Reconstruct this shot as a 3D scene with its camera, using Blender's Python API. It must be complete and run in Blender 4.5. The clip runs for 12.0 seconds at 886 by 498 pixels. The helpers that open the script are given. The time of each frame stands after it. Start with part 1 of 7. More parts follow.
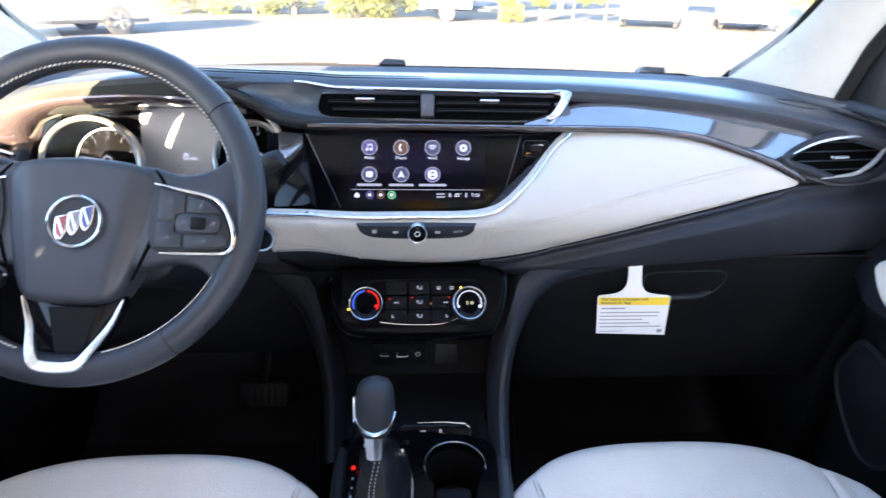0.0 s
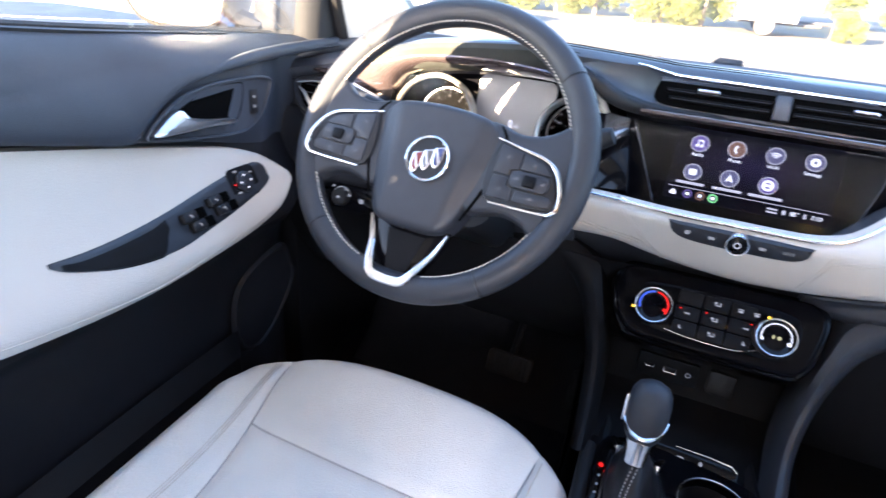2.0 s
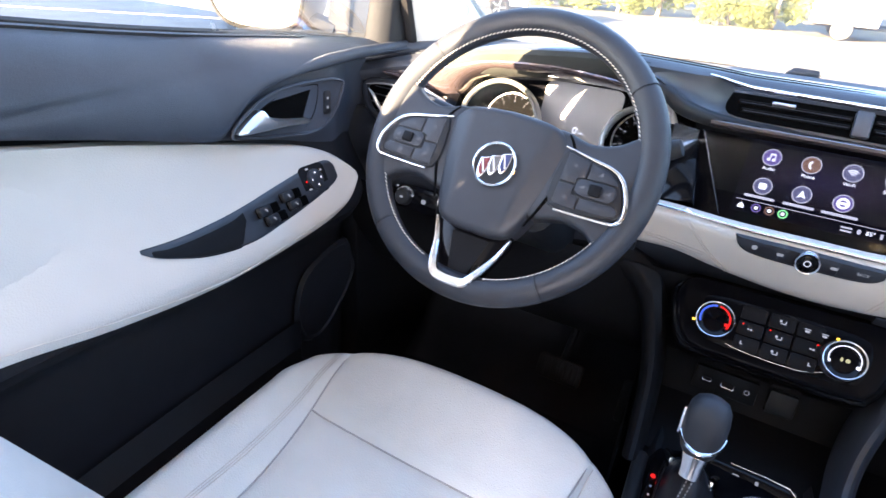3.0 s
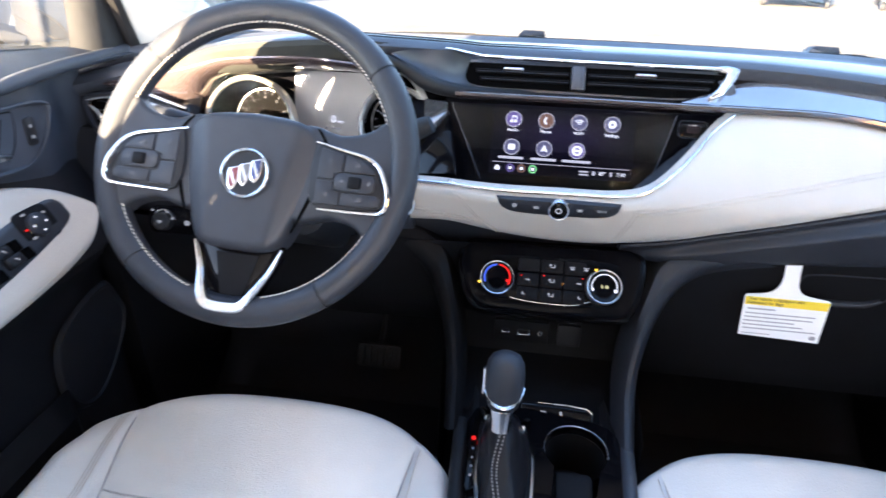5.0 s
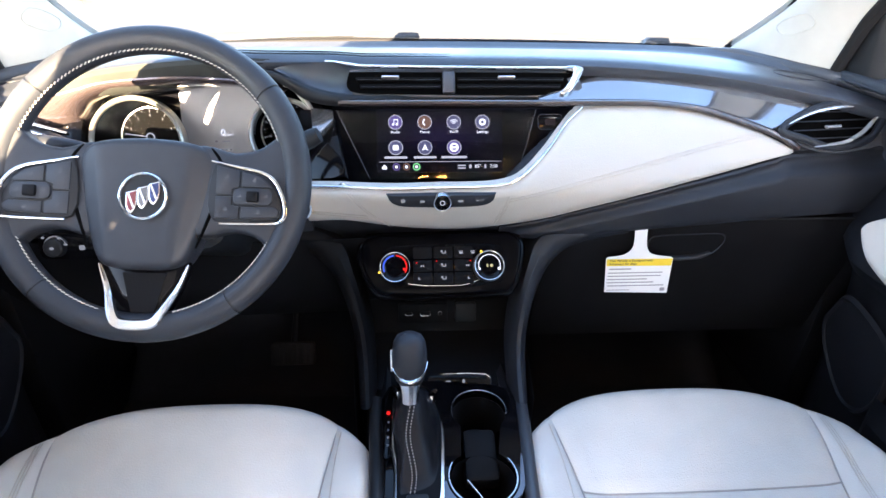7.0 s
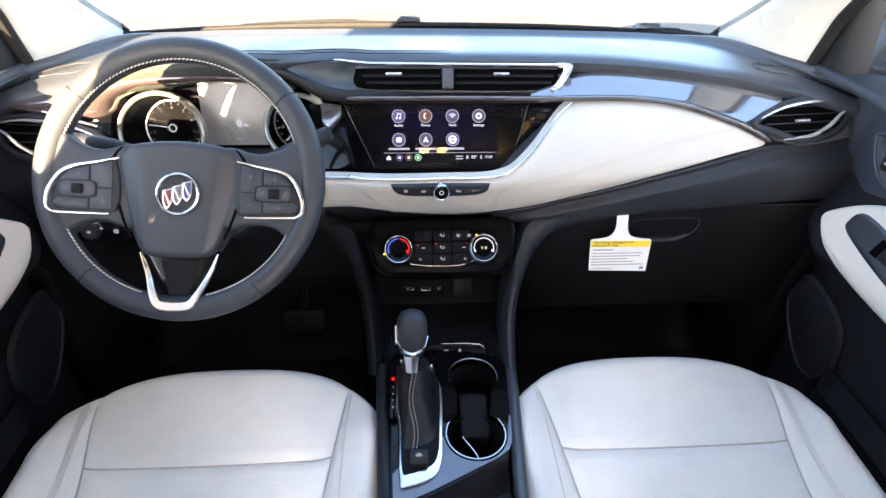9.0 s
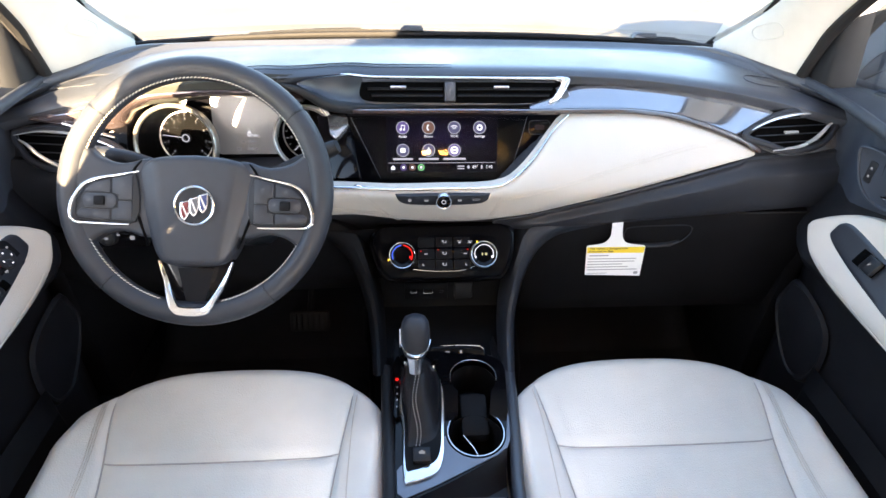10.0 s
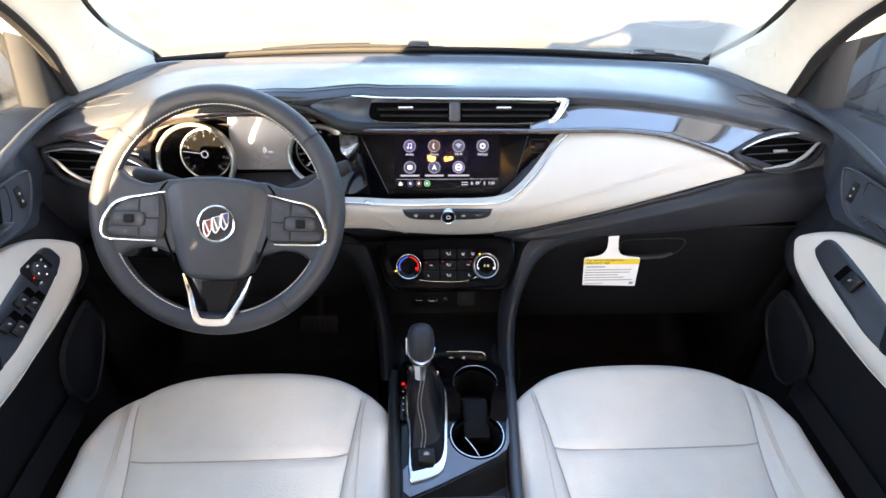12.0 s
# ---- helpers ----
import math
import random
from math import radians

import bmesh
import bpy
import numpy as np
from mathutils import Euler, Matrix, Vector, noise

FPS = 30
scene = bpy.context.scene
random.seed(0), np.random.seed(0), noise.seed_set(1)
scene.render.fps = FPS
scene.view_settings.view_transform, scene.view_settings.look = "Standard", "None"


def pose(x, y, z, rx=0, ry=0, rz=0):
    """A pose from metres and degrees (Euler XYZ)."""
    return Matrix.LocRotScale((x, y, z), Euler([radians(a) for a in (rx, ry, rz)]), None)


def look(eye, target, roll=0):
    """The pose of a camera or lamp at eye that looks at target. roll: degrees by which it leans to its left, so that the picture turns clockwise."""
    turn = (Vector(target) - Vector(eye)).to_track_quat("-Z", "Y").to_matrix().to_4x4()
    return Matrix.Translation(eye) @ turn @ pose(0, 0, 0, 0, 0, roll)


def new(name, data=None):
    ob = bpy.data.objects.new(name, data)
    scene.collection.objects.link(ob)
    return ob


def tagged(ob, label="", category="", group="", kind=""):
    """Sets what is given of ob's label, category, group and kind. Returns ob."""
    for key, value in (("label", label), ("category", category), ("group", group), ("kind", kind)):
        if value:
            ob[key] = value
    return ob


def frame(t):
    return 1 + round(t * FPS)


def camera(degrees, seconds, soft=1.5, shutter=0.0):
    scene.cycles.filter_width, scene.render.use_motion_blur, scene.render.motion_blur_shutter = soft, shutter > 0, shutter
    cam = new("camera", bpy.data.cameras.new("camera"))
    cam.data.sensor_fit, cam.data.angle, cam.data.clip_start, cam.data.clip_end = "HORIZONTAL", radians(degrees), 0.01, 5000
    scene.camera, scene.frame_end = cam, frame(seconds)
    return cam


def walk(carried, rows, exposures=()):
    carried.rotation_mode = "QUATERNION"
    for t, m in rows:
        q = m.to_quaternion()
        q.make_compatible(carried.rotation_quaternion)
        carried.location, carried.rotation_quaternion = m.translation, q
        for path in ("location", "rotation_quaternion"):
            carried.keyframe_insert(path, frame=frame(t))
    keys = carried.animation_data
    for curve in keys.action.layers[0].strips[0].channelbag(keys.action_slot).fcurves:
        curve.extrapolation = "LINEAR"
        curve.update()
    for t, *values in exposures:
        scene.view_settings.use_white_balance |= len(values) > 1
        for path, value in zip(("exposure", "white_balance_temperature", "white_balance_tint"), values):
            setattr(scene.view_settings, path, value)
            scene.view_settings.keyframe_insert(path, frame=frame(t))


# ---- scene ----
cam = camera(76.7, 12.0, shutter=0.5)
EXPO = 4.60
PATH = [
    (0, (-0.01, -0.042, 1.223), (0.109, 1.76, 0.364), 1.5),
    (0.5, (-0.027, -0.038, 1.207), (-0.056, 1.768, 0.346), 2.1),
    (1, (-0.051, -0.04, 1.197), (-0.268, 1.751, 0.333), 2.9),
    (1.5, (-0.07, -0.041, 1.191), (-0.535, 1.693, 0.31), 3.8),
    (2, (-0.085, -0.059, 1.193), (-0.771, 1.592, 0.297), 4.5),
    (2.5, (-0.096, -0.08, 1.202), (-0.918, 1.502, 0.295), 4.9),
    (2.7, (-0.097, -0.081, 1.202), (-0.95, 1.482, 0.292), 4.9),
    (4.3, (-0.077, -0.052, 1.212), (-0.54, 1.661, 0.288), 2.6),
    (4.5, (-0.074, -0.046, 1.212), (-0.468, 1.683, 0.287), 2.2),
    (5, (-0.062, -0.037, 1.212), (-0.281, 1.716, 0.276), 1.6),
    (5.5, (-0.049, -0.026, 1.21), (-0.08, 1.734, 0.26), 1.1),
    (6, (-0.05, -0.039, 1.217), (0.057, 1.713, 0.26), 0.8),
    (6.5, (-0.054, -0.072, 1.239), (0.065, 1.676, 0.274), 0.8),
    (7, (-0.047, -0.1, 1.255), (0.072, 1.645, 0.285), 0.9),
    (8.8, (-0.046, -0.146, 1.338), (0.069, 1.509, 0.22), 1.1),
    (9, (-0.05, -0.153, 1.336), (0.067, 1.511, 0.233), 1.2),
    (9.5, (-0.051, -0.164, 1.356), (0.063, 1.494, 0.243), 1.2),
    (10, (-0.054, -0.175, 1.374), (0.06, 1.479, 0.255), 1.3),
    (10.5, (-0.056, -0.186, 1.388), (0.054, 1.466, 0.266), 1.3),
    (11, (-0.05, -0.19, 1.4), (0.061, 1.458, 0.273), 1.4),
    (11.5, (-0.053, -0.201, 1.412), (0.056, 1.447, 0.285), 1.3),
    (12, (-0.056, -0.203, 1.428), (0.041, 1.443, 0.296), 1.3),
]
walk(cam, [(t, look(eye, target, roll)) for t, eye, target, roll in PATH], exposures=[(0.0, EXPO, 5720, 15), (1.0, EXPO + 0.17, 5740, 16), (2.5, EXPO + 0.24, 5900, 18), (4.5, EXPO + 0.17, 5960, 16), (7.0, EXPO + 0.08, 6060, 15), (9.0, EXPO + 0.14, 6420, 14), (12.0, EXPO + 0.08, 6700, 14)])

# ---- world, sun ----
SUN_EL, SUN_AZ = 13.0, 26.5          # height; degrees by which the light heads to the car's right
world = bpy.data.worlds.new("world")
scene.world = world
world.use_nodes = True
wn = world.node_tree.nodes
sky = wn.new("ShaderNodeTexSky")
sky.sky_type, sky.sun_disc = "NISHITA", False
sky.sun_elevation, sky.sun_rotation = radians(SUN_EL), radians(180 + SUN_AZ)
wn["Background"].inputs[1].default_value = 0.095
world.node_tree.links.new(sky.outputs[0], wn["Background"].inputs[0])
sun_data = bpy.data.lights.new("sun", "SUN")
sun_data.energy, sun_data.angle, sun_data.color = 5.0, radians(0.5), (1.0, 0.74, 0.41)
sun = new("sun", sun_data)
sun_way = Vector((math.sin(radians(SUN_AZ)) * math.cos(radians(SUN_EL)), math.cos(radians(SUN_AZ)) * math.cos(radians(SUN_EL)), -math.sin(radians(SUN_EL))))
sun.matrix_world = look(Vector((0, 0, 8)) - sun_way, (0, 0, 8))

# area lamps added behind the camera stand in for daylight by rear door windows
for s in (-1, 1):
    ld = bpy.data.lights.new("rear_window_light", "AREA")
    ld.shape, ld.size, ld.size_y, ld.energy, ld.color = "RECTANGLE", 0.85, 0.36, 3.1 if s > 0 else 2.7, (1.0, 0.95, 0.90)
    new("rear_window_light", ld).matrix_world = look((s * 0.655, -0.85, 1.27), (0, -0.85 + 0.45, 0.95))


# ---- materials ----
def mat(name, base, rough=0.5, metal=0.0, var=0.12, scale=40.0, bump=0.0, bump_scale=600.0, coat=0.0, spec=0.5, emit=None, power=0.0, rough_var=0.08):
    """A procedural surface: colour and roughness drift at two scales, fine grain as bump."""
    m = bpy.data.materials.new(name)
    m.use_nodes = True
    nt = m.node_tree
    b = nt.nodes["Principled BSDF"]
    b.inputs["Metallic"].default_value = metal
    b.inputs["Specular IOR Level"].default_value = spec
    b.inputs["Coat Weight"].default_value = coat
    b.inputs["Coat Roughness"].default_value = 0.05
    co = nt.nodes.new("ShaderNodeTexCoord")
    n1 = nt.nodes.new("ShaderNodeTexNoise")
    n1.inputs["Scale"].default_value, n1.inputs["Detail"].default_value = scale, 6.0
    n2 = nt.nodes.new("ShaderNodeTexNoise")
    n2.inputs["Scale"].default_value, n2.inputs["Detail"].default_value = scale * 0.13, 3.0
    add = nt.nodes.new("ShaderNodeMath")
    add.operation = "ADD"
    for n in (n1, n2):
        nt.links.new(co.outputs["Object"], n.inputs["Vector"])
    nt.links.new(n1.outputs["Fac"], add.inputs[0])
    nt.links.new(n2.outputs["Fac"], add.inputs[1])
    mr = nt.nodes.new("ShaderNodeMapRange")
    mr.inputs["From Min"].default_value, mr.inputs["From Max"].default_value = 0.7, 1.3
    mr.inputs["To Min"].default_value, mr.inputs["To Max"].default_value = 1 - var, 1 + var
    nt.links.new(add.outputs[0], mr.inputs["Value"])
    mul = nt.nodes.new("ShaderNodeVectorMath")
    mul.operation = "SCALE"
    mul.inputs[0].default_value = base
    nt.links.new(mr.outputs[0], mul.inputs["Scale"])
    nt.links.new(mul.outputs[0], b.inputs["Base Color"])
    rr = nt.nodes.new("ShaderNodeMapRange")
    rr.inputs["From Min"].default_value, rr.inputs["From Max"].default_value = 0.35, 0.65
    rr.inputs["To Min"].default_value, rr.inputs["To Max"].default_value = max(rough - rough_var, 0.02), min(rough + rough_var, 1)
    nt.links.new(n2.outputs["Fac"], rr.inputs["Value"])
    nt.links.new(rr.outputs[0], b.inputs["Roughness"])
    if bump:
        v = nt.nodes.new("ShaderNodeTexVoronoi")
        v.inputs["Scale"].default_value = bump_scale
        nt.links.new(co.outputs["Object"], v.inputs["Vector"])
        bp = nt.nodes.new("ShaderNodeBump")
        bp.inputs["Strength"].default_value, bp.inputs["Distance"].default_value = bump, 0.0006
        nt.links.new(v.outputs["Distance"], bp.inputs["Height"])
        nt.links.new(bp.outputs[0], b.inputs["Normal"])
    if emit:
        b.inputs["Emission Color"].default_value = (*emit, 1)
        b.inputs["Emission Strength"].default_value = power
    return m


def glass_mat(name, tint, gloss=1.0):
    """A thin clear pane: see-through, with mirror gloss by Fresnel."""
    m = bpy.data.materials.new(name)
    m.use_nodes = True
    nt = m.node_tree
    nt.nodes.clear()
    out, mix = nt.nodes.new("ShaderNodeOutputMaterial"), nt.nodes.new("ShaderNodeMixShader")
    tr, gl, fr, k = nt.nodes.new("ShaderNodeBsdfTransparent"), nt.nodes.new("ShaderNodeBsdfGlossy"), nt.nodes.new("ShaderNodeFresnel"), nt.nodes.new("ShaderNodeMath")
    tr.inputs[0].default_value, gl.inputs["Roughness"].default_value = (*tint, 1), 0.02
    fr.inputs["IOR"].default_value, k.operation, k.inputs[1].default_value = 1.45, "MULTIPLY", gloss
    nt.links.new(fr.outputs[0], k.inputs[0])
    nt.links.new(k.outputs[0], mix.inputs[0])
    nt.links.new(tr.outputs[0], mix.inputs[1])
    nt.links.new(gl.outputs[0], mix.inputs[2])
    nt.links.new(mix.outputs[0], out.inputs[0])
    return m


M_PAD = mat("soft_dash_pad", (0.031, 0.035, 0.045), 0.36, spec=0.6, bump=0.35, bump_scale=900, scale=25)
M_DOORPAD = mat("soft_door_pad", (0.030, 0.036, 0.049), 0.55, spec=0.28, bump=0.35, bump_scale=900, scale=25)
M_DARK = mat("black_grained_plastic", (0.011, 0.012, 0.0145), 0.5, bump=0.2, bump_scale=1600, spec=0.25)
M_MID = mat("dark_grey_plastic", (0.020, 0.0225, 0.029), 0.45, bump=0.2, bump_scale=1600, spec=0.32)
# black plastic; also puts shade into the left stack leg, knee panel, grip hollow
M_SHADOW = mat("black_plastic_and_shade", (0.0058, 0.006, 0.0072), 0.6, bump=0.2, spec=0.10)
M_LEATHER = mat("dark_leather", (0.0205, 0.0228, 0.0290), 0.45, bump=0.25, bump_scale=1500, scale=60, spec=0.33)
M_BOOT = mat("black_leather", (0.010, 0.010, 0.0125), 0.45, bump=0.3, bump_scale=1300, spec=0.25)
M_CREAM = mat("cream_leatherette", (0.495, 0.468, 0.425), 0.62, bump=0.4, bump_scale=600, var=0.02, scale=30, spec=0.25, rough_var=0.03)
M_SEAT = mat("pale_grey_seat_leatherette", (0.615, 0.598, 0.565), 0.75, bump=0.5, bump_scale=520, var=0.04, scale=22, spec=0.2)
M_FABRIC = mat("pale_pillar_fabric", (0.50, 0.495, 0.465), 0.85, bump=0.4, bump_scale=900, var=0.04)
M_GLOSS = mat("brown_grey_gloss_trim", (0.13, 0.10, 0.105), 0.10, 0.6, coat=1.0, spec=0.8, var=0.1, scale=300, rough_var=0.04)
M_PIANO = mat("piano_black", (0.003, 0.003, 0.004), 0.06, spec=0.15, rough_var=0.03)
M_SCREENBLACK = mat("black_screen_glass", (0.002, 0.002, 0.003), 0.08, spec=0.05, rough_var=0.03)
M_CHROME = mat("chrome", (0.66, 0.66, 0.68), 0.17, 1.0, var=0.03, rough_var=0.05)
M_SATIN = mat("satin_silver", (0.62, 0.62, 0.65), 0.28, 1.0, var=0.04)
M_DIALRIM = mat("dull_silver_rim", (0.55, 0.53, 0.49), 0.38, 0.75, var=0.04)
# dial black, also stands in for shade in vents, wells and gaps
M_VOID = mat("matt_black_dial_and_shade", (0.0022, 0.0022, 0.0024), 0.9, spec=0.02)
M_BRIGHT = mat("bright_silver_trim", (0.80, 0.80, 0.82), 0.22, 0.7, var=0.03)
M_STITCH = mat("pale_stitching", (0.32, 0.31, 0.30), 0.8, bump=0.3)
M_CSTITCH = mat("cream_stitching", (0.50, 0.46, 0.41), 0.8, bump=0.3)
M_SEAM = mat("shaded_seam", (0.34, 0.325, 0.31), 0.8)
M_CARPET = mat("black_carpet", (0.018, 0.018, 0.021), 0.95, bump=0.8, bump_scale=500, spec=0.05)
M_RUBBER = mat("black_rubber", (0.010, 0.010, 0.011), 0.7, spec=0.2)
M_WHITE = mat("white_card", (0.80, 0.80, 0.80), 0.6, var=0.03)
M_YELLOW = mat("yellow_print", (0.85, 0.62, 0.04), 0.6, var=0.04)
M_PRINT = mat("grey_print", (0.30, 0.30, 0.32), 0.7)
M_INK = mat("black_print", (0.03, 0.03, 0.03), 0.7)
M_HEAD = mat("pale_headliner", (0.60, 0.58, 0.53), 0.9, bump=0.3, bump_scale=900)
M_PAINT = mat("pearl_white_car_paint", (0.70, 0.69, 0.66), 0.25, coat=1.0, var=0.03)
M_GLASS = glass_mat("window_glass", (0.93, 0.95, 0.94), 0.6)
M_LENS = glass_mat("gauge_lens", (0.96, 0.96, 0.97), 0.08)
M_COVER = glass_mat("screen_cover_glass", (0.98, 0.98, 0.99), 0.40)
M_PRIVACY = glass_mat("privacy_glass", (0.22, 0.20, 0.17), 1.0)
M_MIRROR = mat("mirror_glass", (0.85, 0.87, 0.88), 0.02, 1.0, var=0.01, rough_var=0.01)
M_SILVER_PANEL = mat("gunmetal_console_panel", (0.13, 0.135, 0.155), 0.32, 0.6, var=0.05)


def glow(name, colour, power):
    return mat(name, tuple(0.05 * c for c in colour), 0.5, spec=0.05, emit=colour, power=power * 0.068, var=0.02)


G_WHITE = glow("lit_white_print", (0.9, 0.92, 1.0), 0.9)
G_DIM = glow("dim_white_print", (0.75, 0.78, 0.85), 0.20)
G_SOFT = glow("soft_white_print", (0.8, 0.82, 0.9), 0.42)
G_DIMKEY = glow("dim_key_print", (0.8, 0.82, 0.9), 0.30)
G_LINE = glow("lit_grey_line", (0.7, 0.7, 0.8), 0.5)
G_PURPLE = glow("lit_purple", (0.20, 0.15, 0.42), 0.45)
G_BROWN = glow("lit_brown", (0.30, 0.17, 0.13), 0.40)
G_BLUE_GREY = glow("lit_slate", (0.17, 0.17, 0.30), 0.42)
G_AMBER = glow("amber_light", (1.0, 0.55, 0.05), 1.6)
G_RED = glow("red_light", (1.0, 0.02, 0.015), 0.65)
G_BLUE = glow("blue_light", (0.08, 0.16, 0.90), 0.6)
G_GREEN = glow("green_light", (0.25, 0.75, 0.30), 0.7)
G_SCREEN = glow("lit_display", (0.010, 0.0065, 0.028), 0.40)
# the display's wallpaper: violet in the middle, nearly black towards its edges
wall_nt = G_SCREEN.node_tree
wall_co, wall_mp, wall_gr, wall_rp = wall_nt.nodes.new("ShaderNodeTexCoord"), wall_nt.nodes.new("ShaderNodeMapping"), wall_nt.nodes.new("ShaderNodeTexGradient"), wall_nt.nodes.new("ShaderNodeValToRGB")
wall_mp.inputs["Location"].default_value, wall_mp.inputs["Scale"].default_value = (-0.95, -1.15, -1.2), (1.9, 1.9, 2.0)
wall_gr.gradient_type = "SPHERICAL"
wall_rp.color_ramp.elements[0].color, wall_rp.color_ramp.elements[1].color = (0.002, 0.002, 0.006, 1), (0.016, 0.0105, 0.046, 1)
for src, dst in ((wall_co.outputs["Generated"], wall_mp.inputs[0]), (wall_mp.outputs[0], wall_gr.inputs[0]), (wall_gr.outputs[1], wall_rp.inputs[0]), (wall_rp.outputs[0], wall_nt.nodes["Principled BSDF"].inputs["Emission Color"])):
    wall_nt.links.new(src, dst)
# haze reflected off the lens, put into a grey base and faint glow
G_CLUSTER = mat("display_with_lens_haze", (0.11, 0.11, 0.11), 0.38, spec=1.0, emit=(0.5, 0.5, 0.52), power=0.006, var=0.04)


# ---- mesh helpers ----
def thing(name, at, label, category, group="", kind=""):
    ob = new(name)
    ob.matrix_basis = Matrix.Translation(at)
    ob.empty_display_size = 0.05
    return tagged(ob, label, category, group, kind)


def part(name, bm, material, parent, label="", smooth=True, kind=""):
    """Links a bmesh in world space as one mesh under a thing or a part."""
    bmesh.ops.recalc_face_normals(bm, faces=bm.faces)
    me = bpy.data.meshes.new(name)
    bm.to_mesh(me)
    bm.free()
    if smooth:
        me.polygons.foreach_set("use_smooth", [True] * len(me.polygons))
        me.set_sharp_from_angle(angle=radians(38))
    me.materials.append(material)
    ob = new(name, me)
    if parent:
        ob.parent = parent
        if parent.type == "EMPTY":
            ob.matrix_parent_inverse = parent.matrix_basis.inverted()
    return tagged(ob, label, kind=kind)


def hermite(xs, ys, x):
    """Smooth curve through (xs, ys)."""
    x = min(max(x, xs[0]), xs[-1])
    i = 0
    while i < len(xs) - 2 and x > xs[i + 1]:
        i += 1

    def slope(k):
        a, b = max(k - 1, 0), min(k + 1, len(xs) - 1)
        return (ys[b] - ys[a]) / (xs[b] - xs[a])
    h = xs[i + 1] - xs[i]
    u = (x - xs[i]) / h
    return (2 * u**3 - 3 * u * u + 1) * ys[i] + (u**3 - 2 * u * u + u) * h * slope(i) + (3 * u * u - 2 * u**3) * ys[i + 1] + (u**3 - u * u) * h * slope(i + 1)


def curve(points, n=6, closed=False):
    """Catmull-Rom points through the given ones."""
    pts = [Vector(p) for p in points]
    k = len(pts)
    out = []
    for i in range(k if closed else k - 1):
        if closed:
            p0, p1, p2, p3 = pts[i - 1], pts[i], pts[(i + 1) % k], pts[(i + 2) % k]
        else:
            p0, p1, p2, p3 = pts[max(i - 1, 0)], pts[i], pts[i + 1], pts[min(i + 2, k - 1)]
        for j in range(n):
            t = j / n
            out.append(0.5 * (2 * p1 + (p2 - p0) * t + (2 * p0 - 5 * p1 + 4 * p2 - p3) * t * t + (3 * p1 - p0 - 3 * p2 + p3) * t**3))
    if not closed:
        out.append(pts[-1])
    return out


def sheet(rows, close_v=False, cap=False):
    """A bmesh skin over rows of points, all of one length."""
    bm = bmesh.new()
    vs = [[bm.verts.new(p) for p in r] for r in rows]
    n = len(rows[0])
    for a, b in zip(vs, vs[1:]):
        for j in range(n if close_v else n - 1):
            bm.faces.new((a[j], a[(j + 1) % n], b[(j + 1) % n], b[j]))
    if cap:
        bm.faces.new(list(reversed(vs[0])))
        bm.faces.new(vs[-1])
    return bm


def tube(path, r, seg=8, closed=False, flat=1.0, up=None):
    """A round or flattened rod along a path; r: a number or one for each point."""
    pts = [Vector(p) for p in path]
    k = len(pts)
    rows = []
    ref = Vector(up) if up else None
    if not ref and closed:
        ref = sum(((a - pts[0]).cross(b - pts[0]) for a, b in zip(pts, pts[1:])), Vector()).normalized()
    elif not ref:
        ref = Vector((0, 0, 1)) if max(abs((b - a).normalized().z) for a, b in zip(pts, pts[1:])) < 0.9 else Vector((0, 1, 0)) if max(abs((b - a).normalized().y) for a, b in zip(pts, pts[1:])) < 0.9 else Vector((1, 0, 0))
    for i, p in enumerate(pts):
        a, b = pts[i - 1] if (i or closed) else p, pts[(i + 1) % k] if (i < k - 1 or closed) else p
        d = (b - a).normalized()
        side = d.cross(ref).normalized()
        nor = side.cross(d).normalized()
        rad = r[i] if isinstance(r, (list, tuple)) else r
        rows.append([p + side * rad * math.cos(2 * math.pi * j / seg) + nor * rad * flat * math.sin(2 * math.pi * j / seg) for j in range(seg)])
    if closed:
        rows.append(rows[0])
        bm = sheet(rows, close_v=True)
        bmesh.ops.remove_doubles(bm, verts=bm.verts, dist=1e-6)
        return bm
    return sheet(rows, close_v=True, cap=True)


def plate(outline, m, depth, bevel=0.0, segments=2):
    """A slab: the outline lies in m's xy plane as its front face, the slab goes back along -z."""
    bm = bmesh.new()
    f = bm.faces.new([bm.verts.new((p[0], p[1], 0)) for p in outline])
    if f.normal.z < 0 or f.calc_area() and sum((outline[i - 1][0] - p[0]) * (outline[i - 1][1] + p[1]) for i, p in enumerate(outline)) < 0:
        bmesh.ops.reverse_faces(bm, faces=[f])
    front = list(f.edges)
    ext = bmesh.ops.extrude_face_region(bm, geom=[f])
    moved = [v for v in ext["geom"] if isinstance(v, bmesh.types.BMVert)]
    bmesh.ops.translate(bm, verts=moved, vec=(0, 0, -depth))
    if bevel:
        edges = [e for e in bm.edges if all(abs(v.co.z) < 1e-7 for v in e.verts)]
        bmesh.ops.bevel(bm, geom=edges, offset=bevel, segments=segments, profile=0.5, affect="EDGES")
    bm.transform(m)
    return bm


def lathe(profile, m, seg=32):
    """Turns (radius, height) pairs round m's z axis."""
    rows = [[m @ Vector((r * math.cos(2 * math.pi * j / seg), r * math.sin(2 * math.pi * j / seg), h)) for j in range(seg)] for r, h in profile]
    if profile[0][0] > 0.003 and profile[-1][0] > 0.003:
        bm = sheet(rows + [rows[0]], close_v=True)
        bmesh.ops.remove_doubles(bm, verts=bm.verts, dist=1e-6)
        return bm
    return sheet(rows, close_v=True, cap=True)


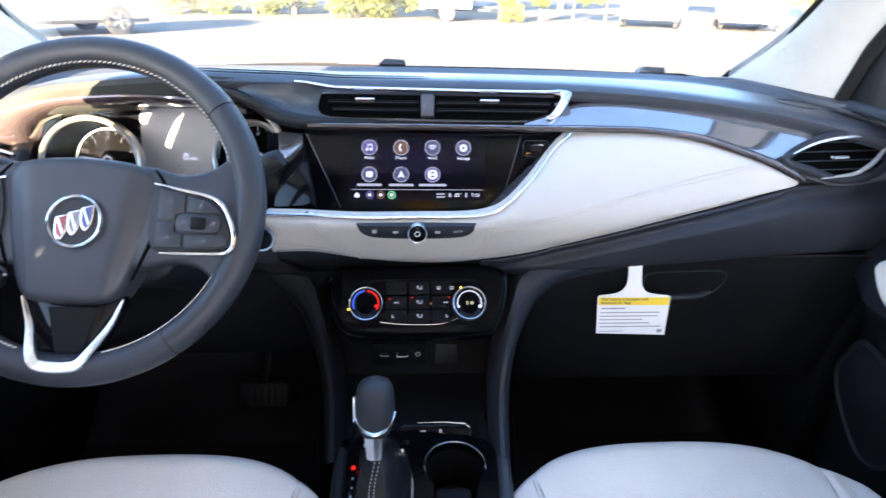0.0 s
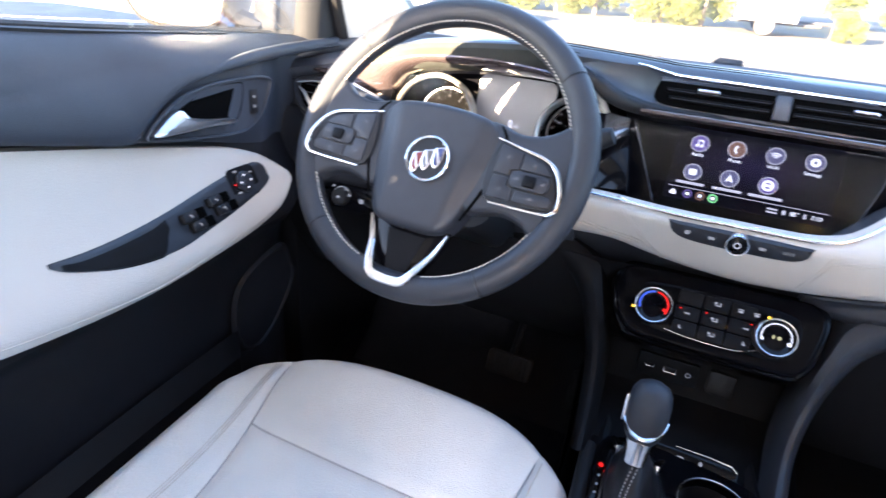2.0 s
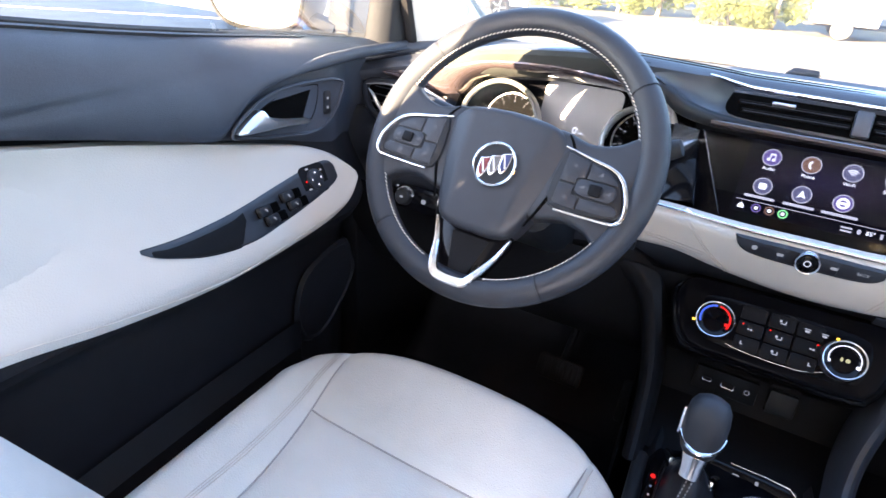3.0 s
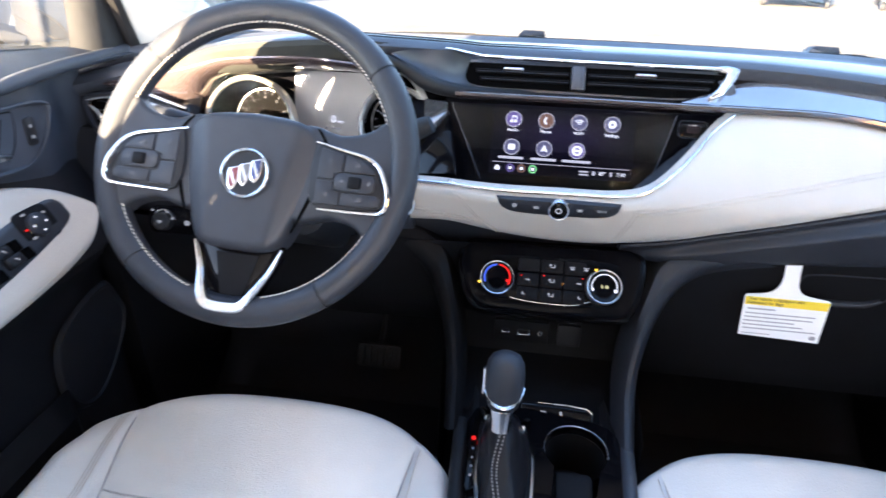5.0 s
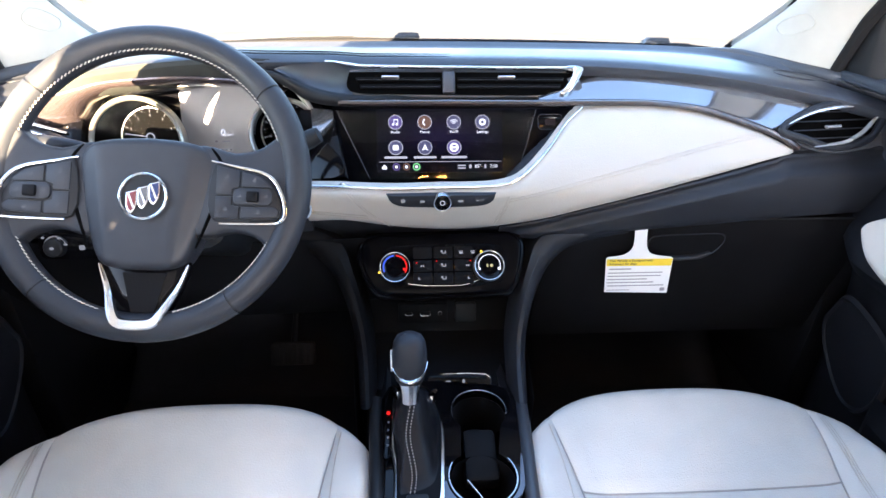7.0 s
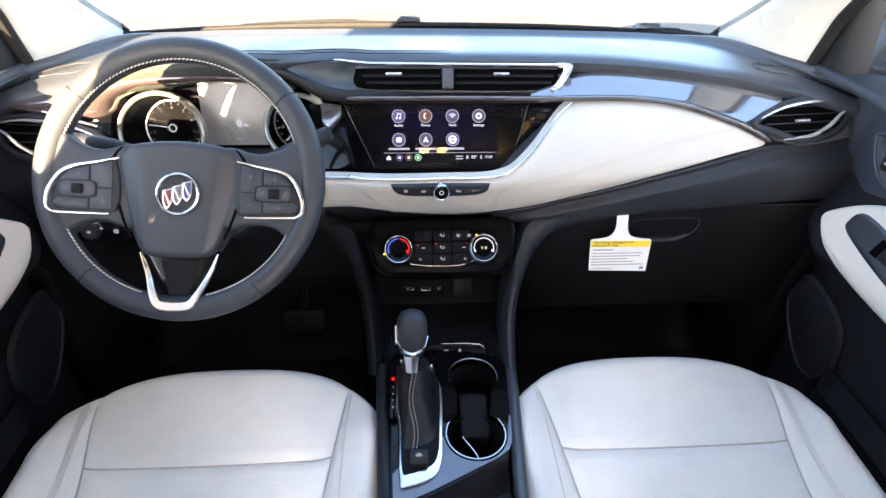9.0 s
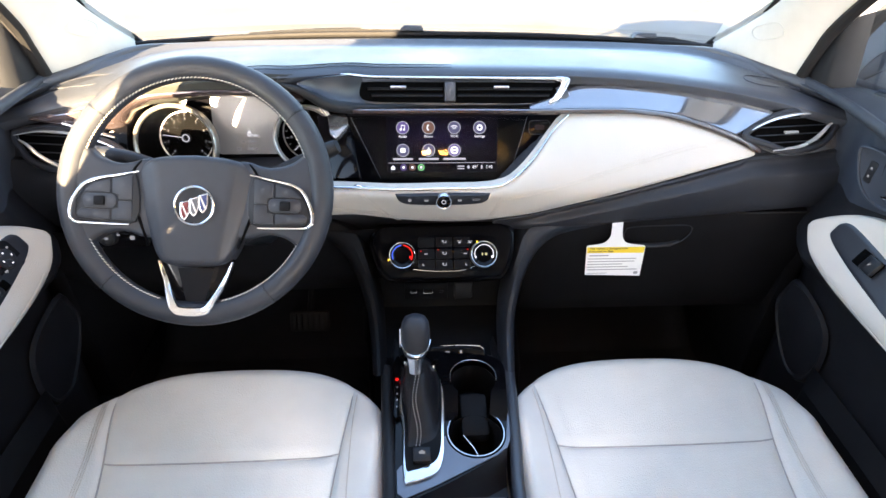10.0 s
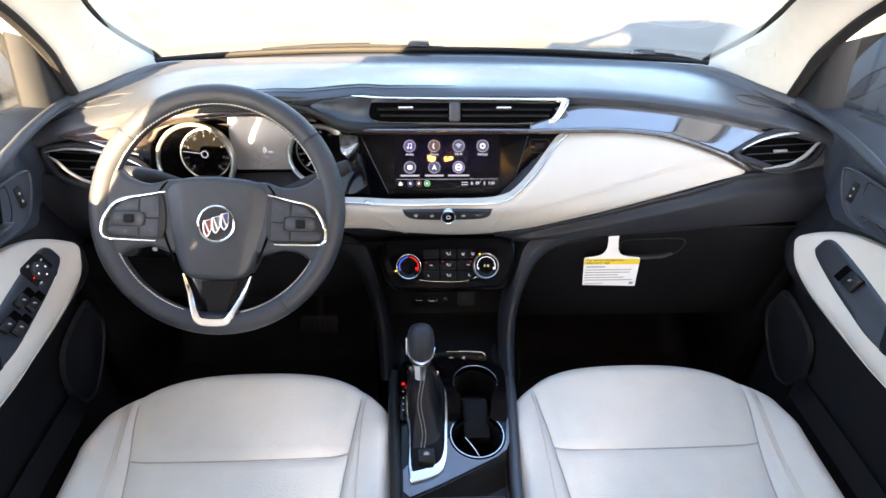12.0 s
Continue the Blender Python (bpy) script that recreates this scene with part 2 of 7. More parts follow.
def rounded(w, h, r, n=5):
    """A rounded rectangle round the origin."""
    out = []
    for cx, cy, a0 in ((w / 2 - r, h / 2 - r, 0), (-w / 2 + r, h / 2 - r, 90), (-w / 2 + r, -h / 2 + r, 180), (w / 2 - r, -h / 2 + r, 270)):
        for i in range(n):
            a = radians(a0 + 90 * i / (n - 1))
            out.append((cx + r * math.cos(a), cy + r * math.sin(a)))
    return out


def shifted(outline, dx, dy):
    return [(p[0] + dx, p[1] + dy) for p in outline]


def ring(r0, r1, m, thick=0.0008, a0=0, a1=360, seg=40):
    """A flat ring or arc with a little thickness in m's xy plane."""
    n = max(3, int(seg * abs(a1 - a0) / 360))
    rows = []
    for i in range(n + 1):
        a = radians(a0 + (a1 - a0) * i / n)
        c, s = math.cos(a), math.sin(a)
        rows.append([m @ Vector((r * c, r * s, h)) for r, h in ((r0, 0), (r0, thick), (r1, thick), (r1, 0))])
    return sheet(rows, close_v=True, cap=abs(a1 - a0) < 359.9)


def box(m, w, d, h, bevel=0.0):
    """A block centred on m, w x d x h, its edges softened."""
    bm = bmesh.new()
    bmesh.ops.create_cube(bm, size=1)
    bmesh.ops.scale(bm, vec=(w, d, h), verts=bm.verts)
    if bevel:
        bmesh.ops.bevel(bm, geom=list(bm.edges), offset=bevel, segments=2, profile=0.5, affect="EDGES")
    bm.transform(m)
    return bm


def lettering(words, m, size, material, parent, align="CENTER", name="lettering"):
    """Words in the built-in font as a thin mesh in m's xy plane."""
    cu = bpy.data.curves.new("letters", "FONT")
    cu.body, cu.size, cu.align_x, cu.align_y, cu.extrude = words, size, align, "CENTER", 0.0002
    tmp = new("letters", cu)
    me = bpy.data.meshes.new_from_object(tmp.evaluated_get(bpy.context.evaluated_depsgraph_get()))
    bpy.data.objects.remove(tmp)
    bm = bmesh.new()
    bm.from_mesh(me)
    bm.transform(m)
    bpy.data.meshes.remove(me)
    return part(name, bm, material, parent, smooth=False)


def bars(rows, m, material, parent, name="printed_line"):
    """Print too small to read: one thin bar for each (x, y, width, height)."""
    for x, y, w, h in rows:
        part(name, plate(shifted(rounded(w, h, h * 0.3, 3), x, y), m, 0.0004), material, parent, smooth=False)


# ---- shapes that several things share ----
DASH_X = [0, 0.12, 0.25, 0.40, 0.55, 0.72]
DASH_Z = [0.80, 0.85, 0.88, 0.92, 0.95, 1.00, 1.05, 1.09]
DASH_Y = [[0.70, 0.70, 0.70, 0.70, 0.71, 0.72], [0.668, 0.668, 0.668, 0.675, 0.688, 0.70], [0.65, 0.65, 0.655, 0.665, 0.68, 0.695],
          [0.632, 0.632, 0.642, 0.658, 0.675, 0.692], [0.63, 0.628, 0.643, 0.662, 0.682, 0.70], [0.672, 0.668, 0.68, 0.70, 0.715, 0.735],
          [0.735, 0.735, 0.738, 0.745, 0.757, 0.775], [0.765, 0.765, 0.768, 0.775, 0.785, 0.80]]


def dash_y(x, z):
    return hermite(DASH_Z, [hermite(DASH_X, r, abs(x)) for r in DASH_Y], z)


def on_dash(x, z, off=0.0):
    """A point of the dash's face, off metres towards the seats."""
    return Vector((x, dash_y(x, z) - off, z))


DOOR_Z = [0.36, 0.70, 0.80, 0.822, 0.838, 0.86, 0.89, 0.93, 0.98, 1.01, 1.035, 1.06, 1.085, 1.11, 1.13]
DOOR_X = [0.665, 0.66, 0.642, 0.612, 0.602, 0.606, 0.625, 0.645, 0.655, 0.652, 0.634, 0.620, 0.630, 0.662, 0.68]


def on_door(side):
    def at(y, z, off=0.0):
        return Vector((side * (hermite(DOOR_Z, DOOR_X, z) - off), y, z))
    return at


def smooth_step(a, b, x):
    t = min(max((x - a) / (b - a), 0), 1)
    return t * t * (3 - 2 * t)


def band(surface, cols, top, bottom, rows=10, proud=0.006, back=0.012, power=6):
    """A padded panel on a surface between two curves, its edges rounded off into it."""
    out = []
    n = len(cols) - 1
    for i, a in enumerate(cols):
        zt, zb = top(a), bottom(a)
        end = 1 - abs(2 * i / n - 1) ** 40
        line = [surface(a, zb + (zt - zb) * r / rows, proud * end * (1 - abs(2 * r / rows - 1) ** power)) for r in range(rows + 1)]
        line += [surface(a, zt, -back), surface(a, zb, -back)]
        out.append(line)
    return sheet(out, close_v=True, cap=True)


def table(pairs):
    xs, ys = [p[0] for p in pairs], [p[1] for p in pairs]
    return lambda x: hermite(xs, ys, x)


def steps(a, b, n):
    return [a + (b - a) * i / n for i in range(n + 1)]


# ---- ground and far surroundings ----
def rough_ground():
    """Sun-bleached asphalt, with drifts, cracks and fine stone."""
    m = mat("worn_asphalt", (0.25, 0.232, 0.208), 0.9, var=0.22, scale=1.2, bump=0.6, bump_scale=90, spec=0.3)
    return m


M_GROUND = rough_ground()
bm = bmesh.new()
bmesh.ops.create_grid(bm, x_segments=40, y_segments=40, size=400)
tagged(part("ground", bm, M_GROUND, None), "sun-bleached worn asphalt of a wide parking lot", "ground", kind="structure")

# long shadows on the left ground, put in as a darker asphalt sheet
M_LOT_SHADE = mat("shaded_asphalt", (0.085, 0.088, 0.095), 0.85, var=0.25, scale=1.5, bump=0.6, bump_scale=90, spec=0.3)
tagged(part("road", box(pose(-24.5, -1.5, 0.003, 0, 0, 0), 40, 19, 0.006, 0.001), M_LOT_SHADE, None), "darker asphalt sheet standing in for long shadows beside the lot", "road", kind="structure")

# ---- the car's shell ----
def shell():
    roof = part("roof", sheet([[Vector((0.56 * math.sin(a) / math.sin(1.2), y, z0 + 0.10 * math.cos(a) - 0.10 * math.cos(1.2))) for a in steps(-1.2, 1.2, 14)]
                               for y, z0 in ((0.36, 1.50), (0.2, 1.535), (-0.3, 1.57), (-1.0, 1.57), (-1.6, 1.54), (-2.0, 1.49))]), M_HEAD, None)
    so = roof.modifiers.new("thick", "SOLIDIFY")
    so.thickness, so.offset = 0.05, 0
    tagged(roof, "pale fabric headliner under the car's roof", "roof", kind="structure")
    fl = part("floor", box(pose(0, -0.55, 0.325), 1.42, 3.5, 0.03, 0.004), M_CARPET, None)
    tagged(fl, "black carpeted floor of the car", "floor", kind="structure")
    fw = part("firewall", sheet([[Vector((x, y, z)) for x in steps(-0.70, 0.70, 6)] for y, z in ((0.86, 0.335), (1.02, 0.45), (1.07, 0.62), (1.08, 1.02))]), M_CARPET, None)
    tagged(fw, "black carpeted footwell wall ahead of the pedals", "wall", kind="structure")
    back = part("wall_rear", sheet([[Vector((x, y, z)) for x in steps(-0.69, 0.69, 6)] for y, z in ((-1.25, 0.34), (-1.25, 0.66), (-1.55, 1.12), (-2.1, 1.12), (-2.15, 1.13))]), M_SEAT, None)
    tagged(back, "plain pale rear bench wall closing the cabin", "wall", kind="structure")
    rw = part("window_rear", sheet([[Vector((x, y, z)) for x in steps(-0.60, 0.60, 6)] for y, z in ((-2.12, 1.12), (-2.0, 1.50))]), M_PRIVACY, None)
    tagged(rw, "dark tinted rear window glass", "window", kind="structure")
    for s in (-1, 1):
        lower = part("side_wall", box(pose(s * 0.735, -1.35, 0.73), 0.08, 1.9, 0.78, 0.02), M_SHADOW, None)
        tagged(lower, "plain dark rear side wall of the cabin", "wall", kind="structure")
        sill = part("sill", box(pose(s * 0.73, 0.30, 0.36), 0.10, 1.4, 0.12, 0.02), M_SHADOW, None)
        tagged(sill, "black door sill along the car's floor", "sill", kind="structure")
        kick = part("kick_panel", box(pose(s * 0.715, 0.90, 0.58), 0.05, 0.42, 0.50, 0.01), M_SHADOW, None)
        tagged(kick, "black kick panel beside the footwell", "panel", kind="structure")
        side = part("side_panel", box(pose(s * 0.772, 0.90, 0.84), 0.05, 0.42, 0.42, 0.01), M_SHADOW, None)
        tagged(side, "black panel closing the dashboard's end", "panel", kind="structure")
        for y0, y1, w, nm in ((B_FRONT, B_TOP, 0.20, "pillar"), (-1.42, -1.30, 0.10, "pillar"), (-2.06, -1.72, 0.16, "pillar")):
            p = part(nm, sheet([[Vector((s * x, y - w * k, z)) for x, k in ((a, 0), (a + 0.05, 0), (a + 0.05, 1), (a, 1))]
                                for a, y, z in ((0.70, y0, 1.06), (0.66, (y0 + y1) / 2, 1.3), (0.56, y1, 1.53))], close_v=True, cap=True), M_HEAD, None)
            tagged(p, "pale trimmed roof pillar of the car", "pillar", kind="structure")
        rail = part("roof_rail", tube(curve([(s * 0.57, 0.36, 1.475), (s * 0.60, 0.0, 1.505), (s * 0.605, -0.8, 1.51), (s * 0.60, -1.6, 1.49), (s * 0.58, -2.02, 1.46)], 4), 0.068, 8), M_HEAD, None)
        tagged(rail, "pale trimmed roof rail over the doors", "rail", kind="structure")
        side_glass = part("window", sheet([[Vector((s * 0.715, y, 1.07)), Vector((s * 0.69, y, 1.24)), Vector((s * 0.60, y, 1.50))] for y in (0.74, 0.25, -0.16)]), M_GLASS, None)
        side_glass.visible_shadow = False
        tagged(side_glass, "clear side window glass of the car", "window", kind="structure")
        rear_glass = part("window", sheet([[Vector((s * 0.715, y, 1.07)), Vector((s * 0.69, y, 1.24)), Vector((s * 0.60, y, 1.50))] for y in (-0.20, -0.8, -1.4, -2.0)]), M_PRIVACY, None)
        tagged(rear_glass, "dark tinted rear side window glass", "window", kind="structure")


# unseen middle pillar, placed so its shade cuts the sun on the rim
B_FRONT, B_TOP = 0.05, -0.04
shell()

# windshield, cowl, hood, wipers
def windshield_point(u, v):
    """u: -1..1 across, v: 0 at the base, 1 at the roof."""
    yb, zb = 1.20 - 0.12 * abs(u) ** 2.5, 1.058
    yt, zt = 0.37 - 0.05 * u * u, 1.535
    return Vector((u * (0.66 - 0.17 * v * v - 0.02 * v), yb + (yt - yb) * v, zb + (zt - zb) * v + 0.03 * math.sin(math.pi * v)))


ws = part("window_windshield", sheet([[windshield_point(u, v) for u in steps(-1, 1, 24)] for v in steps(0, 1, 12)]), M_GLASS, None)
ws.visible_shadow = False
tagged(ws, "clear curved windshield glass of the car", "windshield", kind="structure")
tagged(part("windshield_seal", tube([windshield_point(u, -0.01) + Vector((0, -0.012, 0.004)) for u in steps(-1, 1, 30)], 0.0065, 8), M_RUBBER, None), "black rubber seal along the windshield's base", "seal", kind="structure")
cowl = part("cowl", sheet([[Vector((x, y + 1.20 - 0.12 * abs(x / 0.66) ** 2.5, z)) for x in steps(-0.72, 0.72, 16)] for y, z in ((-0.02, 1.052), (0.015, 1.048), (0.035, 1.035), (0.045, 1.0), (0.045, 0.7))]), M_SHADOW, None)
tagged(cowl, "black plastic cowl ahead of the windshield", "cowl", kind="structure")
hood = part("hood", sheet([[Vector((x, y - 0.12 * abs(x / 0.8) ** 3, z - 0.05 * (x / 0.8) ** 2)) for x in steps(-0.80, 0.80, 16)] for y, z in ((1.26, 0.990), (1.36, 0.970), (1.5, 0.93), (1.8, 0.83), (2.05, 0.72), (2.12, 0.62), (2.12, 0.3))]), M_PAINT, None)
tagged(hood, "pearl white painted hood of the car", "hood", kind="structure")
for s in (-1, 1):
    fender = part("fender", box(pose(s * 0.84, 1.35, 0.56), 0.10, 1.4, 0.40, 0.04), M_PAINT, None)
    tagged(fender, "pearl white painted front fender", "fender", kind="structure")


def wiper(x0, x1, dy):
    w = thing("wiper", (x0, 1.22, 1.06), "black windshield wiper lying at rest above the cowl", "wiper", "windshield wipers")
    path = [(x, 1.205 - 0.12 * abs(x / 0.66) ** 2.5 + dy, 1.053 + 0.005 * math.sin(math.pi * i / 12)) for i, x in enumerate(steps(x0, x1, 12))]
    part("blade", tube(path, 0.0028, 6, flat=1.3), M_RUBBER, w)
    part("arm", tube([(p[0], p[1] + 0.012, p[2] + 0.001) for p in path[:8]], 0.003, 6), M_DARK, w)


wiper(-0.42, 0.02, 0.020)
wiper(0.50, 0.625, 0.020)
for x in (-0.045, 0.490):
    nz = thing("washer_nozzle", (x, 1.19, 1.06), "small grey washer nozzle at the windshield's base", "nozzle", "washer nozzles")
    part("body", plate([(-0.028, -0.010), (0.028, -0.010), (0.025, 0.001), (-0.016, 0.002), (-0.024, -0.004)], pose(x, 1.19 - 0.12 * abs(x / 0.66) ** 2.5, 1.075, 80), 0.03, 0.002), mat("grey_plastic", (0.10, 0.105, 0.12), 0.5), nz)

# A-pillars, their seals and the dark corner panels
for s in (-1, 1):
    inner = curve([(s * x, y, z) for x, y, z in ((0.628, 1.125, 1.035), (0.632, 1.09, 1.066), (0.640, 1.02, 1.112), (0.637, 0.94, 1.160), (0.622, 0.867, 1.205), (0.592, 0.782, 1.255), (0.545, 0.62, 1.355), (0.49, 0.40, 1.48))], 4)
    outer = curve([(s * x, y, z) for x, y, z in ((0.680, 0.86, 1.02), (0.676, 0.85, 1.052), (0.668, 0.815, 1.12), (0.660, 0.786, 1.163), (0.650, 0.72, 1.228), (0.640, 0.653, 1.277), (0.61, 0.50, 1.37), (0.56, 0.32, 1.49))], 4)
    rows = []
    for a, b in zip(inner, outer):
        mid = (a + b) / 2 + Vector((-s * 0.022, -0.02, 0.012))
        rows.append([a + Vector((s * 0.03, 0.03, 0.0))] + [(1 - t) ** 2 * a + 2 * t * (1 - t) * (2 * mid - (a + b) / 2) + t * t * b for t in steps(0, 1, 8)] + [b + Vector((s * 0.04, 0.02, 0.0))])
    ap = part("pillar_trim", sheet(rows, close_v=True, cap=True), M_FABRIC, None)
    tagged(ap, "pale cream trimmed windshield pillar", "pillar", kind="structure")
    lift = Vector((-s * 0.0006, -0.0006, 0.0004))
    loop = curve([rows[i][j] + lift for i, j in ((7, 4), (7, 5), (8, 6), (9, 6), (10, 5), (10, 4), (9, 3), (8, 3))], 4, True)
    part("trim_cap", tube(loop, 0.0006, 6, True), M_FABRIC, ap, "rounded outline of the airbag cap")
    seal = part("trim_seal", tube([b + Vector((s * 0.008, -0.006, 0)) for b in outer], 0.011, 8), M_RUBBER, None)
    tagged(seal, "black rubber door seal along the pillar", "seal", kind="structure")
    tagged(part("trim_frit", tube([a + Vector((s * 0.004, 0.010, 0.004)) for a in inner], 0.006, 6), M_RUBBER, None), "black edge band of the windshield", "trim", kind="structure")

# unseen overhead lamp, placed so its reflection gives the screen's amber spots
lamp = thing("reflected_lamp", (0.034, -0.165, 1.54), "unseen overhead lamp whose two amber lenses supply the screen's reflections", "ceiling lamp")
part("housing", box(pose(0.034, -0.150, 1.532), 0.21, 0.20, 0.03, 0.008), M_DARK, lamp, "dark unseen housing of the lamp")
# unseen dark panel, added under the roof to darken reflections in the screen
tagged(part("dark_roof_panel", box(pose(0, -0.42, 1.582), 0.74, 0.70, 0.06, 0.02), mat("dark_panel_cloth", (0.016, 0.018, 0.028), 0.8, bump=0.2), None), "dark panel added under the roof, darkening the screen's reflections", "sunroof", kind="structure")
M_AMBERLAMP = mat("lit_amber_lens", (0.6, 0.3, 0.1), 0.4, emit=(1.0, 0.42, 0.10), power=9.0)
for x in (0.004, 0.064):
    part("lens", box(pose(x, -0.165, 1.514), 0.032, 0.030, 0.006, 0.0025), M_AMBERLAMP, lamp, "lit amber lens")

# ---- dashboard ----
dash = thing("dashboard", (0, 0.9, 0.6), "dark soft dashboard with a cream panel, gloss trim and silver accents", "dashboard")


def hood_bump(x):
    """1 over the instruments, 0 elsewhere."""
    return smooth_step(-0.60, -0.44, x) * (1 - smooth_step(-0.26, -0.13, x))


def pad_z(x):
    rise = smooth_step(-0.60, -0.44, x) * (1 - smooth_step(-0.29, -0.10, x))
    return 1.100 - 0.062 * (abs(x) / 0.70) ** 2.6 + 0.021 * rise


def ridge_z(x):
    return 1.078 - 0.016 * (abs(x) / 0.70) ** 4


LIP_Y = table([(-0.73, 0.712), (-0.70, 0.72), (-0.54, 0.75), (-0.43, 0.765), (-0.3, 0.772), (0, 0.765), (0.3, 0.772), (0.43, 0.765), (0.54, 0.75), (0.70, 0.72), (0.73, 0.712)])
RIDGE_HALF = [(0.28, 1.045), (0.47, 1.035), (0.53, 1.020), (0.58, 0.985), (0.615, 0.93), (0.645, 0.87), (0.67, 0.825), (0.70, 0.79), (0.73, 0.77)]
RIDGE_Y = table([(-x, y) for x, y in reversed(RIDGE_HALF)] + [(0, 1.055)] + RIDGE_HALF)
rows = []
for x in steps(-0.73, 0.73, 92):
    h, yl, yr = pad_z(x), LIP_Y(x) - 0.07 * hood_bump(x), RIDGE_Y(x)
    d = yr - yl
    g = h + (ridge_z(x) - h) * smooth_step(0.02, 0.20, d)
    rows.append([Vector(p) for p in ((x, yr + 0.05, g - 0.05), (x, yr + 0.026, g - 0.024), (x, yr + 0.016, g - 0.004), (x, yr + 0.005, g), (x, yr - 0.006, g - 0.005),
                                     (x, yr - 0.014, g - 0.009), (x, yl + d * 0.66, (g + (h - g) * 0.34) - 0.003), (x, yl + d * 0.33, (g + (h - g) * 0.67) + 0.002), (x, yl + min(0.03, d * 0.2), h),
                                     (x, yl + 0.008, h - 0.003), (x, yl, h - 0.010), (x, yl + 0.001, h - 0.018), (x, yl + 0.008, h - 0.026), (x, yl + 0.05, h - 0.032 - 0.02 * hood_bump(x)), (x, yl + 0.10, h - 0.05))])
part("top_pad", sheet(rows), M_PAD, dash, "dark blue-grey grained top pad")
for back, drop in ((0.026, 0.0), (0.012, 0.001)):
    part("pad_crease", tube([(x, LIP_Y(x) + back - 0.07 * hood_bump(x), pad_z(x) + 0.0006 - drop) for x in steps(-0.34, 0.02, 30)], [0.0002 + 0.0008 * math.sin(math.pi * i / 30) ** 0.5 for i in range(31)], 5), M_DARK, dash)
rows = []
for x in steps(-0.585, -0.235, 44):
    h, yl = pad_z(x), LIP_Y(x) - 0.07 * hood_bump(x)
    e = 0.0016 * smooth_step(-0.585, -0.55, x) * (1 - smooth_step(-0.29, -0.235, x)) - 0.0006
    rows.append([Vector((x, yl + 0.06, h - 0.052)), Vector((x, yl + 0.014 - e, h - 0.038 - e)), Vector((x, yl + 0.003 - e, h - 0.024 - e)), Vector((x, yl - e, h - 0.011)), Vector((x, yl + 0.0035 - e, h - 0.0055 + e))])
part("hood_cover", sheet(rows), mat("matt_dark_hood", (0.034, 0.036, 0.034), 0.75, spec=0.10, bump=0.3, bump_scale=900), dash, "matt dark face under the pad's lip")
# deck between the pad and the windshield
part("rear_deck", sheet([[Vector((x, RIDGE_Y(x) + 0.02, ridge_z(x) - 0.028)), Vector((x, 1.21 - 0.12 * abs(x / 0.66) ** 2.5, 1.050))] for x in steps(-0.70, 0.70, 40)]), M_PAD, dash)


def pad_top(x, y):
    """Height of the pad's top surface."""
    yl, yr = LIP_Y(x), RIDGE_Y(x)
    f = min(max((y - yl) / (yr - yl), 0), 1)
    return pad_z(x) + (ridge_z(x) - pad_z(x)) * f * smooth_step(0.02, 0.20, yr - yl)


GRILLE = curve([(0.562, 0.815), (0.574, 0.840), (0.602, 0.846), (0.636, 0.832), (0.664, 0.808), (0.640, 0.797), (0.602, 0.795), (0.574, 0.799)], 6, True)
# rolled edge that sweeps from the windshield down to the door
for s in (-1, 1):
    roll = curve([(s * x, y, z) for x, y, z in ((0.30, 1.062, 1.066), (0.42, 1.062, 1.065), (0.535, 1.038, 1.066), (0.588, 1.000, 1.069), (0.623, 0.945, 1.064), (0.650, 0.88, 1.060), (0.673, 0.838, 1.057), (0.700, 0.80, 1.051), (0.745, 0.765, 1.035))], 6)
    part("edge_roll", tube(roll, [0.004 + 0.0085 * smooth_step(0, 0.75, i / (len(roll) - 1)) for i in range(len(roll))], 10), M_PAD, dash, "dark rolled edge of the top pad")
# corner loudspeaker grilles
for s in (-1, 1):
    part("speaker_grille", sheet([[Vector((s * (0.612 + (p.x - 0.612) * k), 0.818 + (p.y - 0.818) * k, pad_top(0.612 + (p.x - 0.612) * k, 0.818 + (p.y - 0.818) * k) + h)) for p in GRILLE] for k, h in ((1.05, -0.003), (1.04, 0.0012), (1.0, 0.0022), (0.96, 0.0012), (0.94, 0.0004), (0.5, 0.0008), (0.02, 0.001))], close_v=True, cap=True), M_MID, dash, "dark corner speaker grille")

# front face with recesses for instruments, screen and vent
rows = []
for z in steps(0.835, 1.082, 40):
    line = []
    for x in steps(-0.72, 0.72, 110):
        y = dash_y(x, z) + 0.012
        gauges = smooth_step(-0.56, -0.53, x) * (1 - smooth_step(-0.19, -0.165, x)) * smooth_step(0.93, 0.95, z)
        middle = smooth_step(-0.20, -0.18, x) * (1 - smooth_step(0.20, 0.225, x)) * smooth_step(0.922, 0.938, z) * (1 if z > 1.036 else smooth_step(x - 0.01, x + 0.01, 0.09 + (z - 0.935) * 1.15))
        behind = smooth_step(0.12, 0.16, x) * (1 - smooth_step(0.58, 0.70, x)) * smooth_step(0.99, 1.02, z)
        line.append(Vector((x, y + 0.11 * gauges + max(0.09 * middle * (1 - gauges), 0.050 * behind), min(z, pad_z(x) - 0.012))))
    rows.append(line)
part("face", sheet(rows), M_MID, dash)

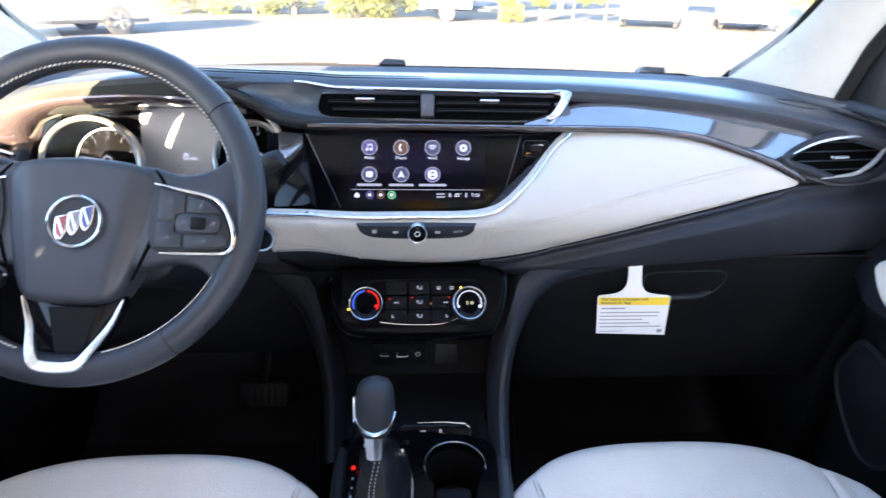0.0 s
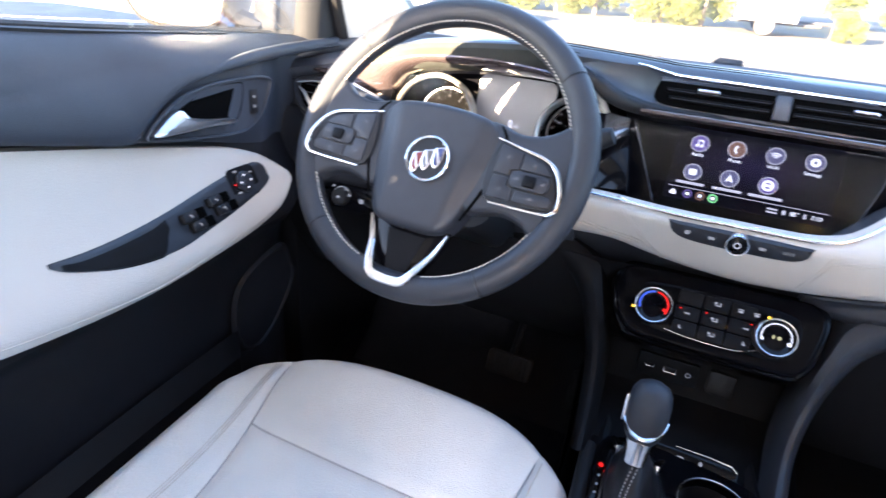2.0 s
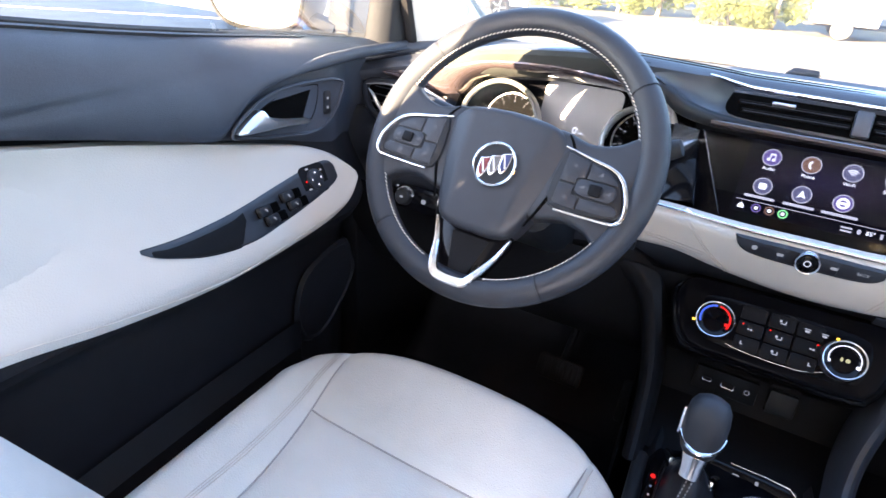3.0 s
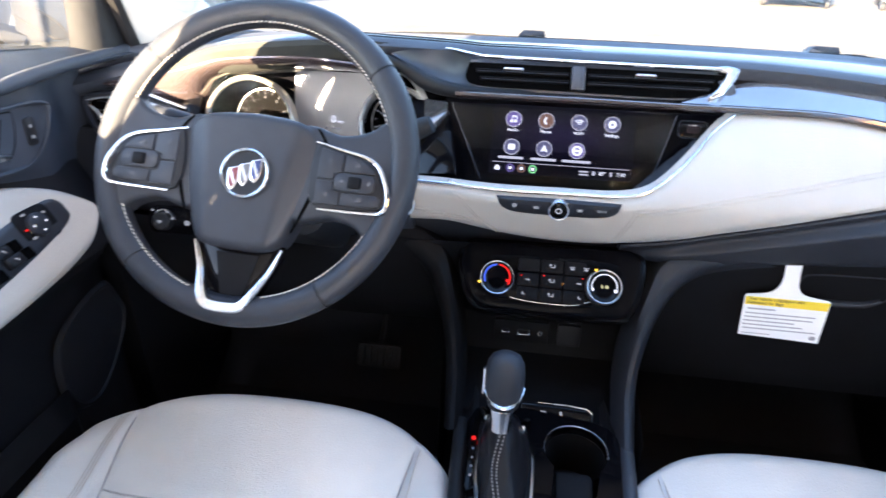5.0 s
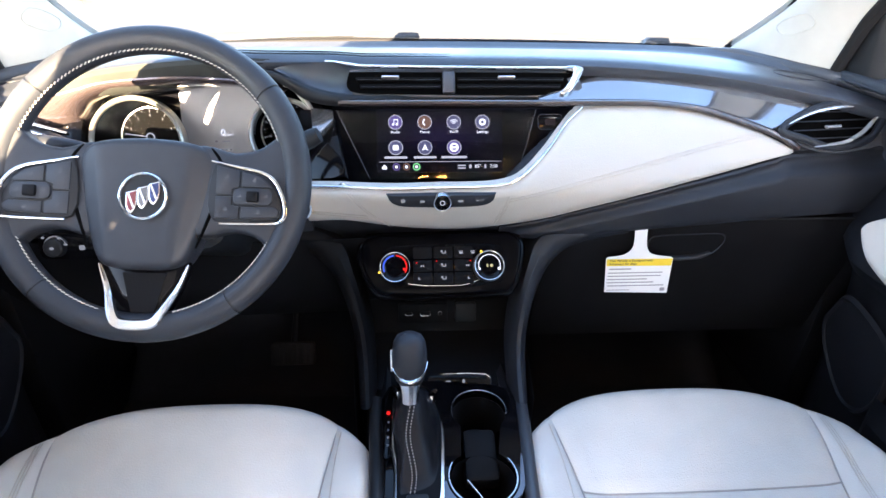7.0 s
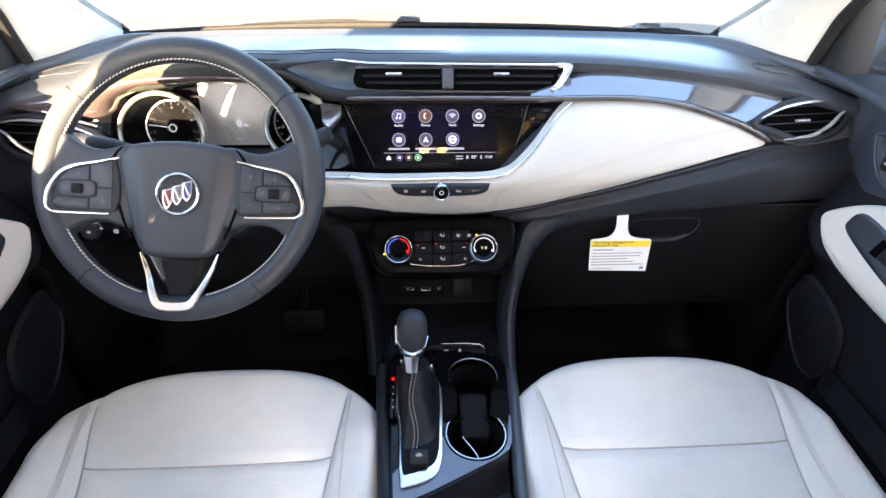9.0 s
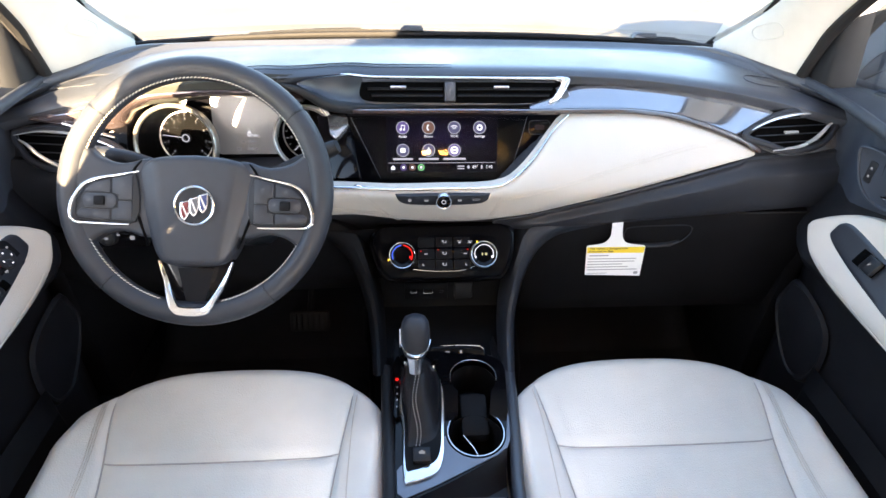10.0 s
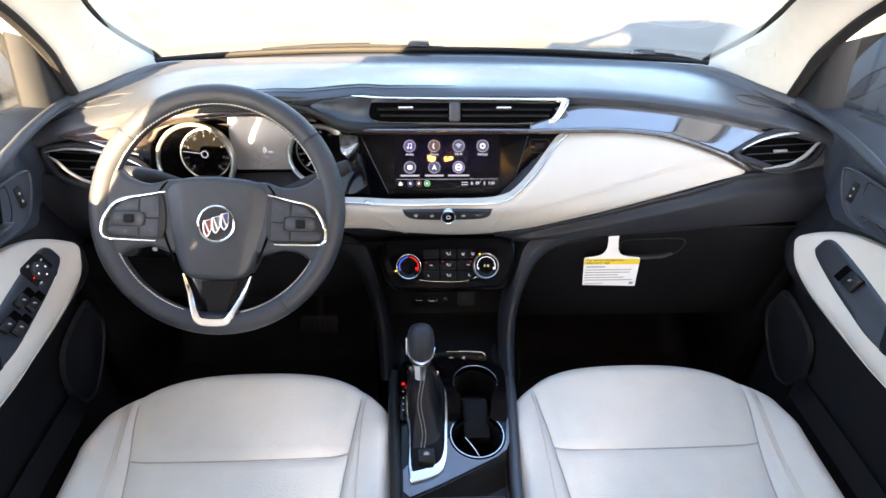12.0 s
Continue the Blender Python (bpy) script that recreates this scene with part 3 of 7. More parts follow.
CREAM_TOP = table([(-0.195, 0.950), (-0.146, 0.951), (-0.07, 0.949), (0.0, 0.949), (0.07, 0.951), (0.105, 0.958), (0.125, 0.970), (0.15, 0.990), (0.182, 1.017), (0.213, 1.036), (0.263, 1.038), (0.325, 1.036), (0.39, 1.028), (0.452, 1.013), (0.505, 0.996), (0.548, 0.977)])
CREAM_LOW = table([(-0.195, 0.890), (-0.14, 0.893), (-0.09, 0.883), (-0.03, 0.873), (0.03, 0.870), (0.093, 0.877), (0.153, 0.889), (0.21, 0.906), (0.28, 0.923), (0.362, 0.941), (0.449, 0.956), (0.548, 0.973)])
part("cream_panel", band(on_dash, steps(-0.195, 0.548, 90), CREAM_TOP, CREAM_LOW, 14, 0.008, 0.02, 8), M_CREAM, dash, "cream leatherette panel with twin stitching")
for k in (0, 0.0045):
    part("stitching", tube([on_dash(x, z - k, 0.0088) for x, z in curve([(0.094, 0.934), (0.164, 0.949), (0.264, 0.967), (0.356, 0.983), (0.442, 0.996), (0.492, 1.002)], 6)], 0.0006, 4), M_CSTITCH, dash)
    part("stitching", tube([on_dash(x + k, z, 0.0088) for x, z in curve([(-0.135, 0.947), (-0.118, 0.925), (-0.10, 0.905), (-0.075, 0.884)], 5)], 0.0006, 4), M_CSTITCH, dash)
    part("stitching", tube([on_dash(x, z - k, 0.0088) for x, z in curve([(-0.19, 0.915), (-0.15, 0.911), (-0.105, 0.906)], 5)], 0.0006, 4), M_CSTITCH, dash)
    part("stitching", tube([on_dash(x + k, z, 0.0088) for x, z in curve([(0.075, 0.884), (0.085, 0.91), (0.094, 0.94)], 5)], 0.0006, 4), M_CSTITCH, dash)
# padded dark band under the cream panel
PAD_LOW = table([(0.09, 0.845), (0.18, 0.846), (0.27, 0.860), (0.37, 0.866), (0.53, 0.872), (0.72, 0.876)])
def fold_top(x):
    return CREAM_LOW(x) - 0.003 if x < 0.53 else 0.970 + (x - 0.53) * 0.02


def fold_at(x, z, off):
    """Hollow under the cream panel, then a rounded shelf."""
    d = fold_top(x) - z
    return on_dash(x, z, off - 0.006 * smooth_step(0.09, 0.2, x) * smooth_step(0.002, 0.010, d) + 0.016 * smooth_step(0.09, 0.2, x) * smooth_step(0.012, 0.026, d))


part("lower_pad", band(fold_at, steps(0.09, 0.72, 60), fold_top, PAD_LOW, 26, 0.003, 0.03, 8), M_MID, dash, "dark grey lower pad")
M_LIP = mat("brown_gloss_lip", (0.030, 0.020, 0.020), 0.14, coat=1.0, spec=0.8)
M_BAND = mat("grey_gloss_trim", (0.24, 0.245, 0.265), 0.11, 0.7, coat=1.0, spec=0.8, scale=300)
# gloss band across to the side vent
TRIM_TOP = table([(0.15, 1.047), (0.19, 1.060), (0.25, 1.075), (0.37, 1.070), (0.53, 1.057), (0.65, 1.044), (0.72, 1.032)])
TRIM_LOW = table([(0.15, 1.0445), (0.25, 1.0425), (0.33, 1.040), (0.40, 1.032), (0.46, 1.017), (0.52, 0.998), (0.55, 0.984), (0.62, 0.968), (0.72, 0.978)])


def trim_at(x, z, off):
    """The band lies back towards the windshield."""
    k = (z - TRIM_LOW(x)) / (TRIM_TOP(x) - TRIM_LOW(x)) * (1 - 0.7 * smooth_step(0.45, 0.65, x)) * smooth_step(0.15, 0.25, x)
    return on_dash(x, z, off) + Vector((0, 0.015 * k, -0.006 * k))


part("gloss_trim", band(trim_at, steps(0.15, 0.72, 60), TRIM_TOP, TRIM_LOW, 12, 0.003, 0.02, 10), M_BAND, dash, "glossy grey trim band")
part("gloss_lip", tube([on_dash(x, z, 0.006 + 0.010 * (1 - smooth_step(0.15, 0.28, x))) for x, z in curve([(-0.145, 1.046), (-0.10, 1.046), (0.05, 1.046), (0.18, 1.045), (0.26, 1.043), (0.33, 1.041), (0.40, 1.033), (0.46, 1.018), (0.52, 0.998), (0.553, 0.980)], 6)], 0.0062, 8, flat=0.8), M_LIP, dash, "glossy brown lip over the screen")

# centre vent
VM = pose(0, 0.752, 1.070, 55)
vent_housing = part("vent_housing", plate(curve([(-0.252, 0.016), (-0.225, 0.027), (-0.10, 0.030), (0.196, 0.024), (0.211, 0.013), (0.190, -0.022), (-0.12, -0.024), (-0.20, -0.014)], 5, True), VM @ Matrix.Translation((0, 0, -0.004)), 0.02, 0.004), M_PAD, dash)
# flat black plate in place of the vent's shaded depth
part("vent_opening_shade", plate(curve([(-0.150, 0.0125), (-0.02, 0.0135), (0.199, 0.0125), (0.196, 0.004), (0.183, -0.0205), (-0.02, -0.0210), (-0.118, -0.0190), (-0.138, -0.006)], 3, True), VM @ Matrix.Translation((0, 0, -0.0035)), 0.003), M_VOID, vent_housing, smooth=False)
part("vent_trim", tube([VM @ Vector(q) for q in ((-0.163, 0.0152, 0.0310), (-0.150, 0.0163, 0.0255), (-0.134, 0.0178, 0.0150), (-0.112, 0.0190, 0.0055), (0.10, 0.0182, 0.002), (0.205, 0.0172, 0.002))], [0.0014, 0.0020, 0.0026, 0.0030, 0.0036, 0.0040], 8, flat=0.8), M_CHROME, vent_housing, "chrome strip")
part("vent_trim", plate(curve([(0.196, 0.0215), (0.2165, 0.0195), (0.2190, 0.011), (0.203, -0.014), (0.190, -0.0225), (0.1825, -0.0215), (0.192, -0.011), (0.2035, 0.008), (0.201, 0.0125), (0.195, 0.0135)], 4, True), VM @ Matrix.Translation((0, 0, 0.005)), 0.008, 0.0015), M_CHROME, vent_housing, "chrome end of the vent frame")
for k, s in enumerate((0.001, -0.010)):
    for x0, x1 in ((-0.122 + 0.006 * k, 0.004), (0.028, 0.190 - 0.005 * k)):
        sl = part("slat", box(VM @ Matrix.Translation(((x0 + x1) / 2, s, -0.001)) @ pose(0, 0, 0, 70), x1 - x0, 0.009, 0.0014, 0.0005), M_SHADOW, vent_housing)
        part("slat_edge", tube([VM @ Vector((x0 + 0.002, s - 0.0016, 0.0030)), VM @ Vector((x1 - 0.002, s - 0.0016, 0.0030))], 0.0006, 6), M_MID, sl)
for x in steps(-0.118, -0.01, 6) + steps(0.045, 0.165, 6):
    part("fin", box(VM @ Matrix.Translation((x, -0.004, -0.0035)), 0.0010, 0.022, 0.002, 0.0003), M_VOID, vent_housing)
part("vent_divider", box(VM @ Matrix.Translation((0.0155, -0.004, 0.0)), 0.019, 0.034, 0.008, 0.003), M_PAD, vent_housing)
for x in (-0.071, 0.102):
    part("vent_tab", box(VM @ Matrix.Translation((x, 0.0025, 0.004)), 0.026, 0.0034, 0.008, 0.0014), M_SATIN, vent_housing, "chrome vent tab")


def side_vent(s):
    pts = [(0.533, 0.998), (0.575, 1.017), (0.625, 1.028), (0.675, 1.027), (0.716, 1.020), (0.704, 0.998), (0.680, 0.981), (0.640, 0.973), (0.610, 0.973), (0.570, 0.985)]
    dx, dz = (-0.010, 0.009) if s > 0 else (-0.022, -0.012)

    def on_dash_v(x, z, off):
        return on_dash(x + s * dx, z + dz, off)
    loop = curve([on_dash_v(s * x, z, 0.016) for x, z in pts], 5, True)
    rim = part("side_vent", tube(loop, 0.0060, 8, closed=True, flat=0.9), M_MID, dash, "chrome-trimmed side air vent")
    for pts2, r0 in ((((0.536, 1.004), (0.574, 1.016), (0.609, 1.0225), (0.643, 1.025), (0.680, 1.0245), (0.716, 1.0185)), 0.0030), (((0.582, 0.976), (0.611, 0.978), (0.639, 0.981), (0.669, 0.992), (0.693, 1.007), (0.707, 1.013)), 0.0028)):
        strip = curve([on_dash_v(s * x, z, 0.0205) for x, z in pts2], 5)
        part("chrome_strip", tube(strip, [0.0012 + r0 * math.sin(math.pi * min(max(i / (len(strip) - 1), 0.02), 0.98)) ** 0.9 for i in range(len(strip))], 8, flat=0.6), M_BRIGHT, rim, "bright chrome strip")
    # black sheet closes the side vent, its inner shade put into the colour
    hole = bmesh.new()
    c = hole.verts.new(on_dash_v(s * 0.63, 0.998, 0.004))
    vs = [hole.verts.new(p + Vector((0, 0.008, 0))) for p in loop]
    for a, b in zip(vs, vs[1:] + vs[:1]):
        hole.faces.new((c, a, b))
    part("vent_opening_shade", hole, M_VOID, rim)
    for z, x0, x1 in ((1.017, 0.580, 0.700), (1.006, 0.560, 0.700), (0.995, 0.555, 0.695), (0.984, 0.585, 0.680)):
        part("slat", tube([on_dash_v(s * x, z, 0.012) for x in steps(x0, x1, 6)], 0.0012, 6, flat=0.8), M_MID, rim)
    part("vent_tab", tube([on_dash_v(s * x, 1.0, 0.018) for x in (0.608, 0.620, 0.632)], 0.004, 8, flat=0.6), M_BRIGHT, rim, "chrome vent tab")


side_vent(1)
side_vent(-1)
# driver's gloss trim left of and over the instruments
up = curve([(-0.70, 0.745, 1.030), (-0.64, 0.722, 1.036), (-0.58, 0.708, 1.048), (-0.54, 0.700, 1.058), (-0.50, 0.697, 1.069), (-0.45, 0.694, 1.081), (-0.36, 0.694, 1.087), (-0.29, 0.699, 1.083), (-0.25, 0.710, 1.076), (-0.225, 0.722, 1.066)], 6)
lo = curve([(-0.70, 0.752, 1.026), (-0.63, 0.735, 1.018), (-0.57, 0.728, 1.005), (-0.522, 0.728, 1.012), (-0.492, 0.728, 1.042), (-0.44, 0.728, 1.060), (-0.36, 0.728, 1.066), (-0.29, 0.728, 1.065), (-0.25, 0.730, 1.061), (-0.225, 0.734, 1.056)], 6)
part("cluster_gloss_trim", sheet([[a + Vector((0, 0.03, 0))] + [a * (1 - k) + b * k + Vector((0, -0.010 * math.sin(math.pi * k) ** 0.7, 0)) for k in steps(0, 1, 10)] + [b + Vector((0, 0.05, -0.004))] for a, b in zip(up, lo)]), M_GLOSS, dash, "glossy brown trim over the instruments")
part("sweep_roll", tube(curve([(-0.262, 0.704, 1.096), (-0.228, 0.703, 1.086), (-0.205, 0.704, 1.074), (-0.182, 0.706, 1.060), (-0.15, 0.722, 1.049), (-0.11, 0.733, 1.044), (-0.05, 0.745, 1.044), (0.06, 0.752, 1.044)], 5), [0.0015 + 0.0085 * math.sin(math.pi * (0.04 + 0.95 * i / 35)) for i in range(36)], 12), M_DARK, dash, "dark roll sweeping from the hood to the vent")
up = curve([(-0.228, 0.7025, 1.0960), (-0.215, 0.710, 1.0985), (-0.195, 0.721, 1.0985), (-0.170, 0.732, 1.0982), (-0.150, 0.742, 1.0965), (-0.133, 0.764, 1.0925)], 5)
lo = curve([(-0.228, 0.7020, 1.0945), (-0.214, 0.7000, 1.0880), (-0.200, 0.7005, 1.0795), (-0.182, 0.7040, 1.0680), (-0.152, 0.7225, 1.0560), (-0.126, 0.7375, 1.0500)], 5)
part("vent_surround", sheet([[a + Vector((0, 0.02, -0.004))] + [a * (1 - k) + b * k + Vector((0, 0.008, -0.008)) * math.sin(math.pi * k) * smooth_step(0, 0.5, i / 25) for k in steps(0, 1, 8)] + [b + Vector((0, 0.02, -0.012))] for i, (a, b) in enumerate(zip(up, lo))]), M_PAD, dash, "dark blue-grey spear round the centre vent")
part("cluster_cap", plate([(-0.0206, 0.0242), (0.0143, 0.0190), (0.0149, 0.0016), (-0.0043, -0.0231), (-0.0154, -0.0112)], pose(-0.170, 0.715, 1.020, 36.9), 0.012, 0.003), M_BAND, dash, "glossy cap beside the instruments")
part("trim_strip", tube([(-0.605, 0.708, 1.030), (-0.57, 0.702, 1.021), (-0.530, 0.706, 1.006)], [0.002, 0.0034, 0.0026], 8, flat=0.7), M_BRIGHT, dash, "bright chrome strip")
part("cluster_side_trim", band(on_dash, steps(-0.60, -0.515, 10), lambda x: 1.026, lambda x: 0.945, 8, 0.010, 0.04, 6), M_PIANO, dash)
part("knee_pad", band(on_dash, steps(-0.72, -0.19, 40), table([(-0.72, 0.968), (-0.56, 0.962), (-0.50, 0.945), (-0.19, 0.93)]), lambda x: 0.845, 10, 0.004, 0.03, 8), M_MID, dash)

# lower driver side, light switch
# knee panel takes the blackest colour to carry the footwell's shade
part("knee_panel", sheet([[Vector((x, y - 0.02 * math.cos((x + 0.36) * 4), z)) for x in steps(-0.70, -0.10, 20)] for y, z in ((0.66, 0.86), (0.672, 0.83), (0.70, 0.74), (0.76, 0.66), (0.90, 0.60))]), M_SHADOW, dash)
LM = pose(-0.535, 0.640, 0.858, 73)
part("light_switch_plate", plate(curve(rounded(0.092, 0.038, 0.012), 2, True), LM, 0.02, 0.003), M_PIANO, dash)
lsw = part("light_dial", lathe([(0.0005, 0.012), (0.0115, 0.012), (0.0135, 0.010), (0.0145, 0.0)], LM @ Matrix.Translation((-0.020, 0.0, 0))), M_DARK, dash)
part("dial_ring", ring(0.0150, 0.0168, LM @ Matrix.Translation((-0.020, 0, 0)), 0.003, 20, 240), M_SATIN, lsw, "satin ring")
bars([(-0.020, 0.0, 0.006, 0.004), (0.022, 0.001, 0.008, 0.007), (-0.03, 0.016, 0.004, 0.003), (-0.008, 0.015, 0.005, 0.003), (0.0, 0.006, 0.005, 0.003)], LM @ Matrix.Translation((0, 0, 0.0125)), G_DIM, lsw, "symbol")
# start button at the end of the cream panel
SM = pose(-0.200, on_dash(-0.19, 0.922).y - 0.012, 0.922, 85)
sb = part("start_button", lathe([(0.0005, 0.004), (0.013, 0.004), (0.0145, 0.002), (0.0150, -0.01)], SM), M_PIANO, dash)
part("button_ring", ring(0.0148, 0.0175, SM, 0.003), M_CHROME, sb, "chrome ring")

# instruments
CM = pose(-0.335, 0.772, 0.992, 73)
part("cluster_rim", tube([CM @ p for p in curve([(-0.075, 0.0610, 0.045), (0.03, 0.0615, 0.045), (0.080, 0.0645, 0.045), (0.105, 0.0625, 0.045), (0.1256, 0.0533, 0.045), (0.143, 0.030, 0.045), (0.1495, 0.0064, 0.045), (0.149, -0.0147, 0.045), (0.131, -0.0464, 0.045)], 6)], [0.0022 + 0.0026 * smooth_step(0.3, 0.6, i / 48) for i in range(49)], 8), M_DIALRIM, dash, "satin chrome rim round the instruments")
cl = thing("instrument_cluster", (-0.335, 0.772, 0.95), "instrument cluster with two chrome-ringed dials and a display", "instruments")
part("panel", plate(curve([(-0.20, 0.0), (-0.17, 0.055), (-0.08, 0.072), (0.06, 0.072), (0.15, 0.055), (0.175, 0.0), (0.15, -0.055), (-0.17, -0.055)], 6, True), CM, 0.02, 0.002), M_PIANO, cl)
for gx, name_ in ((-0.105, "tachometer"), (0.106, "speedometer")):
    GM = CM @ Matrix.Translation((gx, -0.013 if gx < 0 else -0.006, 0.0))
    dial = part("dial", lathe([(0.0005, 0.004), (0.046, 0.004), (0.046, 0.0)], GM, 48), M_VOID, cl, "black dial face with pale markings")
    R1 = 0.066 if gx < 0 else 0.052
    drop, side = (0.008, -0.005) if gx < 0 else (0.004, 0.0)
    part("dial_bowl", sheet([[GM @ Vector((r * math.cos(radians(a)) + side * h / 0.048, r * math.sin(radians(a)) - drop * h / 0.048, h)) for a in steps(0, 360, 48)] for r, h in ((0.047, 0.003), (0.049, 0.018), (R1 - 0.005, 0.043), (R1 - 0.003, 0.046))]), M_VOID, dial)
    part("dial_ring", lathe([(R1 - 0.0050, 0.044), (R1 - 0.0035, 0.048), (R1 - 0.0005, 0.0500), (R1 + 0.002, 0.047), (R1 + 0.002, 0.03), (R1 - 0.004, 0.03)], GM @ Matrix.Translation((side, -drop, 0)), 64), M_DIALRIM, dial, "chrome bezel ring")
    part("dial_ring", ring(0.0440, 0.0460, GM @ Matrix.Translation((0, 0, 0.0042)), 0.0012), M_DIALRIM, dial, "thin silver ring")
    for i in range(17):
        a = radians(225 - 270 * i / 16)
        part("tick", box(GM @ Matrix.Translation((0.040 * math.cos(a), 0.040 * math.sin(a), 0.0045)) @ Matrix.Rotation(a, 4, "Z"), 0.006 if i % 2 == 0 else 0.003, 0.0009, 0.0006), G_DIM, dial, smooth=False)
    for i in range(9):
        a = radians(225 - 270 * i / 8)
        lettering(str(i) if gx < 0 else str(20 * i), GM @ Matrix.Translation((0.0325 * math.cos(a), 0.0325 * math.sin(a), 0.0046)), 0.0058 if gx < 0 else 0.0045, G_DIM, dial, name="numeral")
    part("hub_cap", lathe([(0.0005, 0.010), (0.006, 0.010), (0.0075, 0.0085), (0.008, 0.004)], GM), M_SHADOW, dial)
    part("hub_ring", ring(0.0048, 0.0068, GM @ Matrix.Translation((0, 0, 0.0101)), 0.0006), G_SOFT, dial)
    ang = radians(172 if gx < 0 else 228)
    part("needle", box(GM @ Matrix.Translation((0.022 * math.cos(ang), 0.022 * math.sin(ang), 0.008)) @ Matrix.Rotation(ang, 4, "Z"), 0.034, 0.0013, 0.001), G_SOFT, dial, "pale needle")
disp = part("display", plate(curve(rounded(0.122, 0.104, 0.012), 1, True), CM @ Matrix.Translation((0.002, 0.010, 0.003)), 0.004), G_CLUSTER, cl, "display showing zero speed, lens haze put into its grey")
lettering("0", CM @ Matrix.Translation((0.002, -0.007, 0.0035)), 0.015, G_WHITE, disp)
lettering("MPH", CM @ Matrix.Translation((0.013, -0.010, 0.0035)), 0.0050, G_WHITE, disp)
bars([(-0.009, -0.020, 0.004, 0.003), (0.006, -0.020, 0.012, 0.0025), (-0.018, -0.033, 0.005, 0.003), (0.002, -0.033, 0.010, 0.003), (0.012, -0.033, 0.003, 0.003)], CM @ Matrix.Translation((0, 0, 0.0035)), G_DIM, disp, "symbol")
lens = part("lens", sheet([[CM @ Vector((x, y, 0.060 + 0.01 * math.cos(x * 8))) for x in steps(-0.165, 0.165, 14)] for y in steps(-0.055, 0.066, 6)]), M_LENS, cl, "clear lens")
lens.visible_shadow = False

# touch screen
TM = pose(0, 0.715, 1.0, 62)
ts = thing("touchscreen", (0, 0.715, 0.94), "black glass touchscreen showing round menu icons", "screen")
part("bezel", plate(curve([(-0.205, 0.036), (0.214, 0.0375)], 1) + curve([(0.214, 0.0375), (0.185, 0.004), (0.140, -0.048), (0.124, -0.066), (0.106, -0.0735)], 4)[1:] + [(-0.113, -0.0735), (-0.205, -0.0735)], TM, 0.012, 0.001), M_SCREENBLACK, ts)
part("side_gloss", plate([(-0.030, 0.034), (0.0, 0.034), (0.034, -0.070), (-0.030, -0.070)], TM @ Matrix.Translation((-0.160, 0, 0.005)) @ pose(0, 0, 0, -14, -24, 0), 0.01, 0.003), M_PIANO, ts, "glossy black side of the screen")
part("glass", plate(curve([(-0.151, 0.034), (0.146, 0.0335)], 1) + curve([(0.146, 0.0335), (0.132, -0.015), (0.118, -0.056), (0.106, -0.0685)], 4)[1:] + [(-0.103, -0.0685)], TM @ Matrix.Translation((0, 0, 0.0022)), 0.002, 0.0006), M_SCREENBLACK, ts, "glossy black glass")
display = part("display", plate(rounded(0.188, 0.094, 0.002, 2), TM @ Matrix.Translation((0.001, -0.0115, 0.0026)), 0.0003), G_SCREEN, ts, "dim purple lit display")
cover_glass = part("cover_glass", plate(curve([(-0.150, 0.033), (0.145, 0.0325)], 1) + curve([(0.145, 0.0325), (0.131, -0.015), (0.117, -0.056), (0.105, -0.0675)], 4)[1:] + [(-0.102, -0.0675)], TM @ Matrix.Translation((0, 0, 0.0052)), 0.0008), M_COVER, ts, "clear cover glass", smooth=False)
cover_glass.visible_shadow = False
TI = TM @ Matrix.Translation((0, 0, 0.0028))
M_EDGE = mat("polished_glass_edge", (0.06, 0.065, 0.08), 0.25)
for edge in ([(-0.151, 0.034), (-0.103, -0.0685)], [(0.146, 0.0335), (0.132, -0.015), (0.118, -0.056), (0.108, -0.067)]):
    part("glass_edge", tube([TM @ Vector((x, y, 0.0052)) for x, y in edge], 0.0004, 6), M_EDGE, ts, "thin grey edge of the glass")
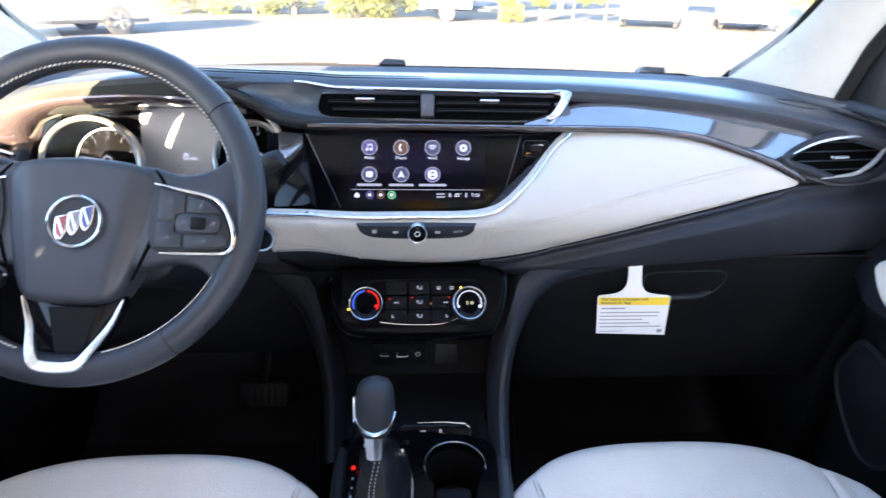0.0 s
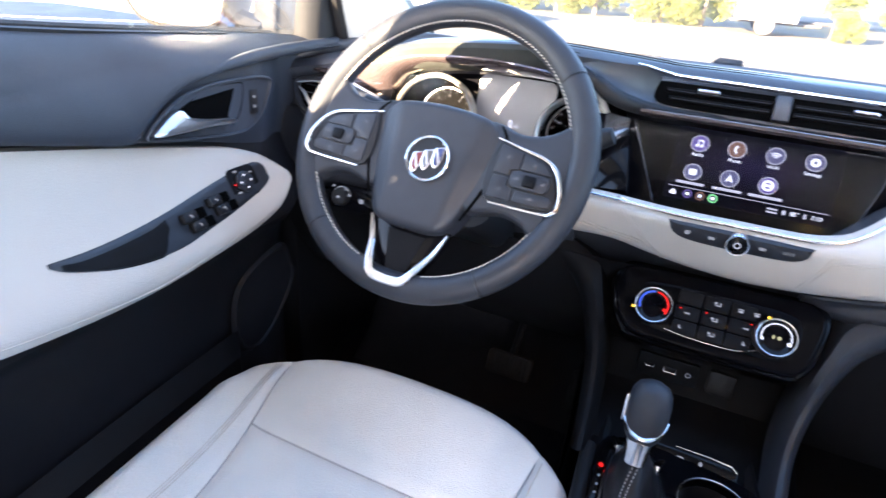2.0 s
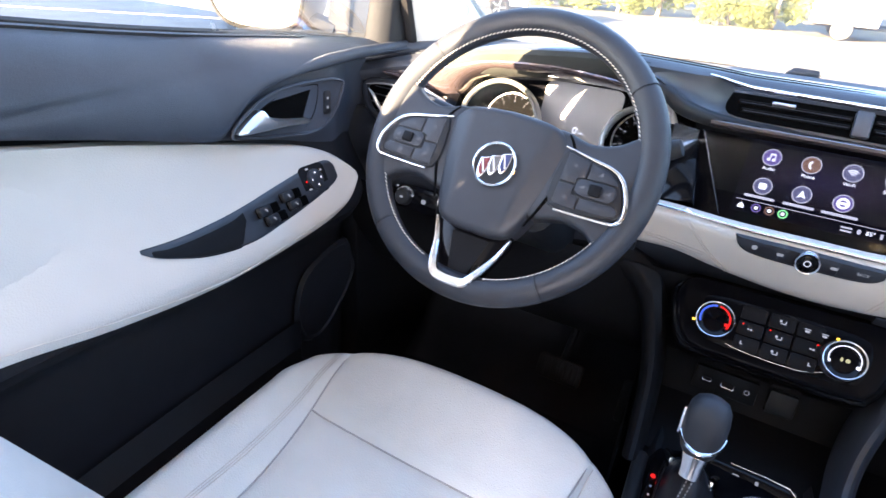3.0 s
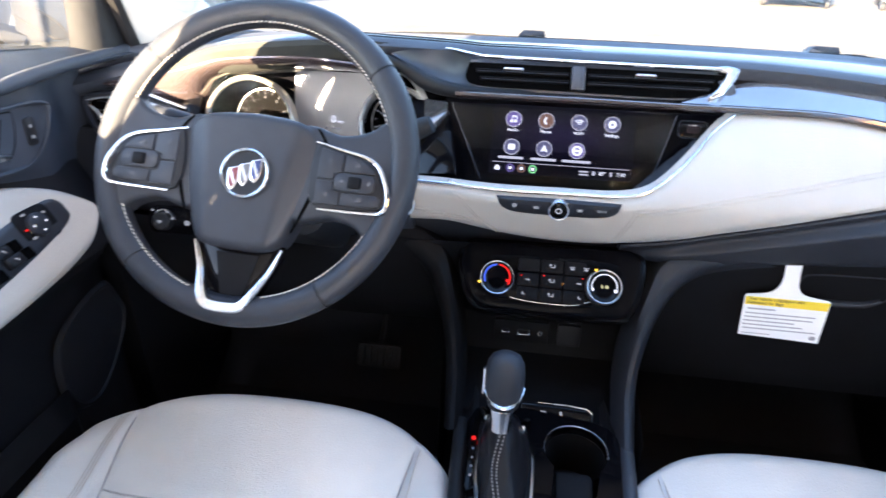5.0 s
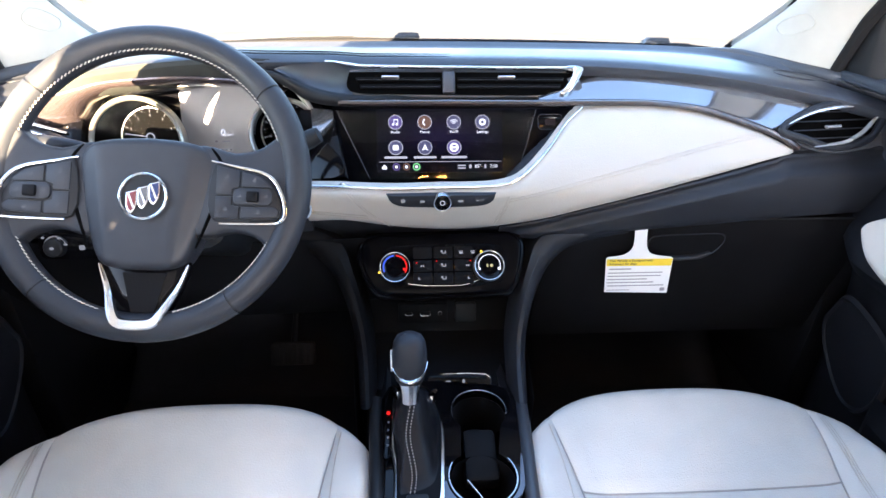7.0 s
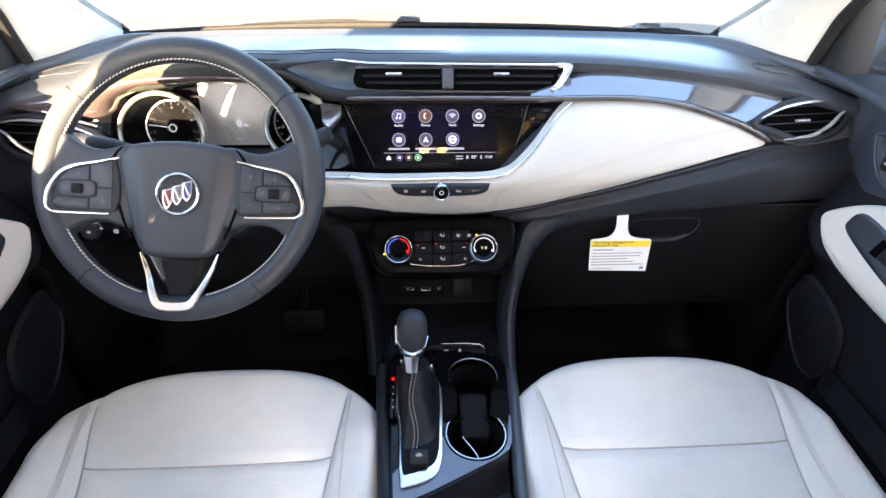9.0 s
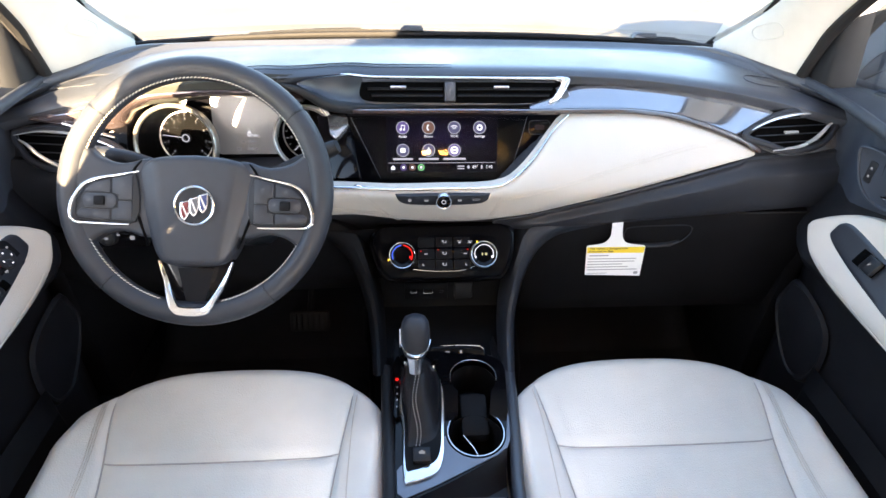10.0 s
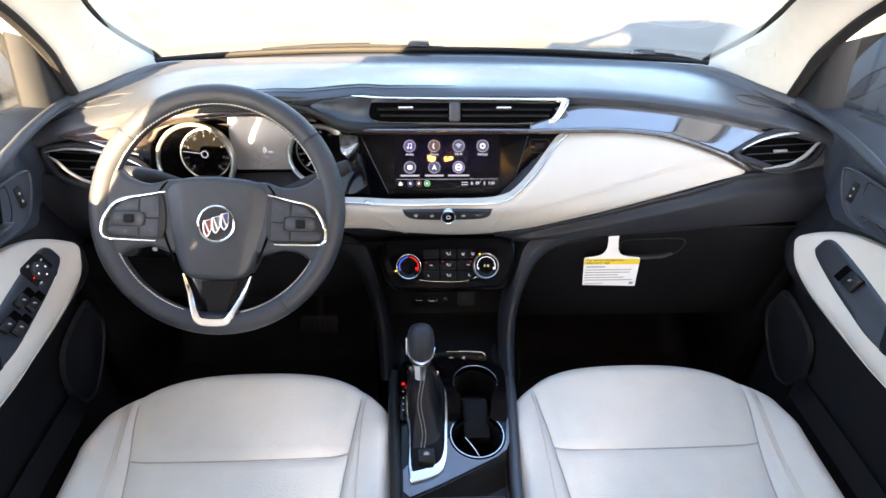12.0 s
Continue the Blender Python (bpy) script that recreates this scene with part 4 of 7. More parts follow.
for i, (x, s, words, m1) in enumerate(((-0.065, 0.016, "Audio", G_PURPLE), (-0.0215, 0.016, "Phone", G_BROWN), (0.022, 0.016, "Wi-Fi", G_BLUE_GREY), (0.065, 0.016, "Settings", G_BLUE_GREY),
                                     (-0.065, -0.0215, "", G_BLUE_GREY), (-0.0215, -0.0215, "", G_BLUE_GREY), (0.022, -0.0215, "", G_PURPLE))):
    IM = TI @ Matrix.Translation((x, s, 0))
    icon = part("icon", ring(0.0002, 0.0102, IM, 0.0002), m1, display, "round lit menu icon")
    part("icon_ring", ring(0.0098, 0.0108, IM, 0.0004), G_LINE, icon)
    s2 = IM @ Matrix.Translation((0, 0, 0.0003))
    if i == 0:
        for dx in (-0.002, 0.0035):
            part("symbol", ring(0.0001, 0.0018, s2 @ Matrix.Translation((dx - 0.0012, -0.003, 0)), 0.0002), G_WHITE, icon)
            part("symbol", plate(shifted(rounded(0.001, 0.007, 0.0003, 2), dx, 0.0005), s2, 0.0002), G_WHITE, icon, smooth=False)
        part("symbol", plate(shifted(rounded(0.0065, 0.0014, 0.0003, 2), 0.0008, 0.004), s2, 0.0002), G_WHITE, icon, smooth=False)
    elif i == 1:
        part("symbol", ring(0.0040, 0.0062, s2 @ Matrix.Translation((0.003, 0.0, 0)), 0.0002, 120, 240), G_WHITE, icon)
    elif i == 2:
        for r in (0.002, 0.0045, 0.007):
            part("symbol", ring(r, r + 0.0011, s2 @ Matrix.Translation((0, -0.004, 0)), 0.0002, 45, 135), G_WHITE, icon)
    elif i == 3:
        part("symbol", ring(0.0022, 0.0052, s2, 0.0002), G_WHITE, icon)
    elif i == 4:
        part("symbol", plate(rounded(0.009, 0.008, 0.002, 3), s2, 0.0002), G_WHITE, icon, smooth=False)
    elif i == 5:
        part("symbol", plate([(0, 0.0055), (0.0048, -0.0048), (0, -0.0025), (-0.0048, -0.0048)], s2, 0.0002), G_WHITE, icon, smooth=False)
    else:
        part("symbol", ring(0.0040, 0.0068, s2, 0.0002), G_WHITE, icon)
        part("symbol", plate(rounded(0.008, 0.003, 0.001, 3), s2, 0.0002), G_WHITE, icon, smooth=False)
    if words:
        lettering(words, IM @ Matrix.Translation((0, -0.0145, 0)), 0.0058, G_WHITE, icon)
    else:
        bars([(0, -0.0145, 0.034 if i != 6 else 0.038, 0.0034)], IM, G_LINE, icon)
part("divider_line", plate(shifted(rounded(0.182, 0.0007, 0.0003, 2), 0.001, -0.0425), TI, 0.0002), G_LINE, display, smooth=False)
for x, m1, r in ((-0.0645, G_PURPLE, 0.0056), (-0.0495, G_BROWN, 0.0056), (-0.0345, G_GREEN, 0.0056)):
    part("status_icon", ring(0.0038, r, TI @ Matrix.Translation((x, -0.0500, 0)), 0.0003), m1, display)
    part("symbol", plate(rounded(0.004, 0.004, 0.001, 3), TI @ Matrix.Translation((x, -0.0500, 0.0003)), 0.0002), G_WHITE, display, smooth=False)
part("status_icon", plate([(-0.0855, -0.0535), (-0.0785, -0.0535), (-0.0785, -0.050), (-0.082, -0.0462), (-0.0855, -0.050)], TI, 0.0002), G_WHITE, display, smooth=False)
lettering("85°", TI @ Matrix.Translation((0.0575, -0.050, 0)), 0.0068, G_WHITE, display)
lettering("7:10", TI @ Matrix.Translation((0.081, -0.050, 0)), 0.0068, G_WHITE, display)
bars([(0.033, -0.0485, 0.012, 0.002), (0.033, -0.0525, 0.012, 0.002), (0.046, -0.050, 0.004, 0.006), (0.0685, -0.050, 0.0008, 0.006)], TI, G_LINE, display, "status_icon")
hz = part("hazard_button", plate(curve(rounded(0.036, 0.022, 0.006), 1, True), TM @ Matrix.Translation((0.168, 0.016, 0.002)), 0.003, 0.001), M_PIANO, ts)
part("button_edge", tube([TM @ Vector((0.168 + p[0], 0.016 + p[1], 0.0015)) for p in rounded(0.037, 0.023, 0.006)], 0.0006, 5, True), M_MID, hz)
part("hazard_mark", plate(rounded(0.016, 0.009, 0.002, 3), TM @ Matrix.Translation((0.168, 0.016, 0.0023)), 0.0002), mat("dull_red", (0.012, 0.006, 0.007), 0.5, spec=0.2), hz, smooth=False)
part("indicator_light", lathe([(0.0004, 0.0012), (0.0013, 0.001), (0.0015, 0)], TM @ Matrix.Translation((-0.158, -0.003, 0.001)), 10), G_RED, ts)
# shelf between the screen's foot and the cream panel, silver strip on its edge
edge_pts = [(-0.195, 0.951), (-0.146, 0.952), (-0.07, 0.950), (0.0, 0.950), (0.075, 0.952), (0.107, 0.960), (0.137, 0.980), (0.160, 0.999), (0.184, 1.020), (0.214, 1.038)]
edge = curve([on_dash(x, z, 0.004) for x, z in edge_pts], 5)
foot = curve([TM @ Vector(p) for p in ((-0.195, -0.0735, -0.003), (-0.146, -0.0735, -0.003), (-0.07, -0.0735, -0.003), (0, -0.0735, -0.003), (0.075, -0.0735, -0.003), (0.104, -0.072, -0.003), (0.132, -0.054, -0.003), (0.155, -0.027, -0.003), (0.180, -0.001, -0.003), (0.212, 0.036, -0.003))], 5)
part("shelf", sheet([[a, a * 0.5 + b * 0.5 + Vector((0, 0.004, -0.001)), b] for a, b in zip(edge, foot)]), M_PIANO, dash)
part("silver_strip", tube(edge, [0.0022] * 22 + [0.0022 - 0.0012 * max(0, i - 4) / 20 for i in range(len(edge) - 22)], 8, flat=1.0), M_CHROME, dash, "silver strip under the screen")
part("strip_end", plate(curve([(-0.148, 0.949, 0), (-0.140, 0.9565, 0), (-0.136, 0.9560, 0), (-0.122, 0.9500, 0)], 3), Matrix(((1, 0, 0, 0), (0, 0, -1, on_dash(-0.135, 0.955).y - 0.004), (0, 1, 0, 0), (0, 0, 0, 1))), 0.004, 0.001), M_BRIGHT, dash, "bright end of the silver strip")
# bar of hard keys
BAR_LOW = table([(-0.078, 0.943), (-0.072, 0.930), (-0.058, 0.922), (-0.02, 0.919), (0.02, 0.919), (0.058, 0.922), (0.071, 0.930), (0.076, 0.943)])
kb = part("key_bar", band(lambda x, z, o: on_dash(x, z, o + 0.006), steps(-0.078, 0.076, 40), lambda x: 0.9445, BAR_LOW, 8, 0.004, 0.0, 12), M_MID, dash, "dark grey bar of hard keys")
KM = pose(0, on_dash(0, 0.932).y - 0.0102, 0.932, 92)
pk = part("power_knob", lathe([(0.0005, 0.005), (0.009, 0.005), (0.0105, 0.004), (0.011, -0.004)], KM), M_PIANO, dash)
part("knob_ring", lathe([(0.0112, 0.0055), (0.0124, 0.006), (0.0132, 0.003), (0.0135, -0.004), (0.0112, -0.004)], KM), M_SATIN, pk, "chrome ring")
part("symbol", ring(0.0026, 0.0038, KM @ Matrix.Translation((0, 0, 0.0052)), 0.0003), G_SOFT, pk)
for x in (-0.036, 0.036):
    part("key_gap", box(pose(x - 0.006 * (1 if x > 0 else -1), on_dash(x, 0.932).y - 0.0100, 0.932, 0), 0.0008, 0.001, 0.018), M_MID, kb)
bars([(-0.055, 0.002, 0.006, 0.005), (-0.028, 0.001, 0.007, 0.0035), (0.026, 0.001, 0.007, 0.0035)], KM @ Matrix.Translation((0, 0, 0.0022)), G_DIM, kb, "symbol")
lettering("BACK", KM @ Matrix.Translation((0.053, 0.002, 0.0022)), 0.0046, G_DIM, kb)

# climate panel
AM = pose(0, 0.628, 0.825, 52)
ac = thing("climate_panel", (0, 0.66, 0.78), "gloss black climate panel with two ringed knobs and keys", "control panel")
PANEL = [(-0.1225, 0.012), (-0.1205, 0.032), (-0.110, 0.045), (-0.090, 0.0490), (0.0, 0.0500), (0.092, 0.0512), (0.113, 0.0475), (0.1245, 0.035), (0.1260, 0.014), (0.1185, -0.020), (0.109, -0.039), (0.090, -0.0488), (0.0, -0.0510), (-0.080, -0.0498), (-0.100, -0.041), (-0.1135, -0.020)]
part("housing", plate(curve([(x * 1.035, y * 1.04) for x, y in PANEL], 5, True), AM @ Matrix.Translation((0, 0, -0.003)), 0.06, 0.008, 4), M_PIANO, ac)
part("fascia", plate(curve([(x * 0.985, y * 0.95) for x, y in PANEL], 5, True), AM @ Matrix.Translation((0, 0, 0.004)), 0.012, 0.006, 3), M_SCREENBLACK, ac, "gloss black fascia")
keys = part("key_field", plate(curve([(-0.088, 0.010), (-0.075, 0.026), (0.0, 0.029), (0.080, 0.028), (0.098, 0.012), (0.094, -0.022), (0.078, -0.033), (0.0, -0.035), (-0.066, -0.033), (-0.084, -0.020)], 6, True), AM @ Matrix.Translation((0, 0, 0.0062)), 0.006, 0.0015), M_SCREENBLACK, ac)
part("key_field_edge", tube([AM @ Vector((p.x, p.y, 0.0066)) for p in curve([(-0.050, -0.030, 0), (-0.02, -0.0335, 0), (0.03, -0.0335, 0), (0.056, -0.026, 0)], 6)], 0.0005, 6), M_CHROME, keys)
for i, x in enumerate((-0.028, 0.003, 0.034)):
    for j, s in enumerate((0.016, -0.004, -0.023)):
        key = part("key", plate(curve(rounded(0.028, 0.017, 0.002, 3), 1, True), AM @ Matrix.Translation((x, s, 0.0075)), 0.002, 0.0006), M_SHADOW, keys)
        KM = AM @ Matrix.Translation((x, s, 0.0077))
        if i == 1:
            bars([(-0.002, 0.0018, 0.003, 0.003), (0.001, -0.0010, 0.006, 0.0012), (0.0035, 0.001, 0.0012, 0.004)], KM, G_DIMKEY, key, "symbol")
        elif j == 0 and i == 2:
            bars([(-0.004, 0.0016, 0.007, 0.0010), (-0.004, -0.0010, 0.005, 0.0026), (0.014, 0.0016, 0.007, 0.0010), (0.014, -0.0010, 0.005, 0.0026)], KM, G_DIMKEY, key, "symbol")
        elif j == 1:
            bars([(0.004 if i else -0.002, 0, 0.0022, 0.0022), (0.007 if i else 0.0012, 0, 0.0026, 0.0022)], KM, G_DIMKEY, key, "symbol")
        elif j == 2:
            bars([(-0.006 if i == 0 else 0.006, 0.0004, 0.0012, 0.0042), (-0.0045 if i == 0 else 0.0075, -0.001, 0.0028, 0.0012)], KM, G_DIMKEY, key, "symbol")
for x, s in ((-0.037, 0.001), (0.003 - 0.010, 0.003), (0.034 + 0.010, 0.003)):
    part("indicator_light", lathe([(0.0004, 0.0012), (0.0010, 0.001), (0.0011, 0)], AM @ Matrix.Translation((x, s, 0.0076)), 10), G_RED, keys)
for gx in (-0.069, 0.071):
    NM = AM @ Matrix.Translation((gx, -0.006, 0.006)) @ Matrix.Scale(0.88, 4)
    kn = part("knob", lathe([(0.0005, 0.010), (0.015, 0.0105), (0.0165, 0.012), (0.0235, 0.014), (0.0235, 0.0)], NM, 48), M_PIANO, ac, "gloss black turning knob")
    part("knob_ring", lathe([(0.0240, 0.0146), (0.0250, 0.0150), (0.0260, 0.013), (0.0266, 0.0), (0.0240, 0.0)], NM, 48), M_SATIN, kn, "chrome ring")
    A2 = NM @ Matrix.Translation((0, 0, 0.0135))
    if gx < 0:
        part("cold_mark", ring(0.0180, 0.0205, A2, 0.0006, 95, 205), G_BLUE, kn, "blue lit arc")
        part("hot_mark", ring(0.0182, 0.0206, A2, 0.0006, -30, 85), G_RED, kn, "red lit arc")
        part("hot_mark", plate(rounded(0.0045, 0.0045, 0.001, 3), A2 @ Matrix.Translation((0.0155, -0.004, 0.0005)), 0.0005), G_RED, kn)
        part("pointer", lathe([(0.0004, 0.002), (0.0018, 0.0015), (0.002, 0)], NM @ Matrix.Translation((-0.0265, -0.0085, 0.010)), 10), G_AMBER, kn)
    else:
        part("fan_mark", ring(0.0178, 0.0190, A2, 0.0006, -25, 205), G_WHITE, kn, "white lit arc")
        bars([(-0.0165, -0.0055, 0.003, 0.004), (0.0165, -0.0055, 0.005, 0.005)], A2, G_WHITE, kn, "fan_mark")
        bars([(-0.003, 0.0, 0.003, 0.006), (0.004, 0.0, 0.005, 0.005)], A2 @ Matrix.Translation((0, 0, -0.002)), glow("warm_lit", (0.8, 0.75, 0.4), 0.4), kn, "symbol")
        part("pointer", lathe([(0.0004, 0.002), (0.0018, 0.0015), (0.002, 0)], NM @ Matrix.Translation((-0.013, 0.0240, 0.012)), 10), G_AMBER, kn)

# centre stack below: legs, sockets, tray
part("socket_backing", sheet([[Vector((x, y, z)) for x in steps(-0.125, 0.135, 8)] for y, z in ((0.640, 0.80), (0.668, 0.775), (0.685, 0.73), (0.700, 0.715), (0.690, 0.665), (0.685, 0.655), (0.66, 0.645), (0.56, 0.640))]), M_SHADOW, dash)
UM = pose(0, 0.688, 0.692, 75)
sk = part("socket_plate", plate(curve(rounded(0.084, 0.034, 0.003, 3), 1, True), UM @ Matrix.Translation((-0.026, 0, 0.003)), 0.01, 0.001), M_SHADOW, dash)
part("socket_plate", plate(curve(rounded(0.036, 0.034, 0.004, 3), 1, True), UM @ Matrix.Translation((0.047, 0, 0.004)), 0.01, 0.002), M_DARK, dash)
part("port", tube([UM @ Vector((-0.022 + p[0], p[1], 0.0035)) for p in rounded(0.017, 0.008, 0.001, 2)], 0.0007, 5, True), M_SATIN, sk)
part("port", tube([UM @ Vector((-0.050 + p[0], p[1], 0.0035)) for p in rounded(0.012, 0.005, 0.002, 3)], 0.0006, 5, True), M_SATIN, sk)
part("port", ring(0.0028, 0.0036, UM @ Matrix.Translation((0.003, 0, 0.003)), 0.0008), M_SATIN, sk)
for s in (-1, 1):
    out_edge = curve([(s * 0.300, 0.668, 0.852), (s * 0.215, 0.660, 0.838), (s * 0.174, 0.648, 0.812), (s * 0.150, 0.628, 0.770), (s * 0.136, 0.603, 0.725), (s * 0.129, 0.570, 0.690), (s * 0.122, 0.50, 0.662)], 6)
    in_edge = curve([(s * 0.190, 0.660, 0.872), (s * 0.150, 0.650, 0.850), (s * 0.134, 0.630, 0.815), (s * 0.121, 0.612, 0.770), (s * 0.112, 0.594, 0.725), (s * 0.107, 0.562, 0.690), (s * 0.103, 0.50, 0.666)], 6)
    rows = []
    for a, b in zip(in_edge, out_edge):
        bul = Vector((0, -0.012, 0.006))
        rows.append([a + Vector((-s * 0.004, 0.05, -0.01)), a, a * 0.75 + b * 0.25 + bul * 0.8, a * 0.5 + b * 0.5 + bul, a * 0.25 + b * 0.75 + bul * 0.8, b, b + Vector((s * 0.004, 0.06, -0.01)), b + Vector((s * 0.006, 0.30, -0.03))])
    # driver's side leg is darker: the shade there is put into its colour
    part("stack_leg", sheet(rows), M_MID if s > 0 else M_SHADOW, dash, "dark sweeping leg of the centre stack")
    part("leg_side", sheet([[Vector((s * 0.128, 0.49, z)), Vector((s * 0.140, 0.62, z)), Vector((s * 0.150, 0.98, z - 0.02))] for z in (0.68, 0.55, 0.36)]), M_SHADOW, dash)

# glovebox
def glove(x, z, off=0.0):
    return Vector((x, 0.672 + 0.16 * (0.87 - z) - off, z))


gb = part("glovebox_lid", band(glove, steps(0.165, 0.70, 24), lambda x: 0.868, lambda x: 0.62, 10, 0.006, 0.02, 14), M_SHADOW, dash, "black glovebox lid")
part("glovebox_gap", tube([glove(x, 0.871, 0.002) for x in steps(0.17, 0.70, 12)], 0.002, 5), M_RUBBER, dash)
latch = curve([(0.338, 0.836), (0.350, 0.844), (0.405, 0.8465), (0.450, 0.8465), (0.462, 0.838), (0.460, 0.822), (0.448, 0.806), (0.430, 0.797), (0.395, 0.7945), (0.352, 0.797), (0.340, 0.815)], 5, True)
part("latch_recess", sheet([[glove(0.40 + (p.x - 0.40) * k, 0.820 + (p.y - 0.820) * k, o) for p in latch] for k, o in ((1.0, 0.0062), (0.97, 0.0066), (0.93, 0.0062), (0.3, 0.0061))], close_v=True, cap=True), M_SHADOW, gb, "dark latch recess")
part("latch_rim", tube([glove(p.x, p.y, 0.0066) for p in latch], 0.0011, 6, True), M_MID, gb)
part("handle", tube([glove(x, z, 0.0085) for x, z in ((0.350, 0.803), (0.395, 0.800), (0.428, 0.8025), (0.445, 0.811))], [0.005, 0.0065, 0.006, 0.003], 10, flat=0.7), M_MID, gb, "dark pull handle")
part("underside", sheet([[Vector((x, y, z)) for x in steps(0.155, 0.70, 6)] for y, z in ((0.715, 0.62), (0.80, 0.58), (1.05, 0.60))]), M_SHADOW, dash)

# hanging card
TG = pose(0.320, 0.652, 0.80, 88, 0, 0)
tag = thing("hanging_tag", (0.32, 0.655, 0.75), "white card tag with a yellow heading hanging from the glovebox", "tag")
card = part("card", plate(curve([(-0.018, 0.075), (-0.018, 0.072)], 1) + curve([(-0.018, 0.072), (-0.015, 0.045), (-0.017, 0.030), (-0.028, 0.020), (-0.053, 0.016)], 5)[1:] + [(-0.0555, 0.013), (-0.0500, -0.048), (0.0555, -0.052), (0.0535, 0.0125), (0.051, 0.015)] + curve([(0.051, 0.015), (0.020, 0.020), (0.009, 0.030), (0.005, 0.045), (0.002, 0.072)], 5)[1:] + [(0.002, 0.075)], TG, 0.0012), M_WHITE, tag, smooth=False)
part("heading", plate([(-0.0545, 0.0128), (-0.0532, 0.0005), (0.0525, -0.0005), (0.0530, 0.0122)], TG @ Matrix.Translation((0, 0, 0.0004)), 0.0003), M_YELLOW, tag, "yellow printed heading", smooth=False)
lettering("This Vehicle is Equipped with", TG @ Matrix.Translation((-0.050, 0.0098, 0.0006)), 0.0060, M_INK, tag, "LEFT")
lettering("Advanced Air Bags", TG @ Matrix.Translation((-0.050, 0.0040, 0.0006)), 0.0060, M_INK, tag, "LEFT")
bars([(-0.030, -0.0055, 0.036, 0.0022), (-0.004, -0.0125, 0.090, 0.0016), (-0.005, -0.0185, 0.088, 0.0016), (-0.016, -0.0245, 0.066, 0.0016), (-0.010, -0.0305, 0.078, 0.0016), (0.0, -0.0365, 0.094, 0.0016), (-0.028, -0.0445, 0.038, 0.0010), (0.046, -0.0445, 0.008, 0.006)], TG @ Matrix.Translation((0, 0, 0.0005)), M_PRINT, tag)

# ---- steering wheel ----
WM = pose(-0.3394, 0.511, 1.010, 56.6) @ pose(0, 0, 0, 0, 0, -2.5)
sw = thing("steering_wheel", (-0.342, 0.56, 0.98), "dark leather steering wheel with pale stitching and silver spokes", "steering wheel")


def wheel_arc(a0, a1, r=0.1652, h=0.0, n=24):
    return [WM @ Vector((r * math.cos(radians(a)), r * math.sin(radians(a)), h)) for a in steps(a0, a1, n)]


SEAMS = (39.5, 141.5, 228.5, 306.5, 399.5)
nrm = (WM.to_3x3() @ Vector((0, 0, 1)))
for a0, a1 in zip(SEAMS, SEAMS[1:]):
    part("rim", tube(wheel_arc(a0 + 0.35, a1 - 0.35, n=40), 0.0162, 14, up=nrm), M_LEATHER, sw, "dark leather rim section")
for a in SEAMS[:4]:
    part("rim_joint", tube(wheel_arc(a - 0.5, a + 0.5, n=2), 0.0152, 14, up=nrm), M_DARK, sw)
n_st = 190
for i in range(n_st):
    a = 360 * i / n_st
    if 168 < a < 204 or 338 < a < 372 or 252 < a < 284:
        continue
    p0 = WM @ Vector((0.1512 * math.cos(radians(a)), 0.1512 * math.sin(radians(a)), 0.0088))
    p1 = WM @ Vector((0.1504 * math.cos(radians(a + 1.3)), 0.1504 * math.sin(radians(a + 1.3)), 0.0073))
    part("stitch", tube([p0, p1], 0.00070, 4), M_CSTITCH, sw)


def cover():
    """The airbag cover: a raised middle field between two creases, its rim rounded off."""
    half = [(0.0, 0.047), (0.040, 0.044), (0.066, 0.036), (0.079, 0.020), (0.077, -0.010), (0.066, -0.045), (0.054, -0.078), (0.043, -0.094), (0.025, -0.100), (0.0, -0.101)]
    y_top, y_low = table([(0, 0.047), (0.040, 0.044), (0.066, 0.036), (0.080, 0.018)]), table([(0, -0.101), (0.025, -0.100), (0.043, -0.094), (0.056, -0.074)])
    rows = []
    for p in curve(half, 5):
        wide = max(p.x, 0.002)
        crease = 0.053 - 0.018 * (0.04 - p.y) / 0.13
        c = min(crease, wide * 0.75)
        xs = [-wide + (wide - c) * i / 6 for i in range(6)] + [-c + 2 * c * i / 12 for i in range(13)] + [c + (wide - c) * i / 6 for i in range(1, 7)]
        line = [WM @ Vector((-wide, p.y, -0.02))]
        for x in xs:
            d = max(0.0, min(wide - abs(x), y_top(abs(x)) - p.y, p.y - y_low(abs(x)) if abs(x) < 0.056 else 9))
            fall = 0.009 - math.sqrt(max(0.0, 0.009**2 - (0.009 - d) ** 2)) if d < 0.009 else 0.0
            line.append(WM @ Vector((x, p.y, 0.0170 - 0.36 * max(0.0, abs(x) - crease) - fall)))
        rows.append(line + [WM @ Vector((wide, p.y, -0.02))])
    return sheet(rows)


def ribbon(path, out, inn, thick, up):
    """A flat bar along a path; out, inn: its reach to both sides at each point."""
    rows = []
    for i, p in enumerate(path):
        d = (path[min(i + 1, len(path) - 1)] - path[max(i - 1, 0)]).normalized()
        side = d.cross(up).normalized()
        rows.append([p + side * out[i] - up * thick, p + side * out[i] - up * thick * 0.3, p + side * out[i] * 0.55, p - side * inn[i] * 0.2 - up * thick * 0.05, p - side * inn[i] * 0.85 - up * thick * 0.35, p - side * inn[i] - up * thick])
    return sheet(rows, close_v=True, cap=True)


